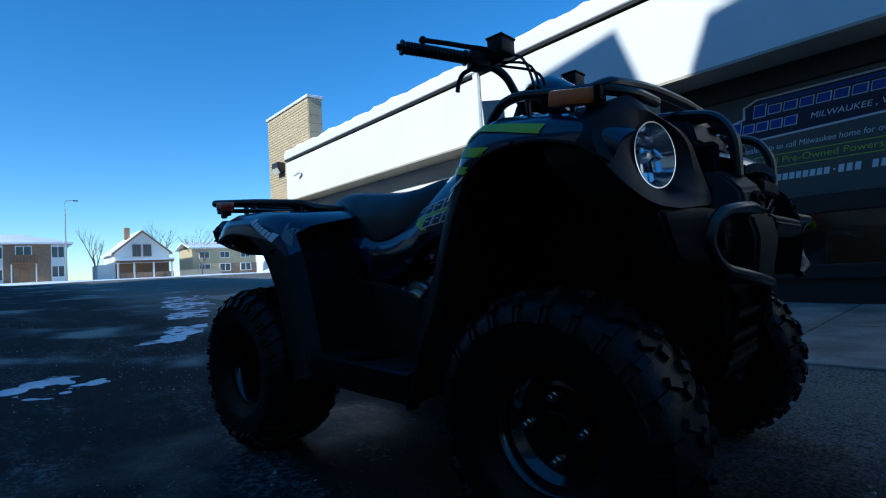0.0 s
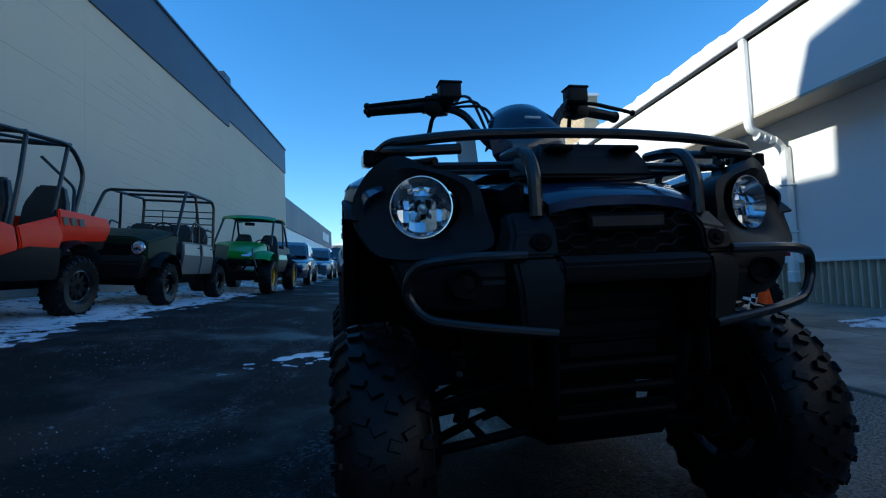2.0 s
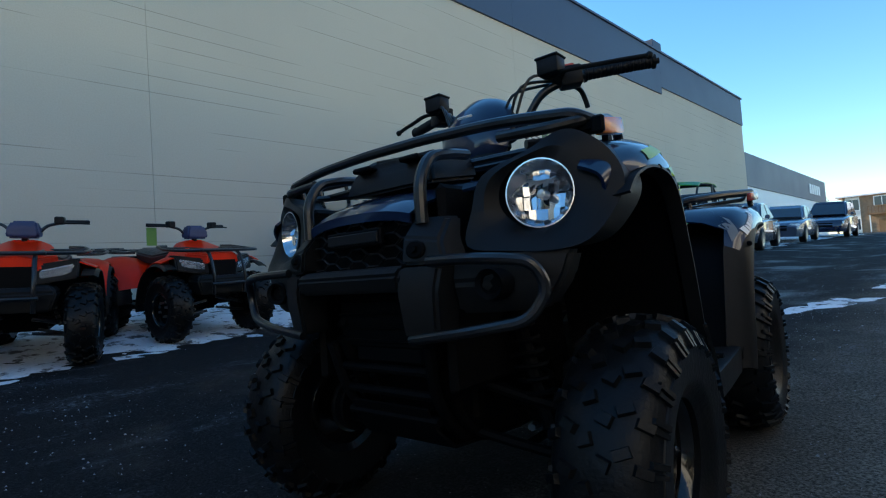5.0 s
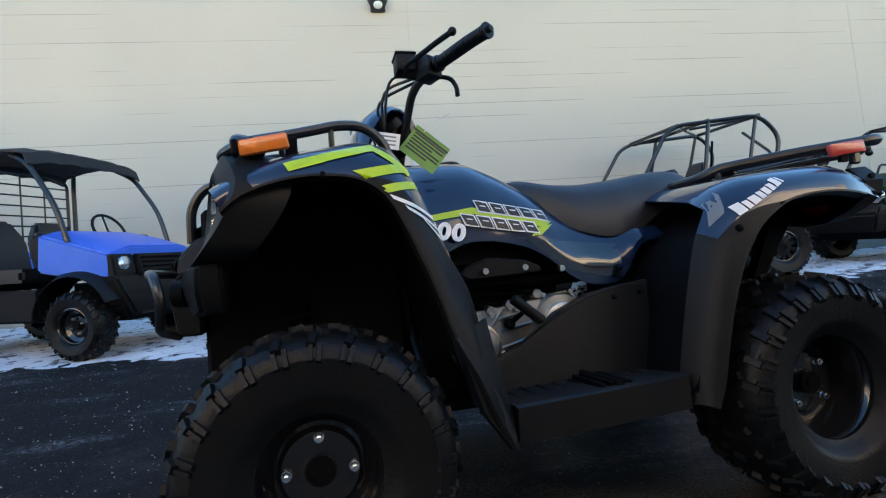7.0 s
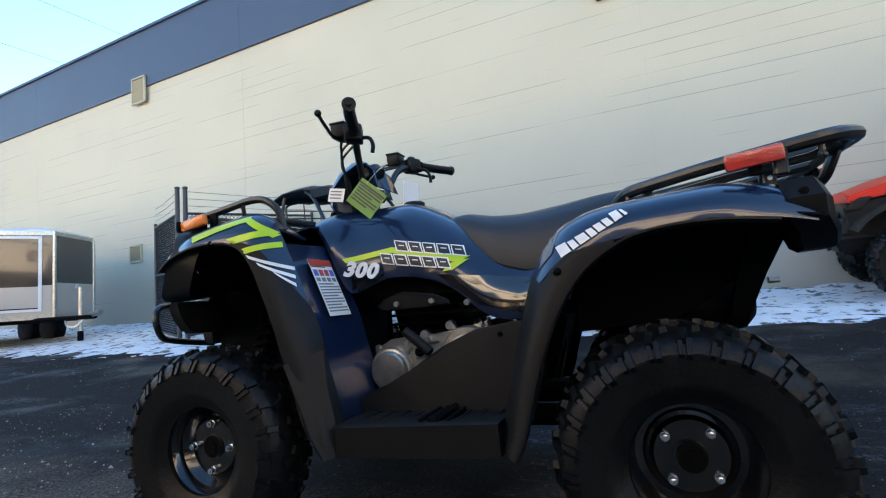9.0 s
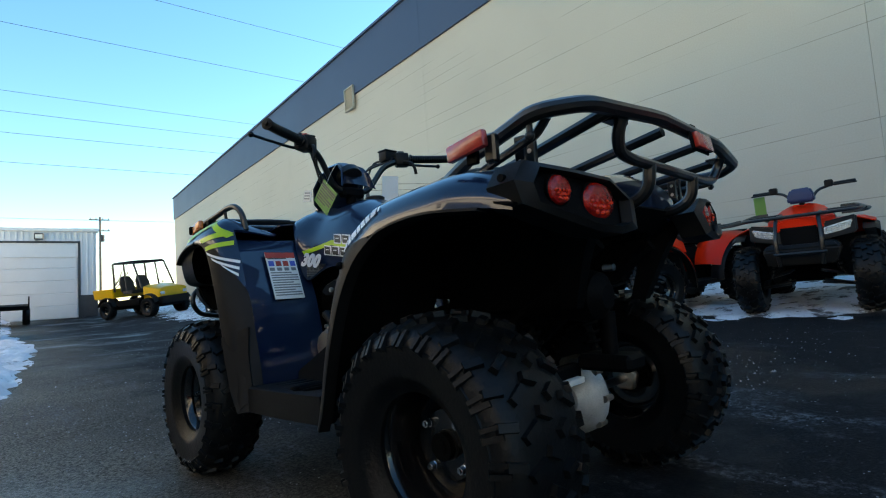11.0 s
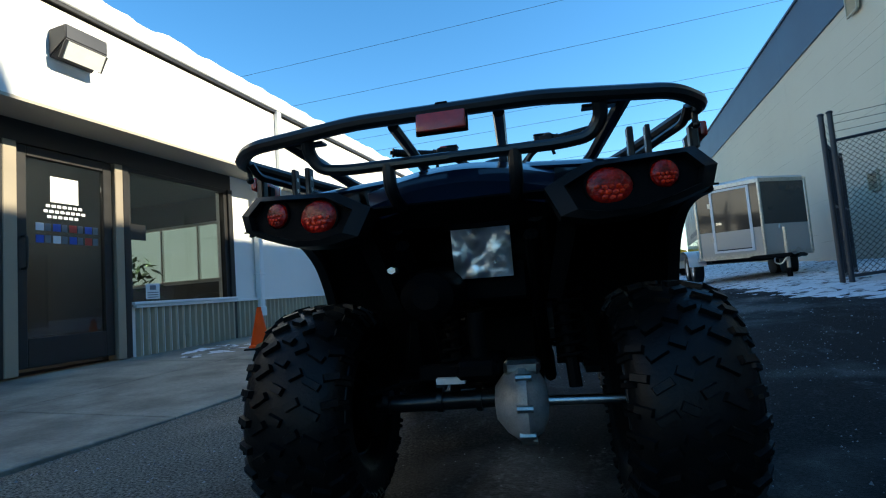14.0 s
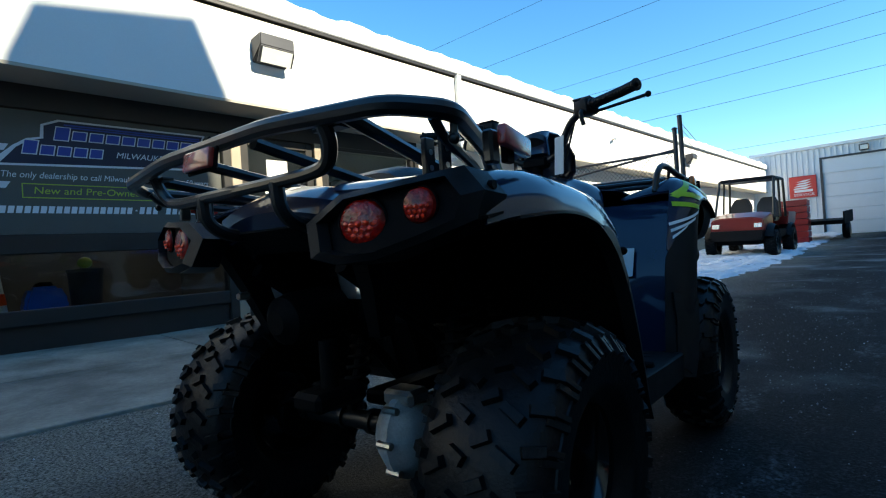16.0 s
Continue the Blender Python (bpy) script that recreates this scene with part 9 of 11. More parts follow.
        box(bm, s * 0.20 - 0.03, 0.23, 1.04, s * 0.20 + 0.03, 0.31, 1.10, 0.008)
        part("switch_box", bm, M_MATTE, q)
        if mirrors:
            mp = bar(q, [(s * 0.22, 0.26, 1.09), (s * 0.27, 0.27, 1.24)], 0.006, "mirror_stem")
            bm = bmesh.new()
            ball(bm, (s * 0.29, 0.27, 1.27), 0.05, 12, 8, 1.2, 0.35, 0.9)
            part("mirror", bm, M_MATTE, mp)
    for y, z, x in ((hb + 0.05, 0.825, 0.41), (hb - 0.12, 0.84, 0.39), (-hb - 0.16, 0.825, 0.40)):
        bar(q, [(-x, y, z), (x, y, z)], 0.011, "rack_bar")
    bar(q, [(-0.20, hb + 0.225, 0.82), (0.20, hb + 0.225, 0.82)], 0.013, "rack_bar")
    bar(q, [(-0.17, hb + 0.31, 0.52), (0.17, hb + 0.31, 0.52)], 0.013, "bumper_bar")
    block(q, "grille", [quad_ring(-0.12, 0.12, hb + 0.10, hb + 0.22, 0.50), quad_ring(-0.13, 0.13, hb + 0.06, hb + 0.20, 0.74)], M_DARK, 0.01)
    block(q, "bumper", [quad_ring(-0.22, 0.22, hb + 0.08, hb + 0.24, 0.42), quad_ring(-0.26, 0.26, hb + 0.06, hb + 0.25, 0.55), quad_ring(-0.22, 0.22, hb + 0.05, hb + 0.22, 0.60)], M_MATTE, 0.014)
    block(q, "hood", [cross([(1, 0.70), (0.9, 0.78), (0.5, 0.80)], 0.15, hb + 0.20), cross([(1, 0.70), (0.95, 0.80), (0.5, 0.82)], 0.24, hb), cross([(1, 0.74), (0.8, 0.88), (0.4, 0.92)], 0.20, 0.30)], paint, 0.01)
    block(q, "tank_cover", [cross([(1, 0.62), (0.85, 0.80), (0.4, 0.92)], 0.18, 0.34), cross([(1, 0.58), (0.8, 0.80), (0.4, 0.90)], 0.17, 0.12), cross([(1, 0.58), (0.8, 0.70), (0.4, 0.76)], 0.15, -0.10)], paint, 0.012)
    block(q, "seat", [cross([(0.8, 0.72), (0.9, 0.80), (0.5, 0.84)], 0.12, 0.06), cross([(0.9, 0.68), (1.0, 0.76), (0.6, 0.81)], 0.17, -0.18), cross([(0.9, 0.70), (1.0, 0.80), (0.6, 0.84)], 0.18, -0.48), cross([(0.8, 0.76), (0.8, 0.83), (0.5, 0.85)], 0.13, -0.60)], seat_mat, 0.016, "cloth-covered saddle" if covered else "")
    block(q, "engine", [quad_ring(-0.17, 0.17, -0.42, 0.42, 0.24), quad_ring(-0.19, 0.19, -0.40, 0.40, 0.42), quad_ring(-0.13, 0.13, -0.30, 0.30, 0.66)], M_DARK, 0.03)
    block(q, "tail_cover", [quad_ring(-0.26, 0.26, -hb - 0.34, -hb + 0.1, 0.64), quad_ring(-0.24, 0.24, -hb - 0.35, -hb + 0.1, 0.76)], M_MATTE, 0.015)
    bar(q, [(-0.24, 0.24, 1.06), (-0.12, 0.28, 1.03), (-0.06, 0.30, 0.94), (0.06, 0.30, 0.94), (0.12, 0.28, 1.03), (0.24, 0.24, 1.06)], 0.012, "handlebar", bend=0.04)
    bar(q, [(0, 0.36, 0.80), (0, 0.30, 0.95)], 0.022, "steering_stem")
    bar(q, [(-0.33, -hb, wr), (0.33, -hb, wr)], 0.025, "rear_axle", M_DARK)
    block(q, "handlebar_pod", [quad_ring(-0.09, 0.09, 0.26, 0.38, 0.93), quad_ring(-0.10, 0.10, 0.25, 0.39, 0.98), quad_ring(-0.07, 0.07, 0.27, 0.36, 1.06)], pod, 0.014)
    if tag:
        bm = bmesh.new()
        box(bm, 0.285, 0.185, 0.87, 0.375, 0.19, 1.04, 0.002)
        part("sales_tag", bm, M_TAG_GREEN, q, "lime green sales tag")
    for o in q.children:
        if not o.name.startswith("wheel"):
            o.matrix_basis = Matrix.Diagonal((0.93, 0.96, 0.90, 1))
    return q


def seat_unit(parent, x, y, z, w=0.46, mat=None, high=0.60):
    mat = mat or M_VINYL
    block(parent, "seat_cushion", [quad_ring(x - w / 2, x + w / 2, y - 0.22, y + 0.26, z - 0.12), quad_ring(x - w / 2, x + w / 2, y - 0.22, y + 0.27, z)], mat, 0.03)
    block(parent, "seat_back", [quad_ring(x - w / 2, x + w / 2, y - 0.28, y - 0.18, z - 0.05), quad_ring(x - w / 2, x + w / 2, y - 0.36, y - 0.25, z + high * 0.6), quad_ring(x - w * 0.3, x + w * 0.3, y - 0.40, y - 0.31, z + high)], mat, 0.025)


def common_sxs(q, base, track, wr, half, rim, spokes, ring=None, face=None):
    for s in (-1, 1):
        for y in (base / 2, -base / 2):
            kit_wheel(q, s * track / 2, y, wr, half, rim, s, spokes, ring, 22, face)
            for dy in (-0.14, 0.14):
                bar(q, [(s * 0.25, y + dy, wr + 0.08), (s * (track / 2 - 0.12), y, wr - 0.02)], 0.017, "control_arm")
            bar(q, [(s * (track / 2 - 0.2), y, wr + 0.02), (s * 0.34, y - 0.05, wr + 0.45)], 0.03, "shock_absorber", M_DARK)
    block(q, "chassis", [quad_ring(-0.42, 0.42, -base / 2 - 0.35, base / 2 + 0.35, 0.30), quad_ring(-0.50, 0.50, -base / 2 - 0.38, base / 2 + 0.38, 0.42), quad_ring(-0.48, 0.48, -base / 2 - 0.38, base / 2 + 0.30, 0.50)], M_DARK, 0.02)


def steering_wheel(q, x, y, z):
    bm = bmesh.new()
    pm = pose(x, y, z, -62, 0, 0)
    tube(bm, [pm @ Vector((0.18 * math.cos(2 * math.pi * k / 20), 0.18 * math.sin(2 * math.pi * k / 20), 0)) for k in range(20)], 0.014, 8, closed=True)
    for a in (0.5, 2.64, 4.71):
        tube(bm, [pm @ Vector((0, 0, -0.02)), pm @ Vector((0.17 * math.cos(a), 0.17 * math.sin(a), 0))], 0.010, 6)
    part("steering_wheel", bm, M_MATTE, q)


# ---- red side-by-side with an open cage
SXS_RED = thing("side_by_side", parked(4.85, -3.5, -4, 2.05, 1.45) @ Matrix.Scale(1.07, 4), "red and black side-by-side buggy with an open black roll cage", "utility vehicle", "side-by-side vehicles for sale")
q = SXS_RED
common_sxs(q, 1.92, 1.36, 0.335, 0.12, 0.17, 10)
block(q, "hood", [cross([(1.0, 0.86), (0.95, 0.92), (0.5, 0.96)], 0.48, 1.32), cross([(1.0, 0.90), (0.95, 1.00), (0.5, 1.05)], 0.58, 1.02), cross([(1.0, 0.94), (0.95, 1.06), (0.5, 1.12)], 0.62, 0.62)], M_RED, 0.015, "red hood")
block(q, "nose_body", [cross([(1.0, 0.56), (0.98, 0.84), (0.5, 0.86)], 0.50, 1.36), cross([(1.0, 0.58), (0.98, 0.88), (0.5, 0.90)], 0.58, 1.02), cross([(1.0, 0.58), (0.98, 0.92), (0.5, 0.94)], 0.62, 0.60)], M_MATTE, 0.02, "black moulded nose")
block(q, "front_bumper", [quad_ring(-0.46, 0.46, 1.12, 1.42, 0.42), quad_ring(-0.52, 0.52, 1.10, 1.46, 0.58), quad_ring(-0.48, 0.48, 1.06, 1.36, 0.76)], M_MATTE, 0.025)
block(q, "nose_grille", [quad_ring(-0.30, 0.30, 1.28, 1.43, 0.62), quad_ring(-0.30, 0.30, 1.24, 1.36, 0.80)], M_DARK, 0.01)
for s in (-1, 1):
    bar(q, [(s * 0.18, 1.46, 0.45), (s * 0.20, 1.50, 0.66), (s * 0.34, 1.45, 0.74), (s * 0.46, 1.34, 0.70)], 0.018, "bumper_bar")
    block(q, "headlight", [quad_ring(s * 0.34, s * 0.54, 1.24, 1.36, 0.80), quad_ring(s * 0.34, s * 0.56, 1.16, 1.26, 0.90)], M_TRAILER_DARK, 0.012, "dark angular headlight")
    arch(q, "front_fender", s, 0.96, 0.36, 0.47, 0.45, 0.78, 35, 165, M_MATTE, 0.02, label="black moulded wheel arch")
    arch(q, "rear_fender", s, -0.96, 0.36, 0.46, 0.45, 0.78, 15, 150, M_MATTE, 0.02)
    block(q, "front_door", [[(s * 0.70, 0.58, 0.46), (s * 0.74, 0.58, 0.46), (s * 0.74, -0.10, 0.46), (s * 0.70, -0.10, 0.46)], [(s * 0.74, 0.56, 0.80), (s * 0.78, 0.56, 0.80), (s * 0.78, -0.10, 0.74), (s * 0.74, -0.10, 0.74)], [(s * 0.70, 0.50, 1.04), (s * 0.73, 0.50, 1.04), (s * 0.73, -0.10, 0.92), (s * 0.70, -0.10, 0.92)]], M_RED, 0.012, "red moulded door")
    block(q, "door_lower", [quad_ring(s * 0.70, s * 0.775, -0.62, 0.60, 0.42), quad_ring(s * 0.72, s * 0.795, -0.62, 0.58, 0.50), quad_ring(s * 0.74, s * 0.796, -0.62, -0.22, 0.74)], M_MATTE, 0.012)
    block(q, "rear_door", [[(s * 0.70, -0.13, 0.60), (s * 0.74, -0.13, 0.60), (s * 0.74, -0.62, 0.60), (s * 0.70, -0.62, 0.60)], [(s * 0.74, -0.13, 0.76), (s * 0.78, -0.13, 0.76), (s * 0.78, -0.66, 0.86), (s * 0.74, -0.66, 0.86)], [(s * 0.70, -0.13, 0.92), (s * 0.73, -0.13, 0.92), (s * 0.73, -0.62, 1.06), (s * 0.70, -0.62, 1.06)]], M_RED, 0.012)
    block(q, "bed_side", [[(s * 0.66, -0.66, 0.80), (s * 0.70, -0.66, 0.80), (s * 0.70, -1.46, 0.84), (s * 0.66, -1.46, 0.84)], [(s * 0.70, -0.64, 0.96), (s * 0.74, -0.64, 0.96), (s * 0.74, -1.48, 0.98), (s * 0.70, -1.48, 0.98)], [(s * 0.68, -0.66, 1.14), (s * 0.71, -0.66, 1.14), (s * 0.71, -1.46, 1.10), (s * 0.68, -1.46, 1.10)]], M_RED, 0.012, "red cargo bed side")
    for k in range(3):
        block(q, "bed_decal", [quad_ring(s * 0.742, s * 0.745, -1.02 + 0.12 * k, -0.94 + 0.12 * k, 0.98), quad_ring(s * 0.734, s * 0.737, -1.00 + 0.12 * k, -0.92 + 0.12 * k, 1.06)], M_INK, 0.0)
    # cage
    bar(q, [(s * 0.66, 0.66, 1.02), (s * 0.62, 0.22, 1.72), (s * 0.60, 0.05, 1.80), (s * 0.60, -0.90, 1.84), (s * 0.62, -1.12, 1.58), (s * 0.64, -0.98, 1.10)], 0.024, bend=0.14)
    bar(q, [(s * 0.66, -0.12, 0.85), (s * 0.64, -0.22, 1.40), (s * 0.60, -0.30, 1.82)], 0.022)
    bar(q, [(s * 0.64, -0.68, 1.08), (s * 0.60, -0.86, 1.82)], 0.020)
    bar(q, [(s * 0.60, 0.02, 1.78), (s * 0.05, -0.30, 1.83)], 0.016)
    bar(q, [(s * 0.60, -0.88, 1.82), (s * 0.05, -0.40, 1.83)], 0.016)
    bar(q, [(s * 0.64, -0.96, 1.12), (s * 0.58, -1.04, 1.40), (s * 0.30, -0.90, 1.70)], 0.016)
    bar(q, [(s * 0.67, 0.52, 1.06), (s * 0.67, 0.40, 1.22), (s * 0.66, 0.20, 1.26), (s * 0.66, 0.06, 1.05)], 0.013, "grab_bar", bend=0.06)
    seat_unit(q, s * 0.33, 0.05, 0.78)
    seat_unit(q, s * 0.33, -0.70, 0.86, high=0.55)
for y, z in ((0.06, 1.80), (-0.30, 1.83), (-0.90, 1.84)):
    bar(q, [(-0.60, y, z), (0.60, y, z)], 0.022)
bar(q, [(-0.66, 0.64, 1.04), (0.66, 0.64, 1.04)], 0.02)
steering_wheel(q, -0.33, 0.42, 1.12)
block(q, "cargo_bed", [quad_ring(-0.66, 0.66, -1.48, -0.66, 0.74), quad_ring(-0.68, 0.68, -1.49, -0.65, 0.84)], M_MATTE, 0.012)
block(q, "tailgate", [quad_ring(-0.66, 0.66, -1.50, -1.46, 0.84), quad_ring(-0.66, 0.66, -1.50, -1.46, 1.08)], M_RED, 0.01)
block(q, "dashboard", [quad_ring(-0.64, 0.64, 0.48, 0.64, 0.86), quad_ring(-0.62, 0.62, 0.50, 0.66, 1.04)], M_MATTE, 0.02)

# ---- dark green crew utility vehicle with a slatted headboard
SXS_CREW = thing("side_by_side", parked(4.38, -7.3, 0, 2.2, 1.22), "dark green four-door utility side-by-side with pale door panels", "utility vehicle", "side-by-side vehicles for sale")
q = SXS_CREW
common_sxs(q, 2.2, 1.22, 0.32, 0.115, 0.165, 0)
block(q, "hood", [cross([(1.0, 0.66), (0.98, 0.92), (0.6, 0.99)], 0.56, 1.52), cross([(1.0, 0.70), (0.98, 1.02), (0.6, 1.10)], 0.64, 1.15), cross([(1.0, 0.74), (0.98, 1.10), (0.6, 1.15)], 0.66, 0.78)], M_GREEN, 0.02, "dark green hood")
block(q, "front_bumper", [quad_ring(-0.50, 0.50, 1.32, 1.66, 0.40), quad_ring(-0.56, 0.56, 1.30, 1.68, 0.62), quad_ring(-0.54, 0.54, 1.30, 1.60, 0.74)], M_MATTE, 0.025)
block(q, "nose_grille", [quad_ring(-0.34, 0.34, 1.46, 1.60, 0.70), quad_ring(-0.34, 0.34, 1.42, 1.56, 0.88)], M_DARK, 0.01)
for s in (-1, 1):
    bm = bmesh.new()
    lathe(bm, [(0.0, 0.015), (0.05, 0.012), (0.075, 0.0), (0.09, 0.004), (0.095, -0.01), (0.09, -0.05), (0.0, -0.05)], pose(s * 0.44, 1.55, 0.84, -90, 0, s * 6), 24)
    part("headlight", bm, M_SILVER, q, "round headlight with bright reflector")
    arch(q, "front_fender", s, 1.1, 0.34, 0.45, 0.42, 0.72, 30, 170, M_MATTE, 0.02)
    arch(q, "rear_fender", s, -1.1, 0.34, 0.44, 0.42, 0.72, 15, 160, M_MATTE, 0.02)
    for y0, y1, nm in ((0.66, -0.08, "front_door"), (-0.12, -0.70, "rear_door")):
        d = block(q, nm, [[(s * 0.64, y0, 0.46), (s * 0.68, y0, 0.46), (s * 0.68, y1, 0.46), (s * 0.64, y1, 0.46)], [(s * 0.67, y0, 0.72), (s * 0.71, y0, 0.72), (s * 0.71, y1, 0.72), (s * 0.67, y1, 0.72)], [(s * 0.65, y0 - 0.03, 0.98), (s * 0.68, y0 - 0.03, 0.98), (s * 0.68, y1, 0.98), (s * 0.65, y1, 0.98)]], M_GREY_PANEL, 0.012, "grey door")
        block(d, "upper_panel", [[(s * 0.708, y0 - 0.05, 0.77), (s * 0.716, y0 - 0.05, 0.77), (s * 0.716, y1 + 0.05, 0.77), (s * 0.708, y1 + 0.05, 0.77)], [(s * 0.684, y0 - 0.07, 0.95), (s * 0.694, y0 - 0.07, 0.95), (s * 0.694, y1 + 0.05, 0.95), (s * 0.684, y1 + 0.05, 0.95)]], M_PALE_PANEL, 0.004, "pale metal upper door panel")
        bar(d, [(s * 0.70, y1 + 0.16, 0.90), (s * 0.725, y1 + 0.14, 0.90), (s * 0.725, y1 + 0.06, 0.90), (s * 0.70, y1 + 0.05, 0.90)], 0.009, "handle", M_MATTE, 0.02)
    bar(q, [(s * 0.66, 0.86, 1.06), (s * 0.62, 0.48, 1.74), (s * 0.60, 0.35, 1.80), (s * 0.60, -0.76, 1.80), (s * 0.62, -0.84, 1.70), (s * 0.64, -0.84, 0.90)], 0.026, bend=0.10)
    bar(q, [(s * 0.66, -0.10, 0.90), (s * 0.64, -0.08, 1.30), (s * 0.60, 0.02, 1.80)], 0.022)
    bar(q, [(s * 0.66, -0.10, 1.28), (s * 0.66, 0.18, 1.32), (s * 0.66, 0.30, 1.02)], 0.016, "grab_bar")
    bar(q, [(s * 0.66, -0.70, 1.22), (s * 0.66, -0.40, 1.26), (s * 0.66, -0.26, 1.02)], 0.016, "grab_bar")
    block(q, "bed_side", [quad_ring(s * 0.62, s * 0.66, -1.66, -0.88, 0.74), quad_ring(s * 0.64, s * 0.68, -1.68, -0.87, 1.02)], M_GREEN, 0.012)
    seat_unit(q, s * 0.30, 0.18, 0.80, 0.5, high=0.5)
    seat_unit(q, s * 0.30, -0.52, 0.82, 0.5, high=0.5)
for k in range(5):
    bar(q, [(-0.62, -0.87, 1.14 + 0.115 * k), (0.62, -0.87, 1.14 + 0.115 * k)], 0.011, "headboard_bar")
for x in (-0.3, 0.3):
    bar(q, [(x, -0.875, 1.02), (x, -0.875, 1.62)], 0.011, "headboard_bar")
for y, z in ((0.36, 1.80), (-0.20, 1.80), (-0.80, 1.78)):
    bar(q, [(-0.60, y, z), (0.60, y, z)], 0.022)
bar(q, [(-0.66, 0.80, 1.10), (0.66, 0.80, 1.10)], 0.02)
steering_wheel(q, -0.30, 0.52, 1.12)
block(q, "cargo_bed", [quad_ring(-0.62, 0.62, -1.68, -0.88, 0.70), quad_ring(-0.64, 0.64, -1.68, -0.88, 0.78)], M_MATTE, 0.012)
block(q, "tailgate", [quad_ring(-0.64, 0.64, -1.70, -1.66, 0.76), quad_ring(-0.64, 0.64, -1.70, -1.66, 1.02)], M_GREEN, 0.01)
block(q, "dashboard", [quad_ring(-0.62, 0.62, 0.62, 0.80, 0.88), quad_ring(-0.62, 0.62, 0.64, 0.82, 1.08)], M_MATTE, 0.02)

# ---- lime sport buggy with a roof
SXS_SPORT = thing("side_by_side", parked(3.95, -11.5, 0, 2.45, 1.55), "lime green and black sport buggy with a green roof", "utility vehicle", "side-by-side vehicles for sale")
q = SXS_SPORT
common_sxs(q, 2.45, 1.50, 0.40, 0.13, 0.20, 8, M_YELLOW)
block(q, "hood", [cross([(1.0, 0.78), (0.9, 0.90), (0.5, 0.94)], 0.42, 1.62), cross([(1.0, 0.80), (0.9, 1.06), (0.5, 1.10)], 0.58, 1.20), cross([(1.0, 0.84), (0.9, 1.16), (0.5, 1.20)], 0.62, 0.75)], M_LIME_BODY, 0.02, "lime green hood")
for s in (-1, 1):
    arch(q, "front_fender", s, 1.22, 0.44, 0.52, 0.42, 0.86, 40, 150, M_LIME_BODY, 0.03, label="lime green wheel arch")
    arch(q, "rear_fender", s, -1.22, 0.44, 0.52, 0.42, 0.86, 30, 130, M_MATTE, 0.03)
    bar(q, [(s * 0.58, 1.66, 0.60), (s * 0.50, 1.70, 0.90), (s * 0.44, 1.50, 1.02)], 0.02, "bumper_bar")
    bar(q, [(s * 0.30, 1.22, 0.52), (s * 0.66, 1.22, 0.40)], 0.03, "suspension_arm", M_LIME_BODY)
    block(q, "headlight", [quad_ring(s * 0.24, s * 0.44, 1.56, 1.66, 0.84), quad_ring(s * 0.26, s * 0.46, 1.50, 1.58, 0.92)], M_SILVER, 0.01)
    block(q, "door", [quad_ring(s * 0.70, s * 0.75, -0.50, 0.55, 0.50), quad_ring(s * 0.76, s * 0.81, -0.56, 0.56, 0.78), quad_ring(s * 0.72, s * 0.75, -0.50, 0.45, 1.08)], M_MATTE, 0.014)
    block(q, "door_stripe", [quad_ring(s * 0.80, s * 0.815, -0.50, 0.50, 0.80), quad_ring(s * 0.775, s * 0.79, -0.50, 0.40, 0.92)], M_LIME_BODY, 0.004)
    bar(q, [(s * 0.66, 0.72, 1.12), (s * 0.60, 0.28, 1.76), (s * 0.58, 0.10, 1.82), (s * 0.58, -0.72, 1.84), (s * 0.62, -1.02, 1.50), (s * 0.62, -1.35, 1.15)], 0.026, bend=0.12)
    bar(q, [(s * 0.68, -0.60, 1.00), (s * 0.60, -0.66, 1.82)], 0.024)
    block(q, "rear_body_side", [quad_ring(s * 0.50, s * 0.70, -1.50, -0.62, 0.84), quad_ring(s * 0.50, s * 0.66, -1.45, -0.66, 1.16)], M_MATTE, 0.03)
    seat_unit(q, s * 0.32, -0.20, 0.76, 0.5, high=0.68)
bm = bmesh.new()
sheet(bm, [[Vector((0.64 * k / 4, y, z - 0.05 * abs(k / 4) ** 3)) for k in range(-4, 5)] for y, z in ((0.34, 1.80), (0.20, 1.88), (-0.30, 1.90), (-0.80, 1.88), (-0.92, 1.82))], 0.02)
part("roof", bm, M_LIME_BODY, q, "green moulded roof")
for y, z in ((0.12, 1.80), (-0.72, 1.82)):
    bar(q, [(-0.58, y, z), (0.58, y, z)], 0.022)
steering_wheel(q, -0.32, 0.30, 1.12)
block(q, "rear_view_mirror", [quad_ring(-0.12, 0.12, 0.18, 0.21, 1.62), quad_ring(-0.12, 0.12, 0.18, 0.21, 1.70)], M_MATTE, 0.01)
block(q, "dashboard", [quad_ring(-0.60, 0.60, 0.50, 0.70, 0.90), quad_ring(-0.58, 0.58, 0.50, 0.72, 1.14)], M_MATTE, 0.03)
block(q, "tail", [quad_ring(-0.55, 0.55, -1.60, -1.0, 0.60), quad_ring(-0.60, 0.60, -1.58, -1.0, 0.90)], M_MATTE, 0.03)

# ---- blue utility vehicle with a canvas roof
HEAD = math.degrees(math.atan2(0.33, -0.94))
SXS_BLUE = thing("side_by_side", parked(3.87, 3.37, HEAD, 1.58, 1.12), "blue utility side-by-side with a black canvas roof, on snow", "utility vehicle", "side-by-side vehicles for sale")
q = SXS_BLUE
common_sxs(q, 1.58, 1.10, 0.29, 0.11, 0.15, 0)
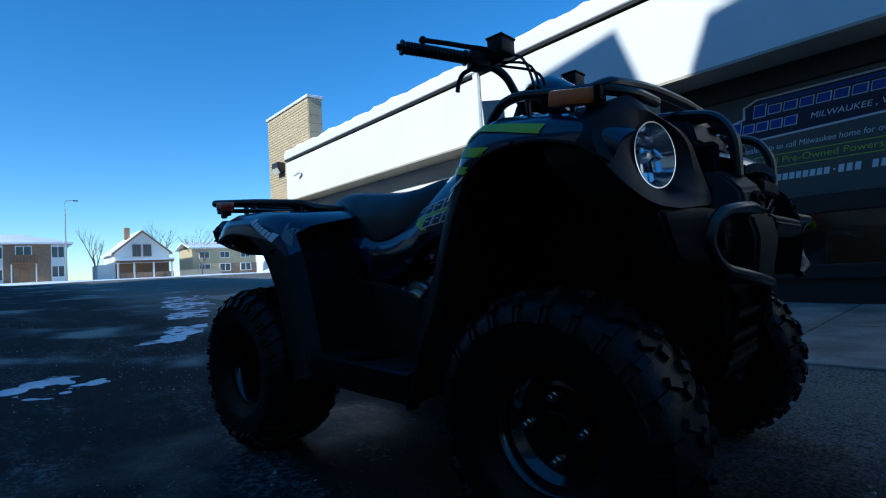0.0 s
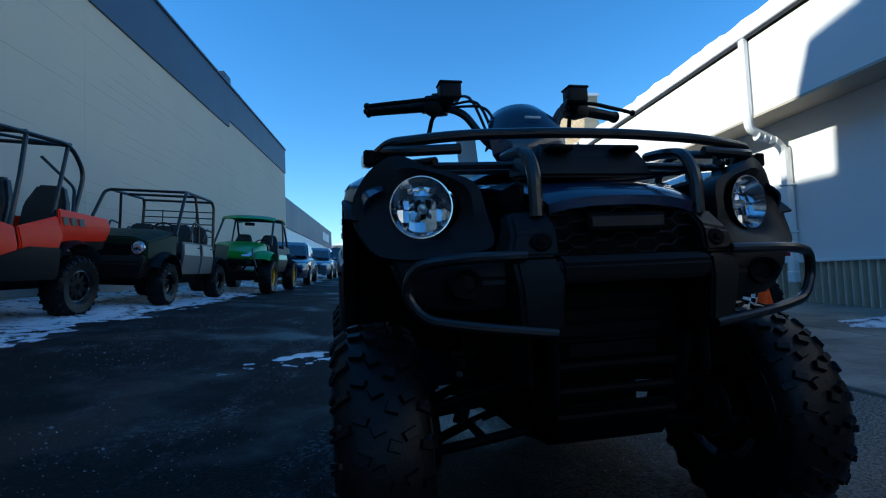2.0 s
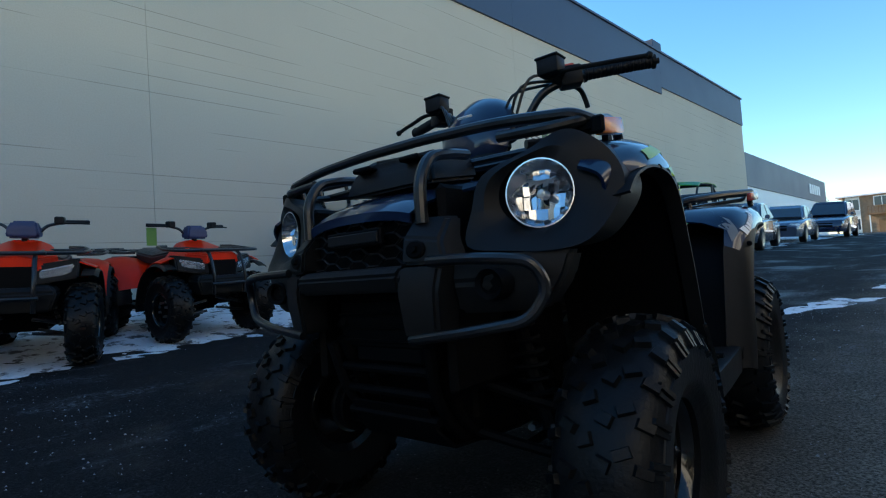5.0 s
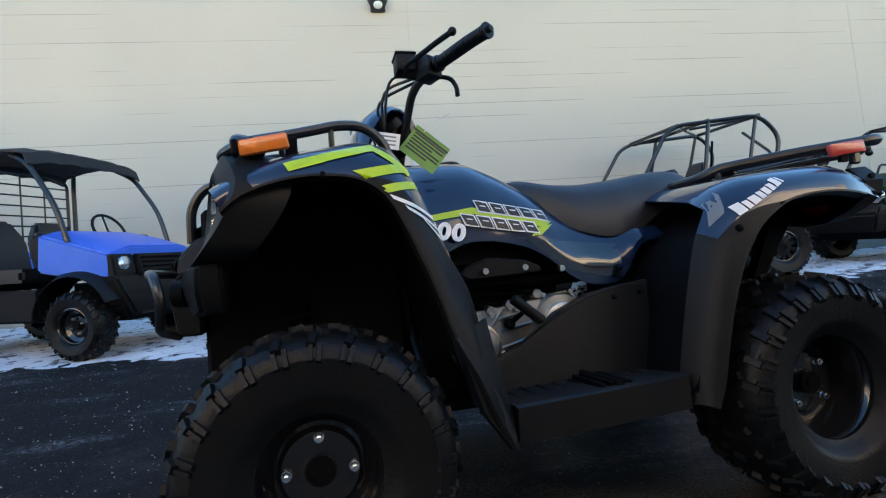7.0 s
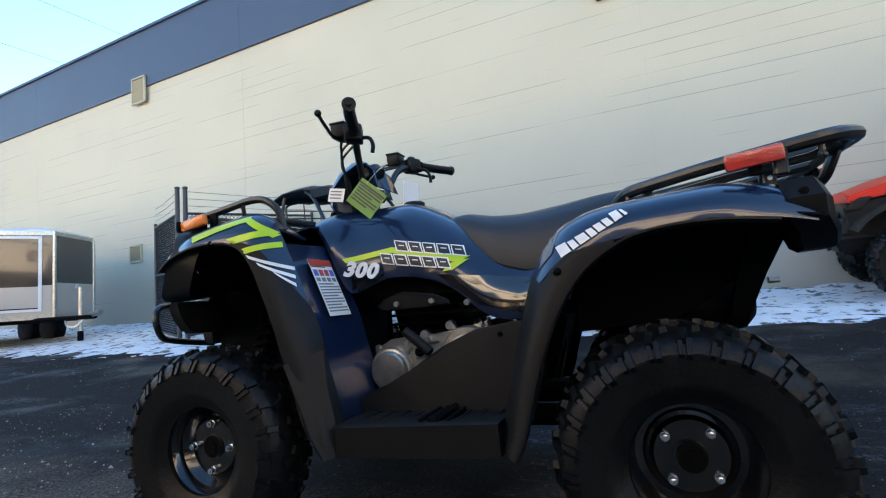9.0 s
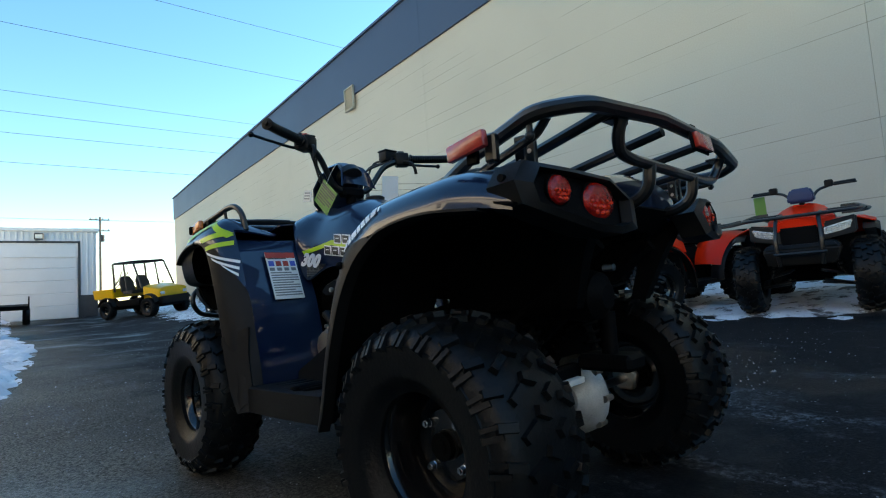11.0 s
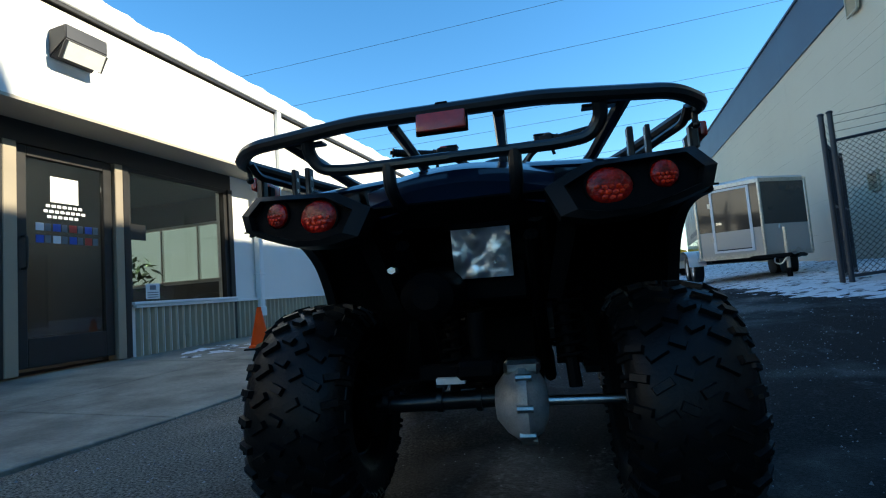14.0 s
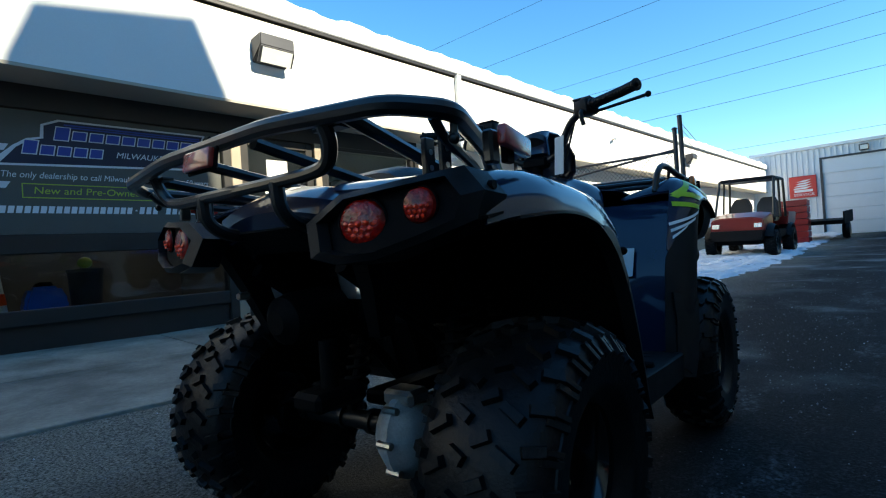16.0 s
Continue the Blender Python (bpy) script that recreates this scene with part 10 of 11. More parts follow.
block(q, "hood", [cross([(1.0, 0.66), (0.99, 0.86), (0.6, 0.93)], 0.54, 1.08), cross([(1.0, 0.68), (0.98, 0.96), (0.6, 1.02)], 0.60, 0.78), cross([(1.0, 0.74), (0.96, 1.06), (0.6, 1.10)], 0.60, 0.42)], M_BLUE, 0.02, "bright blue hood")
block(q, "front_bumper", [quad_ring(-0.42, 0.42, 0.98, 1.20, 0.34), quad_ring(-0.56, 0.56, 0.94, 1.22, 0.54), quad_ring(-0.58, 0.58, 0.94, 1.16, 0.68)], M_MATTE, 0.025)
block(q, "nose_grille", [quad_ring(-0.30, 0.30, 1.02, 1.16, 0.66), quad_ring(-0.30, 0.30, 1.00, 1.12, 0.86)], M_MATTE, 0.01)
for k in range(4):
    block(q, "grille_bar", [quad_ring(-0.26, 0.26, 1.15 - 0.008 * k, 1.17 - 0.008 * k, 0.70 + 0.04 * k), quad_ring(-0.26, 0.26, 1.15 - 0.008 * k, 1.17 - 0.008 * k, 0.715 + 0.04 * k)], M_DARK, 0.003)
for s in (-1, 1):
    block(q, "lamp_panel", [quad_ring(s * 0.31, s * 0.54, 1.00, 1.13, 0.68), quad_ring(s * 0.31, s * 0.54, 0.98, 1.10, 0.86)], M_MATTE, 0.012)
    bm = bmesh.new()
    lathe(bm, [(0.0, 0.015), (0.035, 0.012), (0.058, 0.0), (0.066, 0.004), (0.07, -0.01), (0.066, -0.04), (0.0, -0.04)], pose(s * 0.42, 1.115, 0.775, -90, 0, s * 5), 24)
    part("headlight", bm, M_SILVER, q, "round headlight")
    arch(q, "front_fender", s, 0.79, 0.32, 0.40, 0.36, 0.66, 25, 178, M_MATTE, 0.03)
    block(q, "side_skirt", [quad_ring(s * 0.50, s * 0.60, -0.40, 0.42, 0.34), quad_ring(s * 0.50, s * 0.62, -0.42, 0.44, 0.60)], M_MATTE, 0.015)
    block(q, "bed_side", [quad_ring(s * 0.56, s * 0.60, -1.24, -0.42, 0.62), quad_ring(s * 0.58, s * 0.62, -1.26, -0.40, 0.98)], M_BLUE, 0.014, "blue cargo bed side")
    for k in range(2):
        block(q, "bed_rib", [quad_ring(s * 0.61, s * 0.632, -1.20, -0.46, 0.70 + 0.12 * k), quad_ring(s * 0.612, s * 0.634, -1.20, -0.46, 0.74 + 0.12 * k)], M_BLUE, 0.006)
    bar(q, [(s * 0.57, 0.72, 0.98), (s * 0.575, 0.62, 1.30), (s * 0.56, 0.36, 1.66), (s * 0.54, 0.16, 1.76)], 0.022, bend=0.22)
    bar(q, [(s * 0.56, -0.40, 0.62), (s * 0.56, -0.40, 1.60), (s * 0.53, -0.36, 1.76)], 0.022)
    bar(q, [(s * 0.50, -0.42, 1.02), (s * 0.50, -0.42, 1.66), (s * 0.30, -0.42, 1.72), (0, -0.42, 1.72)], 0.016)
    seat_unit(q, s * 0.28, -0.08, 0.78, 0.50, high=0.46)
for k in range(6):
    bar(q, [(-0.49, -0.42, 1.10 + 0.10 * k), (0.49, -0.42, 1.10 + 0.10 * k)], 0.008, "headboard_bar")
for x in (-0.24, 0.0, 0.24):
    bar(q, [(x, -0.42, 1.02), (x, -0.42, 1.70)], 0.008, "headboard_bar")
bm = bmesh.new()
rows = [[Vector((0.60 * k / 8, y, z - 0.05 * abs(k / 8) ** 3 + 0.008 * math.sin(k * 2.1 + y * 7))) for k in range(-8, 9)] for y, z in ((0.40, 1.70), (0.36, 1.80), (0.20, 1.84), (-0.05, 1.85), (-0.30, 1.84), (-0.52, 1.80), (-0.58, 1.72))]
sheet(bm, rows, 0.014)
part("roof", bm, M_CANVAS, q, "sagging black canvas roof")
bar(q, [(-0.54, 0.18, 1.76), (0.54, 0.18, 1.76)], 0.02)
bar(q, [(-0.60, 0.44, 1.06), (0.60, 0.44, 1.06)], 0.016)
steering_wheel(q, -0.28, 0.30, 1.12)
block(q, "cargo_bed", [quad_ring(-0.56, 0.56, -1.26, -0.42, 0.58), quad_ring(-0.58, 0.58, -1.26, -0.42, 0.66)], M_MATTE, 0.012)
block(q, "tailgate", [quad_ring(-0.58, 0.58, -1.28, -1.24, 0.64), quad_ring(-0.58, 0.58, -1.28, -1.24, 0.96)], M_BLUE, 0.01)
block(q, "dashboard", [quad_ring(-0.56, 0.56, 0.30, 0.46, 0.84), quad_ring(-0.56, 0.56, 0.32, 0.48, 1.04)], M_MATTE, 0.02)
block(q, "tow_plate", [quad_ring(0.18, 0.34, 1.14, 1.18, 0.34), quad_ring(0.18, 0.34, 1.14, 1.18, 0.44)], M_GREY_PANEL, 0.006)

# ---- quad bikes along the wall and one on the concrete
a = math.degrees(math.atan2(1.06, 0.37))
small_quad(parked(3.80, 0.98, math.degrees(math.atan2(1.06, 0.30)), 1.12, 0.74), "red and black utility quad bike parked on snow by the wall", M_RED, M_VINYL, 1.12, 0.72, 0.272)
small_quad(parked(4.15, -0.10, math.degrees(math.atan2(1.15, -0.19)), 1.16, 0.76), "red utility quad bike with a lime sales tag on its grip", M_RED, M_VINYL, 1.16, 0.74, 0.272, tag=True)
small_quad(parked(-2.36, -2.80, math.degrees(math.atan2(-0.94, -0.35)), 1.0, 0.66), "small red and black quad bike with mirrors and silver wheels", M_RED, M_SEAT_RED, 0.98, 0.62, 0.24, mirrors=True, bright_hub=True, covered=True)


# ---------------------------------------------------------------- trailer, cones, cars and things farther off
def cone(m, label, high=0.52):
    c = thing("traffic_cone", m, label, "traffic cone", "traffic cones")
    bm = bmesh.new()
    box(bm, -0.15, -0.15, 0.0, 0.15, 0.15, 0.028, 0.01)
    part("base", bm, M_RUBBER, c, "black square rubber base")
    bm = bmesh.new()
    lathe(bm, [(0.118, 0.026), (0.112, 0.045), (0.10, 0.055), (0.024, high - 0.02), (0.022, high), (0.014, high), (0.016, high - 0.02), (0.09, 0.055)], None, 24)
    part("body", bm, M_CONE, c)
    return c


cone(on(-2.24, -1.57, 12), "weathered orange traffic cone on the concrete apron", 0.45)
cone(on(-3.2, 2.8, 30), "orange traffic cone beside the chain-link fence", 0.45)

# ---- grey cargo trailer with a wedge nose
TRAILER = thing("cargo_trailer", ALLEY @ pose(0, 0, grade(3.2, 10.5)), "grey enclosed cargo trailer with a wedge nose, snow on top", "trailer")
q = TRAILER
NOSE = [(2.24, 9.36), (3.20, 8.72), (4.08, 9.20)]
TAIL = [(4.40, 12.9), (2.56, 13.1)]
plan = NOSE + TAIL
LOW, HIGH = 0.46, 1.86
block(q, "body", [[(x, y, LOW) for x, y in plan], [(x, y, HIGH) for x, y in plan]], M_TRAILER, 0.012, "grey aluminium skin")


def face_panel(parent, name, p, r, f0, f1, z0, z1, material, proud=0.004, label="", thick=0.004):
    """A flat panel on the upright face from p to r, between shares f0 and f1 of its width."""
    p, r = Vector((*p, 0)), Vector((*r, 0))
    d = r - p
    nn = Vector((d.y, -d.x, 0)).normalized()
    a, b = p + d * f0, p + d * f1
    bm = bmesh.new()
    loft(bm, [[a + nn * proud, b + nn * proud, b + nn * (proud + thick), a + nn * (proud + thick)], [a + nn * proud + Vector((0, 0, 1)), b + nn * proud + Vector((0, 0, 1)), b + nn * (proud + thick) + Vector((0, 0, 1)), a + nn * (proud + thick) + Vector((0, 0, 1))]])
    for v in bm.verts:
        v.co.z = z0 if v.co.z < 0.5 else z1
    return part(name, bm, material, parent, label)


face_panel(q, "nose_panel_upper", NOSE[0], NOSE[1], 0.01, 0.995, 0.98, 1.82, M_TRAILER_DARK, 0.003, "dark gloss upper panel")
face_panel(q, "nose_panel_lower", NOSE[0], NOSE[1], 0.01, 0.995, 0.50, 0.976, M_TRAILER_LIGHT, 0.003, "light grey lower panel")
face_panel(q, "nose_panel_upper", NOSE[1], NOSE[2], 0.005, 0.99, 1.02, 1.82, M_TRAILER_DARK, 0.003)
face_panel(q, "nose_panel_lower", NOSE[1], NOSE[2], 0.005, 0.99, 0.50, 1.016, M_TRAILER_LIGHT, 0.003)
face_panel(q, "side_panel_lower", (2.56, 13.1), NOSE[0], 0.02, 0.985, 0.50, 0.90, M_TRAILER_DARK, 0.003)
door = face_panel(q, "door_panel", NOSE[0], NOSE[1], 0.26, 0.84, 0.60, 1.74, M_TRAILER_DARK, 0.008, "dark door panel")
face_panel(door, "door_lower", NOSE[0], NOSE[1], 0.28, 0.82, 0.62, 0.96, M_TRAILER_LIGHT, 0.013)
for f0, f1, z0, z1 in ((0.24, 0.28, 0.58, 1.76), (0.82, 0.86, 0.58, 1.76), (0.24, 0.86, 0.56, 0.60), (0.24, 0.86, 1.74, 1.78)):
    face_panel(door, "door_frame", NOSE[0], NOSE[1], f0, f1, z0, z1, M_WHITE_PAINT, 0.014, "pale aluminium door frame", 0.014)
face_panel(door, "door_latch", NOSE[0], NOSE[1], 0.31, 0.40, 1.10, 1.15, M_CHROME, 0.014, "chrome latch", 0.02)
for z in (0.78, 1.45):
    face_panel(door, "hinge", NOSE[0], NOSE[1], 0.20, 0.25, z, z + 0.09, M_ALU, 0.018, "", 0.012)
for (x, y) in NOSE:
    bm = bmesh.new()
    cyl(bm, (x, y, LOW), (x, y, HIGH), 0.03, 0.03, 12)
    part("corner_trim", bm, M_ALU, q)
block(q, "roof", [[(x * 1.0, y, HIGH + 0.003) for x, y in plan], [(3.3 + (x - 3.3) * 0.97, 10.6 + (y - 10.6) * 0.985, HIGH + 0.05) for x, y in plan]], M_WHITE_PAINT, 0.01)
for p, r in ((NOSE[0], NOSE[1]), (NOSE[1], NOSE[2]), ((2.56, 13.1), NOSE[0])):
    face_panel(q, "roof_trim", p, r, 0.0, 1.0, HIGH - 0.06, HIGH + 0.006, M_ALU, 0.004, "", 0.012)
    face_panel(q, "bottom_trim", p, r, 0.0, 1.0, LOW - 0.03, LOW + 0.05, M_ALU, 0.004, "", 0.014)
for f in (0.16, 0.32, 0.48, 0.64, 0.80):
    face_panel(q, "side_seam", (2.56, 13.1), NOSE[0], f, f + 0.008, 0.52, 1.78, M_ALU, 0.002, "", 0.004)
for k in range(9):
    face_panel(q, "lettering_bar", (2.56, 13.1), NOSE[0], 0.40 + 0.055 * k, 0.44 + 0.055 * k, 1.0, 1.10, M_GREY_INK, 0.004, "plain grey lettering bar" if k == 0 else "")
block(q, "undercarriage", [[(2.45, 9.5, 0.38), (3.95, 9.4, 0.38), (4.25, 12.8, 0.38), (2.75, 12.95, 0.38)], [(2.40, 9.45, 0.455), (4.0, 9.35, 0.455), (4.3, 12.85, 0.455), (2.68, 13.0, 0.455)]], M_DARK, 0.01)
bar(q, [(2.75, 9.3, 0.42), (3.42, 8.10, 0.42)], 0.035, "tow_frame", M_DARK)
bar(q, [(4.0, 9.3, 0.42), (3.48, 8.10, 0.42)], 0.035, "tow_frame", M_DARK)
bar(q, [(3.45, 8.15, 0.46), (3.45, 7.90, 0.48)], 0.045, "coupler", M_ALU)
jack = bar(q, [(3.45, 8.45, 0.10), (3.45, 8.45, 0.92)], 0.03, "jack", M_ALU, label="galvanised jack post")
bar(jack, [(3.45, 8.45, 0.04), (3.45, 8.45, 0.20)], 0.045, "foot", M_DARK)
bar(jack, [(3.45, 8.45, 0.90), (3.38, 8.42, 0.98), (3.36, 8.40, 0.90)], 0.012, "crank", M_ZINC)
bar(q, [(3.40, 8.2, 0.44), (3.30, 8.3, 0.26), (3.25, 8.5, 0.30), (3.30, 8.6, 0.42)], 0.012, "safety_chain", M_ZINC, 0.08)
for y in (10.45, 11.25):
    w = bmesh.new()
    cyl(w, (2.22, y, 0.30), (2.40, y, 0.30), 0.08, 0.08, 14)
    wh = part("wheel", w, M_WHITE_PAINT, q)
    w = bmesh.new()
    lathe(w, [(0.16, -0.09), (0.25, -0.10), (0.295, -0.085), (0.30, 0.0), (0.295, 0.085), (0.25, 0.10), (0.16, 0.09)], pose(2.31, y, 0.30, 0, 90, 0), 28, closed=True)
    part("tyre", w, M_RUBBER, wh)
    w = bmesh.new()
    lathe(w, [(0.05, -0.05), (0.11, -0.06), (0.16, -0.085), (0.165, -0.07), (0.16, 0.07), (0.05, 0.0)], pose(2.31, y, 0.30, 0, 90, 0), 22, closed=True)
    part("rim", w, M_WHITE_PAINT, wh, "white steel rim")
    for x in (4.05,):
        w = bmesh.new()
        lathe(w, [(0.0, -0.09), (0.25, -0.10), (0.295, -0.085), (0.30, 0.0), (0.295, 0.085), (0.25, 0.10), (0.0, 0.09)], pose(x, y, 0.30, 0, 90, 0), 24)
        part("wheel", w, M_RUBBER, q)
rows = [[Vector((x, 10.85 + 0.80 * math.cos(radians(a)) * (1 + 0.05 * (abs(x - 2.2) < 0.02)), 0.34 + 0.36 * max(0.0, math.sin(radians(a))) ** 0.6)) for x in (2.10, 2.14, 2.30, 2.44)] for a in range(0, 181, 12)]
bm = bmesh.new()
sheet(bm, rows, 0.008)
part("fender", bm, M_WHITE_PAINT, q, "white rounded trailer fender")
SNOWTOP = bmesh.new()
rnd = random.Random(12)
rows = []
for i in range(13):
    f = i / 12
    y = 8.95 + 4.0 * f
    x0, x1 = (3.2 - 0.9 * min(1, f / 0.12) + 0.30 * f, 3.2 + 0.80 * min(1, f / 0.12) + 0.32 * f)
    rows.append([Vector((x0 + (x1 - x0) * j / 8, y, 0.004 + 0.05 * (0.3 + 0.7 * math.sin(math.pi * j / 8)) * (0.7 + 0.5 * rnd.random()))) for j in range(9)])
sheet(SNOWTOP, rows)
solid("snow_layer", SNOWTOP, M_CLEAN_SNOW, ALLEY @ pose(0, 0, grade(3.2, 10.5) + HIGH + 0.05), "thin layer of snow on the trailer roof", "snow", kind="stuff")


# ---- cars far along the alley
def car(name, m, label, paint, long=4.5, wide=1.78, high=1.46, suv=False, van=False):
    c = thing(name, m, label, "car", "parked cars")
    hl, hw = long / 2, wide / 2
    bz = 0.92 if not suv else 1.02
    body = bmesh.new()
    rings = []
    for f, z, w in ((-1.0, 0.78, 0.86), (-0.96, bz - 0.02, 0.94), (-0.6, bz, 1.0), (0.0, bz, 1.0), (0.42, bz - 0.03, 1.0), (0.80, bz - 0.14, 0.96), (0.96, bz - 0.24, 0.88), (1.0, 0.60, 0.80)):
        rings.append([(-hw * w * 0.96, f * hl, 0.24), (-hw * w, f * hl, 0.5), (-hw * w * 0.97, f * hl, z - 0.05), (-hw * w * 0.86, f * hl, z), (hw * w * 0.86, f * hl, z), (hw * w * 0.97, f * hl, z - 0.05), (hw * w, f * hl, 0.5), (hw * w * 0.96, f * hl, 0.24)])
    loft(body, rings)
    part("body", body, paint, c, angle=28)
    tail = -0.98 if (suv or van) else -0.72
    nose = 0.40 if not van else 0.62
    roof0, roof1 = (-0.86 if (suv or van) else -0.42), (0.06 if not van else 0.22)
    cab = bmesh.new()
    loft(cab, [[(-hw * 0.84, tail * hl, bz - 0.02), (hw * 0.84, tail * hl, bz - 0.02), (hw * 0.84, nose * hl, bz - 0.02), (-hw * 0.84, nose * hl, bz - 0.02)], [(-hw * 0.68, roof0 * hl, high), (hw * 0.68, roof0 * hl, high), (hw * 0.68, roof1 * hl, high), (-hw * 0.68, roof1 * hl, high)]])
    bmesh.ops.bevel(cab, geom=cab.edges[:], offset=0.06, segments=3, affect="EDGES")
    part("cabin", cab, paint, c, angle=40)

    def pane(name_, corners, nn):
        g = bmesh.new()
        cc = sum((Vector(p) for p in corners), Vector()) / 4
        loft(g, [[cc + (Vector(p) - cc) * 0.90 + Vector(nn) * -0.01 for p in corners], [cc + (Vector(p) - cc) * 0.90 + Vector(nn) * 0.012 for p in corners]])
        part(name_, g, M_FAR_GLASS, c)
    z0, z1 = bz + 0.03, high - 0.03
    pane("windscreen", [(-hw * 0.80, nose * hl, z0), (hw * 0.80, nose * hl, z0), (hw * 0.66, roof1 * hl, z1), (-hw * 0.66, roof1 * hl, z1)], (0, 0.8, 0.6))
    pane("rear_window", [(-hw * 0.80, tail * hl, z0), (hw * 0.80, tail * hl, z0), (hw * 0.66, roof0 * hl, z1), (-hw * 0.66, roof0 * hl, z1)], (0, -0.8, 0.6))
    mid = (roof0 + roof1) / 2
    for s in (-1, 1):
        pane("side_window", [(s * hw * 0.835, (nose - 0.06) * hl, z0), (s * hw * 0.835, mid * hl, z0), (s * hw * 0.685, mid * hl, z1), (s * hw * 0.685, (roof1 - 0.02) * hl, z1)], (s * 0.9, 0, 0.4))
        pane("side_window", [(s * hw * 0.835, mid * hl - 0.05, z0), (s * hw * 0.835, (tail + 0.06) * hl, z0), (s * hw * 0.685, (roof0 + 0.02) * hl, z1), (s * hw * 0.685, mid * hl - 0.05, z1)], (s * 0.9, 0, 0.4))
        block(c, "headlight", [quad_ring(s * hw * 0.52, s * hw * 0.86, hl * 0.93, hl * 0.975, 0.60), quad_ring(s * hw * 0.52, s * hw * 0.90, hl * 0.91, hl * 0.97, 0.72)], M_SILVER, 0.01)
        block(c, "tail_lamp", [quad_ring(s * hw * 0.60, s * hw * 0.88, -hl * 1.005, -hl * 0.95, 0.70), quad_ring(s * hw * 0.62, s * hw * 0.92, -hl * 1.0, -hl * 0.94, 0.88)], M_TAIL_RED, 0.01)
        block(c, "door_mirror", [quad_ring(s * hw * 0.95, s * hw * 1.10, nose * hl - 0.22, nose * hl - 0.10, bz + 0.02), quad_ring(s * hw * 0.95, s * hw * 1.10, nose * hl - 0.22, nose * hl - 0.12, bz + 0.14)], paint, 0.02)
        for f in (0.62, -0.60):
            w = bmesh.new()
            lathe(w, [(0.0, -0.11), (0.30, -0.11), (0.33, -0.08), (0.33, 0.08), (0.30, 0.11), (0.21, 0.11), (0.0, 0.08)], pose(s * (hw - 0.10), f * hl, 0.33, 0, s * 90, 0), 24)
            wh = part("wheel", w, M_RUBBER, c)
            w = bmesh.new()
            lathe(w, [(0.0, 0.10), (0.06, 0.115), (0.18, 0.105), (0.21, 0.118), (0.205, 0.09), (0.0, 0.085)], pose(s * (hw - 0.10), f * hl, 0.33, 0, s * 90, 0), 20)
            part("rim", w, M_ALU, wh)
    block(c, "grille", [quad_ring(-hw * 0.45, hw * 0.45, hl * 0.95, hl * 1.005, 0.46), quad_ring(-hw * 0.45, hw * 0.45, hl * 0.94, hl * 0.995, 0.66)], M_DARK, 0.01)
    return c


car("saloon_car", parked(4.1, -17.2, 4, 2.6, 1.5), "dark blue saloon car parked beside the beige wall", M_CAR_BLUE)
car("saloon_car", parked(4.0, -23.2, 2, 2.6, 1.5), "grey-blue saloon car parked in the row", M_CAR_GREY, 4.4, 1.75, 1.44)
car("sport_utility_car", parked(3.5, -30.0, 0, 2.7, 1.6), "dark blue sport utility car at the end of the row", M_CAR_BLUE, 4.6, 1.85, 1.72, suv=True)

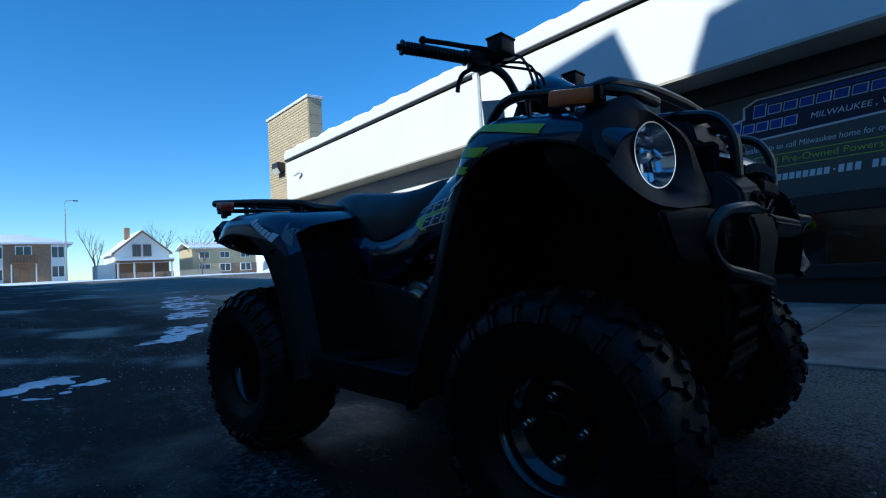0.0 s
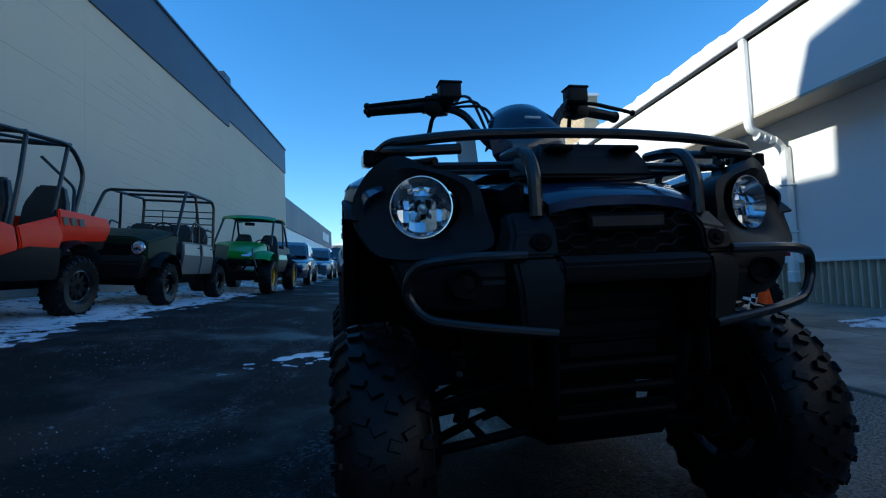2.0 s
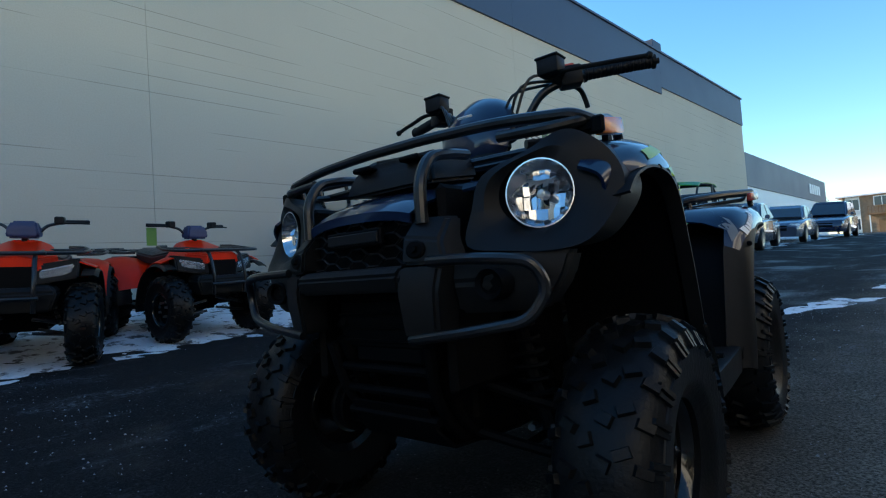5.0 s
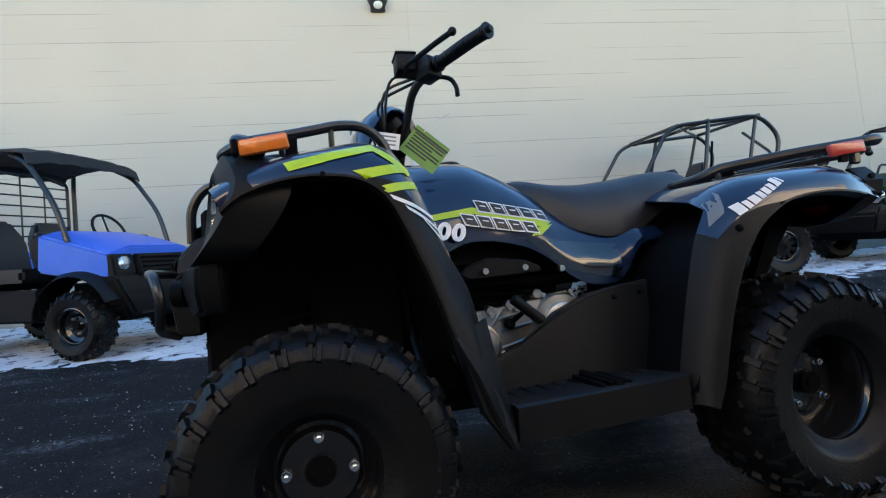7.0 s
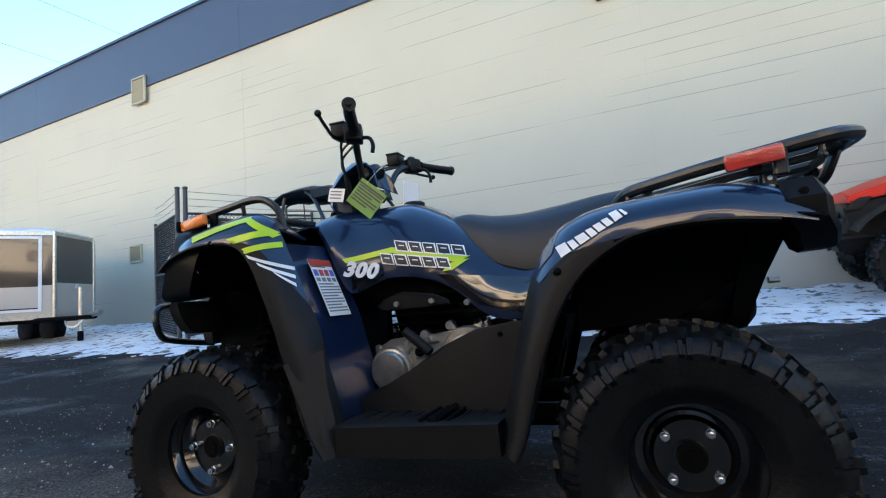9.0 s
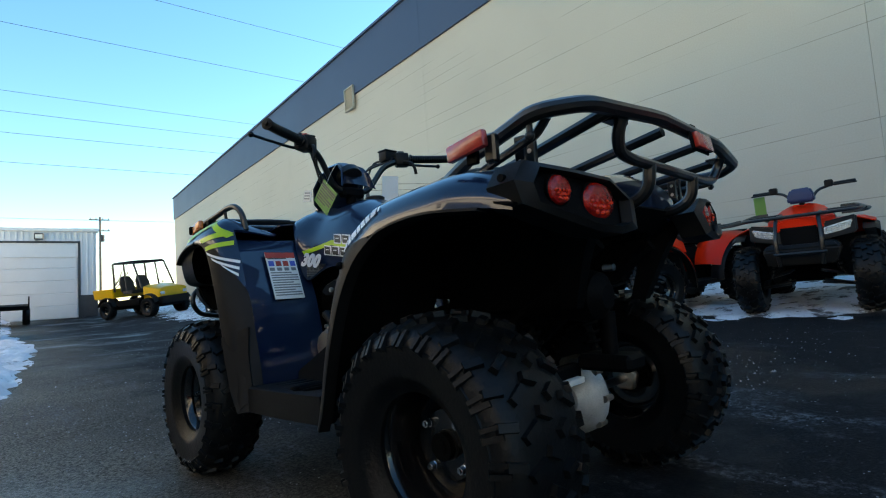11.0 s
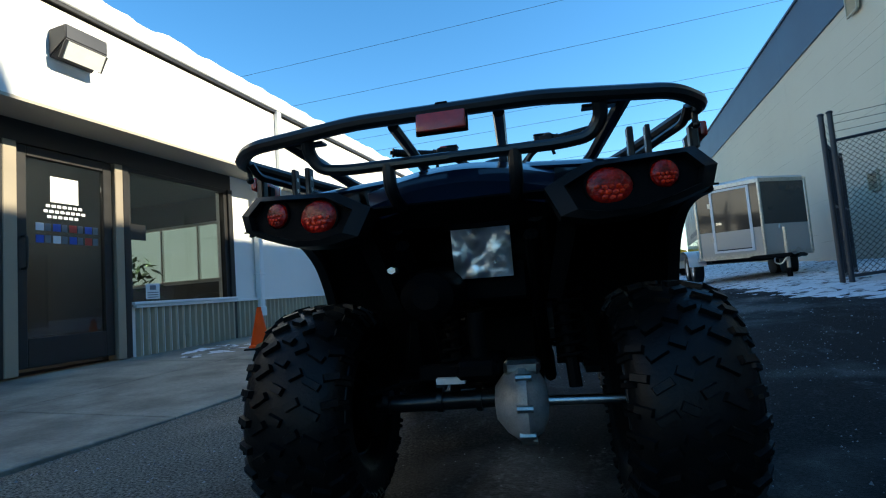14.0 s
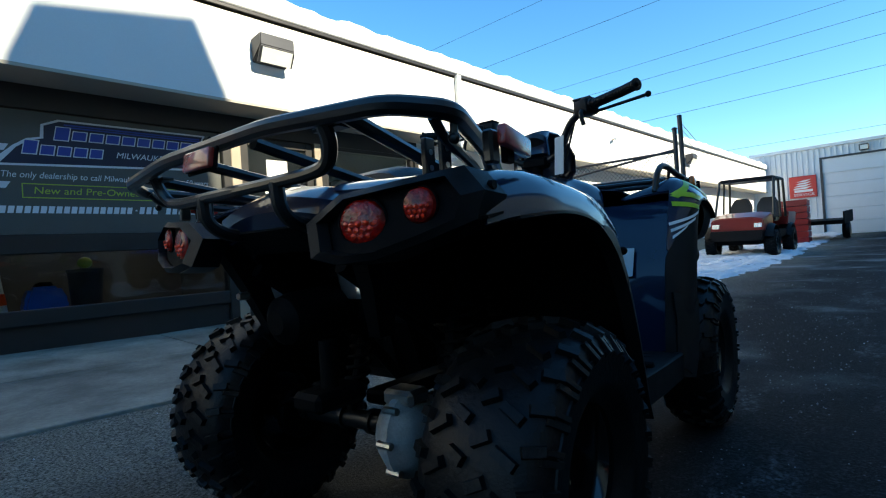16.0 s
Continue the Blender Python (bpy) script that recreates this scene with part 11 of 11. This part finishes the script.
# ---- utility vehicles by the far building
def cab_utv(m, label, paint, glazed=True):
    c = thing("utility_vehicle", m, label, "utility vehicle", "utility vehicles by the far building")
    common_sxs(c, 1.95, 1.25, 0.32, 0.12, 0.16, 0)
    block(c, "hood", [cross([(1.0, 0.60), (0.98, 0.88), (0.6, 0.94)], 0.56, 1.38), cross([(1.0, 0.60), (0.98, 1.02), (0.6, 1.06)], 0.62, 0.72)], paint, 0.02)
    block(c, "bumper", [quad_ring(-0.52, 0.52, 1.24, 1.48, 0.40), quad_ring(-0.56, 0.56, 1.22, 1.48, 0.64)], M_MATTE, 0.02)
    block(c, "lower_body", [quad_ring(-0.62, 0.62, -0.55, 0.74, 0.42), quad_ring(-0.66, 0.66, -0.55, 0.74, 0.94 if glazed else 0.62)], paint if glazed else M_MATTE, 0.03)
    block(c, "cargo_bed", [quad_ring(-0.66, 0.66, -1.55, -0.60, 0.72), quad_ring(-0.70, 0.70, -1.57, -0.59, 1.04)], paint, 0.02)
    block(c, "roof", [quad_ring(-0.64, 0.64, -0.62, 0.42, 1.84), quad_ring(-0.60, 0.60, -0.58, 0.38, 1.92)], M_MATTE, 0.03)
    if glazed:
        block(c, "windscreen", [quad_ring(-0.58, 0.58, 0.68, 0.70, 1.06), quad_ring(-0.54, 0.54, 0.36, 0.38, 1.84)], M_FAR_GLASS, 0.0)
        block(c, "rear_window", [quad_ring(-0.58, 0.58, -0.58, -0.56, 0.98), quad_ring(-0.56, 0.56, -0.58, -0.56, 1.84)], M_FAR_GLASS, 0.0)
    for s in (-1, 1):
        bar(c, [(s * 0.63, 0.72, 0.98), (s * 0.59, 0.38, 1.86)], 0.03)
        bar(c, [(s * 0.63, 0.02, 0.92), (s * 0.60, -0.06, 1.86)], 0.025)
        bar(c, [(s * 0.63, -0.57, 0.92), (s * 0.60, -0.57, 1.86)], 0.03)
        if glazed:
            block(c, "side_window", [quad_ring(s * 0.625, s * 0.635, -0.54, 0.60, 0.96), quad_ring(s * 0.59, s * 0.60, -0.54, 0.36, 1.82)], M_FAR_GLASS, 0.0)
        arch(c, "wheel_arch", s, 0.975, 0.34, 0.42, 0.44, 0.72, 20, 165, M_MATTE, 0.02)
        arch(c, "wheel_arch", s, -0.975, 0.34, 0.42, 0.44, 0.72, 15, 165, M_MATTE, 0.02)
        block(c, "headlight", [quad_ring(s * 0.36, s * 0.52, 1.34, 1.41, 0.70), quad_ring(s * 0.36, s * 0.52, 1.33, 1.40, 0.80)], M_SILVER, 0.008)
        seat_unit(c, s * 0.3, -0.10, 0.94, 0.5, high=0.5)
    return c


cab_utv(parked(2.15, 18.9, -150, 1.95, 1.25), "yellow utility vehicle with an open black cab and cargo bed", M_YELLOW, False)
cab_utv(parked(-2.3, 13.4, 180, 1.95, 1.25), "maroon utility vehicle with an open black cab behind the fence", M_MAROON, False)
# loose yellow bed of a second machine behind the first
PALLET = thing("crate_stack", on(-2.3, 18.4, 4), "stack of red slatted crates beside the white building", "crates")
for k in range(7):
    box_ = bmesh.new()
    for yy in (-0.45, -0.15, 0.15, 0.45):
        box(box_, -0.5, yy - 0.05, 0.20 * k + 0.02, 0.5, yy + 0.05, 0.20 * k + 0.19, 0.004)
    box(box_, -0.48, -0.5, 0.20 * k, 0.48, 0.5, 0.20 * k + 0.03, 0.004)
    part("crate", box_, M_MAROON, PALLET)
FLAT = thing("flat_trailer", parked(-1.7, 20.4, 0, 1.2, 1.2), "dark flat trailer standing beside the crates", "trailer")
block(FLAT, "deck", [quad_ring(-0.7, 0.7, -1.2, 1.2, 0.55), quad_ring(-0.7, 0.7, -1.2, 1.2, 0.68)], M_DARK, 0.01)
for s in (-1, 1):
    block(FLAT, "side_rail", [quad_ring(s * 0.66, s * 0.70, -1.2, 1.2, 0.68), quad_ring(s * 0.66, s * 0.70, -1.2, 1.2, 0.95)], M_DARK, 0.006)
    w = bmesh.new()
    lathe(w, [(0.0, -0.1), (0.26, -0.1), (0.30, 0.0), (0.26, 0.1), (0.0, 0.08)], pose(s * 0.62, 0, 0.30, 0, s * 90, 0), 22)
    part("wheel", w, M_RUBBER, FLAT)
AC = thing("metal_cabinet", on(-3.62, 11.4, 0), "grey metal equipment cabinet behind the fence, snow on top", "cabinet")
block(AC, "body", [quad_ring(-0.32, 0.30, -0.30, 0.30, 0.0), quad_ring(-0.32, 0.30, -0.30, 0.30, 0.78)], M_TRAILER, 0.012)
block(AC, "door_seam", [quad_ring(-0.006, 0.0, -0.304, -0.298, 0.06), quad_ring(-0.006, 0.0, -0.304, -0.298, 0.74)], M_DARK, 0.0)
bar(AC, [(-0.34, -0.20, 0.30), (-0.46, -0.22, 0.55), (-0.60, -0.22, 0.62), (-0.72, -0.20, 0.30)], 0.02, "conduit", M_GALV, 0.1)
bm = bmesh.new()
sheet(bm, [[Vector((-0.32 + 0.62 * i / 8, -0.30 + 0.60 * j / 6, 0.782 + (0.0 if i in (0, 8) or j in (0, 6) else 0.05 + 0.02 * noise.noise((i * 0.7, j * 0.7, 3))))) for i in range(9)] for j in range(7)])
solid("snow_cap", bm, M_CLEAN_SNOW, on(-3.62, 11.4, 0), "cap of snow on the metal cabinet", "snow", kind="stuff", angle=80)


# ---- things standing behind the lower pane of the shop window
INC = thing("traffic_cone", ALLEY_W @ pose(-4.62, -0.86, 0.30), "white traffic cone with an orange band inside the shop window", "traffic cone")
bm = bmesh.new()
lathe(bm, [(0.13, 0.0), (0.12, 0.03), (0.085, 0.05), (0.025, 0.50), (0.0, 0.505)], None, 20)
part("body", bm, M_WHITE_PAINT, INC)
bm = bmesh.new()
lathe(bm, [(0.072, 0.16), (0.074, 0.16), (0.060, 0.26), (0.058, 0.26)], None, 20, closed=True)
part("band", bm, M_CONE, INC)
BIN = thing("waste_bin", ALLEY_W @ pose(-4.62, -0.20, 0.30), "grey waste bin with a lime bag inside the shop window", "waste bin")
bm = bmesh.new()
lathe(bm, [(0.0, 0.0), (0.12, 0.0), (0.145, 0.40), (0.152, 0.41), (0.152, 0.44), (0.0, 0.45)], None, 22)
part("body", bm, M_GREY_PANEL, BIN)
bm = bmesh.new()
ball(bm, (0, 0, 0.50), 0.07, 12, 8, 1.1, 0.9, 0.8)
part("bag", bm, M_LIME, BIN)
CAR_TOY = thing("equipment_case", ALLEY_W @ pose(-4.66, -0.52, 0.30), "rounded blue plastic case inside the shop window", "case")
block(CAR_TOY, "body", [quad_ring(-0.12, 0.12, -0.15, 0.15, 0.0), quad_ring(-0.14, 0.14, -0.17, 0.17, 0.16), quad_ring(-0.09, 0.09, -0.11, 0.11, 0.30)], M_BLUE, 0.03)
block(CAR_TOY, "handle", [quad_ring(-0.02, 0.02, -0.07, 0.07, 0.30), quad_ring(-0.02, 0.02, -0.06, 0.06, 0.34)], M_MATTE, 0.008)
SHELF = thing("display_ledge", ALLEY_W @ pose(-4.75, 0.0, 0.0), "low dark display ledge behind the shop window", "ledge")
block(SHELF, "top", [quad_ring(-0.30, 0.30, -1.30, 1.25, 0.27), quad_ring(-0.30, 0.30, -1.30, 1.25, 0.30)], M_DARK, 0.004)
block(SHELF, "base", [quad_ring(-0.26, 0.26, -1.26, 1.20, 0.05), quad_ring(-0.26, 0.26, -1.26, 1.20, 0.27)], M_DARK, 0.004)


# ---------------------------------------------------------------- bricks of the tower
BRICK_BM = bmesh.new()
box(BRICK_BM, -0.009, -0.0965, -0.029, 0.009, 0.0965, 0.029, 0.003)
BRICK_MESH = finish(BRICK_BM, "brick", M_BRICK, 60)
course = 0.0675
low_bricks = bmesh.new()
for c_ in range(61):
    z = 0.28 + c_ * course
    v = -8.502
    while v > -10.82:
        w = min(0.1015 if (v == -8.502 and c_ % 2) else 0.203, v + 10.85)
        if w > 0.05 and z > 2.62:
            child("brick", BRICK_MESH, TOWER, Matrix.Translation((-3.704, v - w / 2, z)) @ Matrix.Diagonal((1, (w - 0.008) / 0.193, 1, 1)))
        elif w > 0.05:
            box(low_bricks, -3.71, v - w + 0.004, z - 0.029, -3.696, v - 0.004, z + 0.029)
        v -= w
tagged(part("brick_facing", low_bricks, M_BRICK, TOWER, "tan brick facing", normals=False), kind="stuff")
for c_ in range(7):
    bm = bmesh.new()
    box(bm, -4.055, -8.51, 3.0 + 0.2 * c_ + 0.004, -3.712, -8.492, 3.2 + 0.2 * c_ - 0.004, 0.004)
    part("masonry_block", bm, M_BRICK, TOWER)
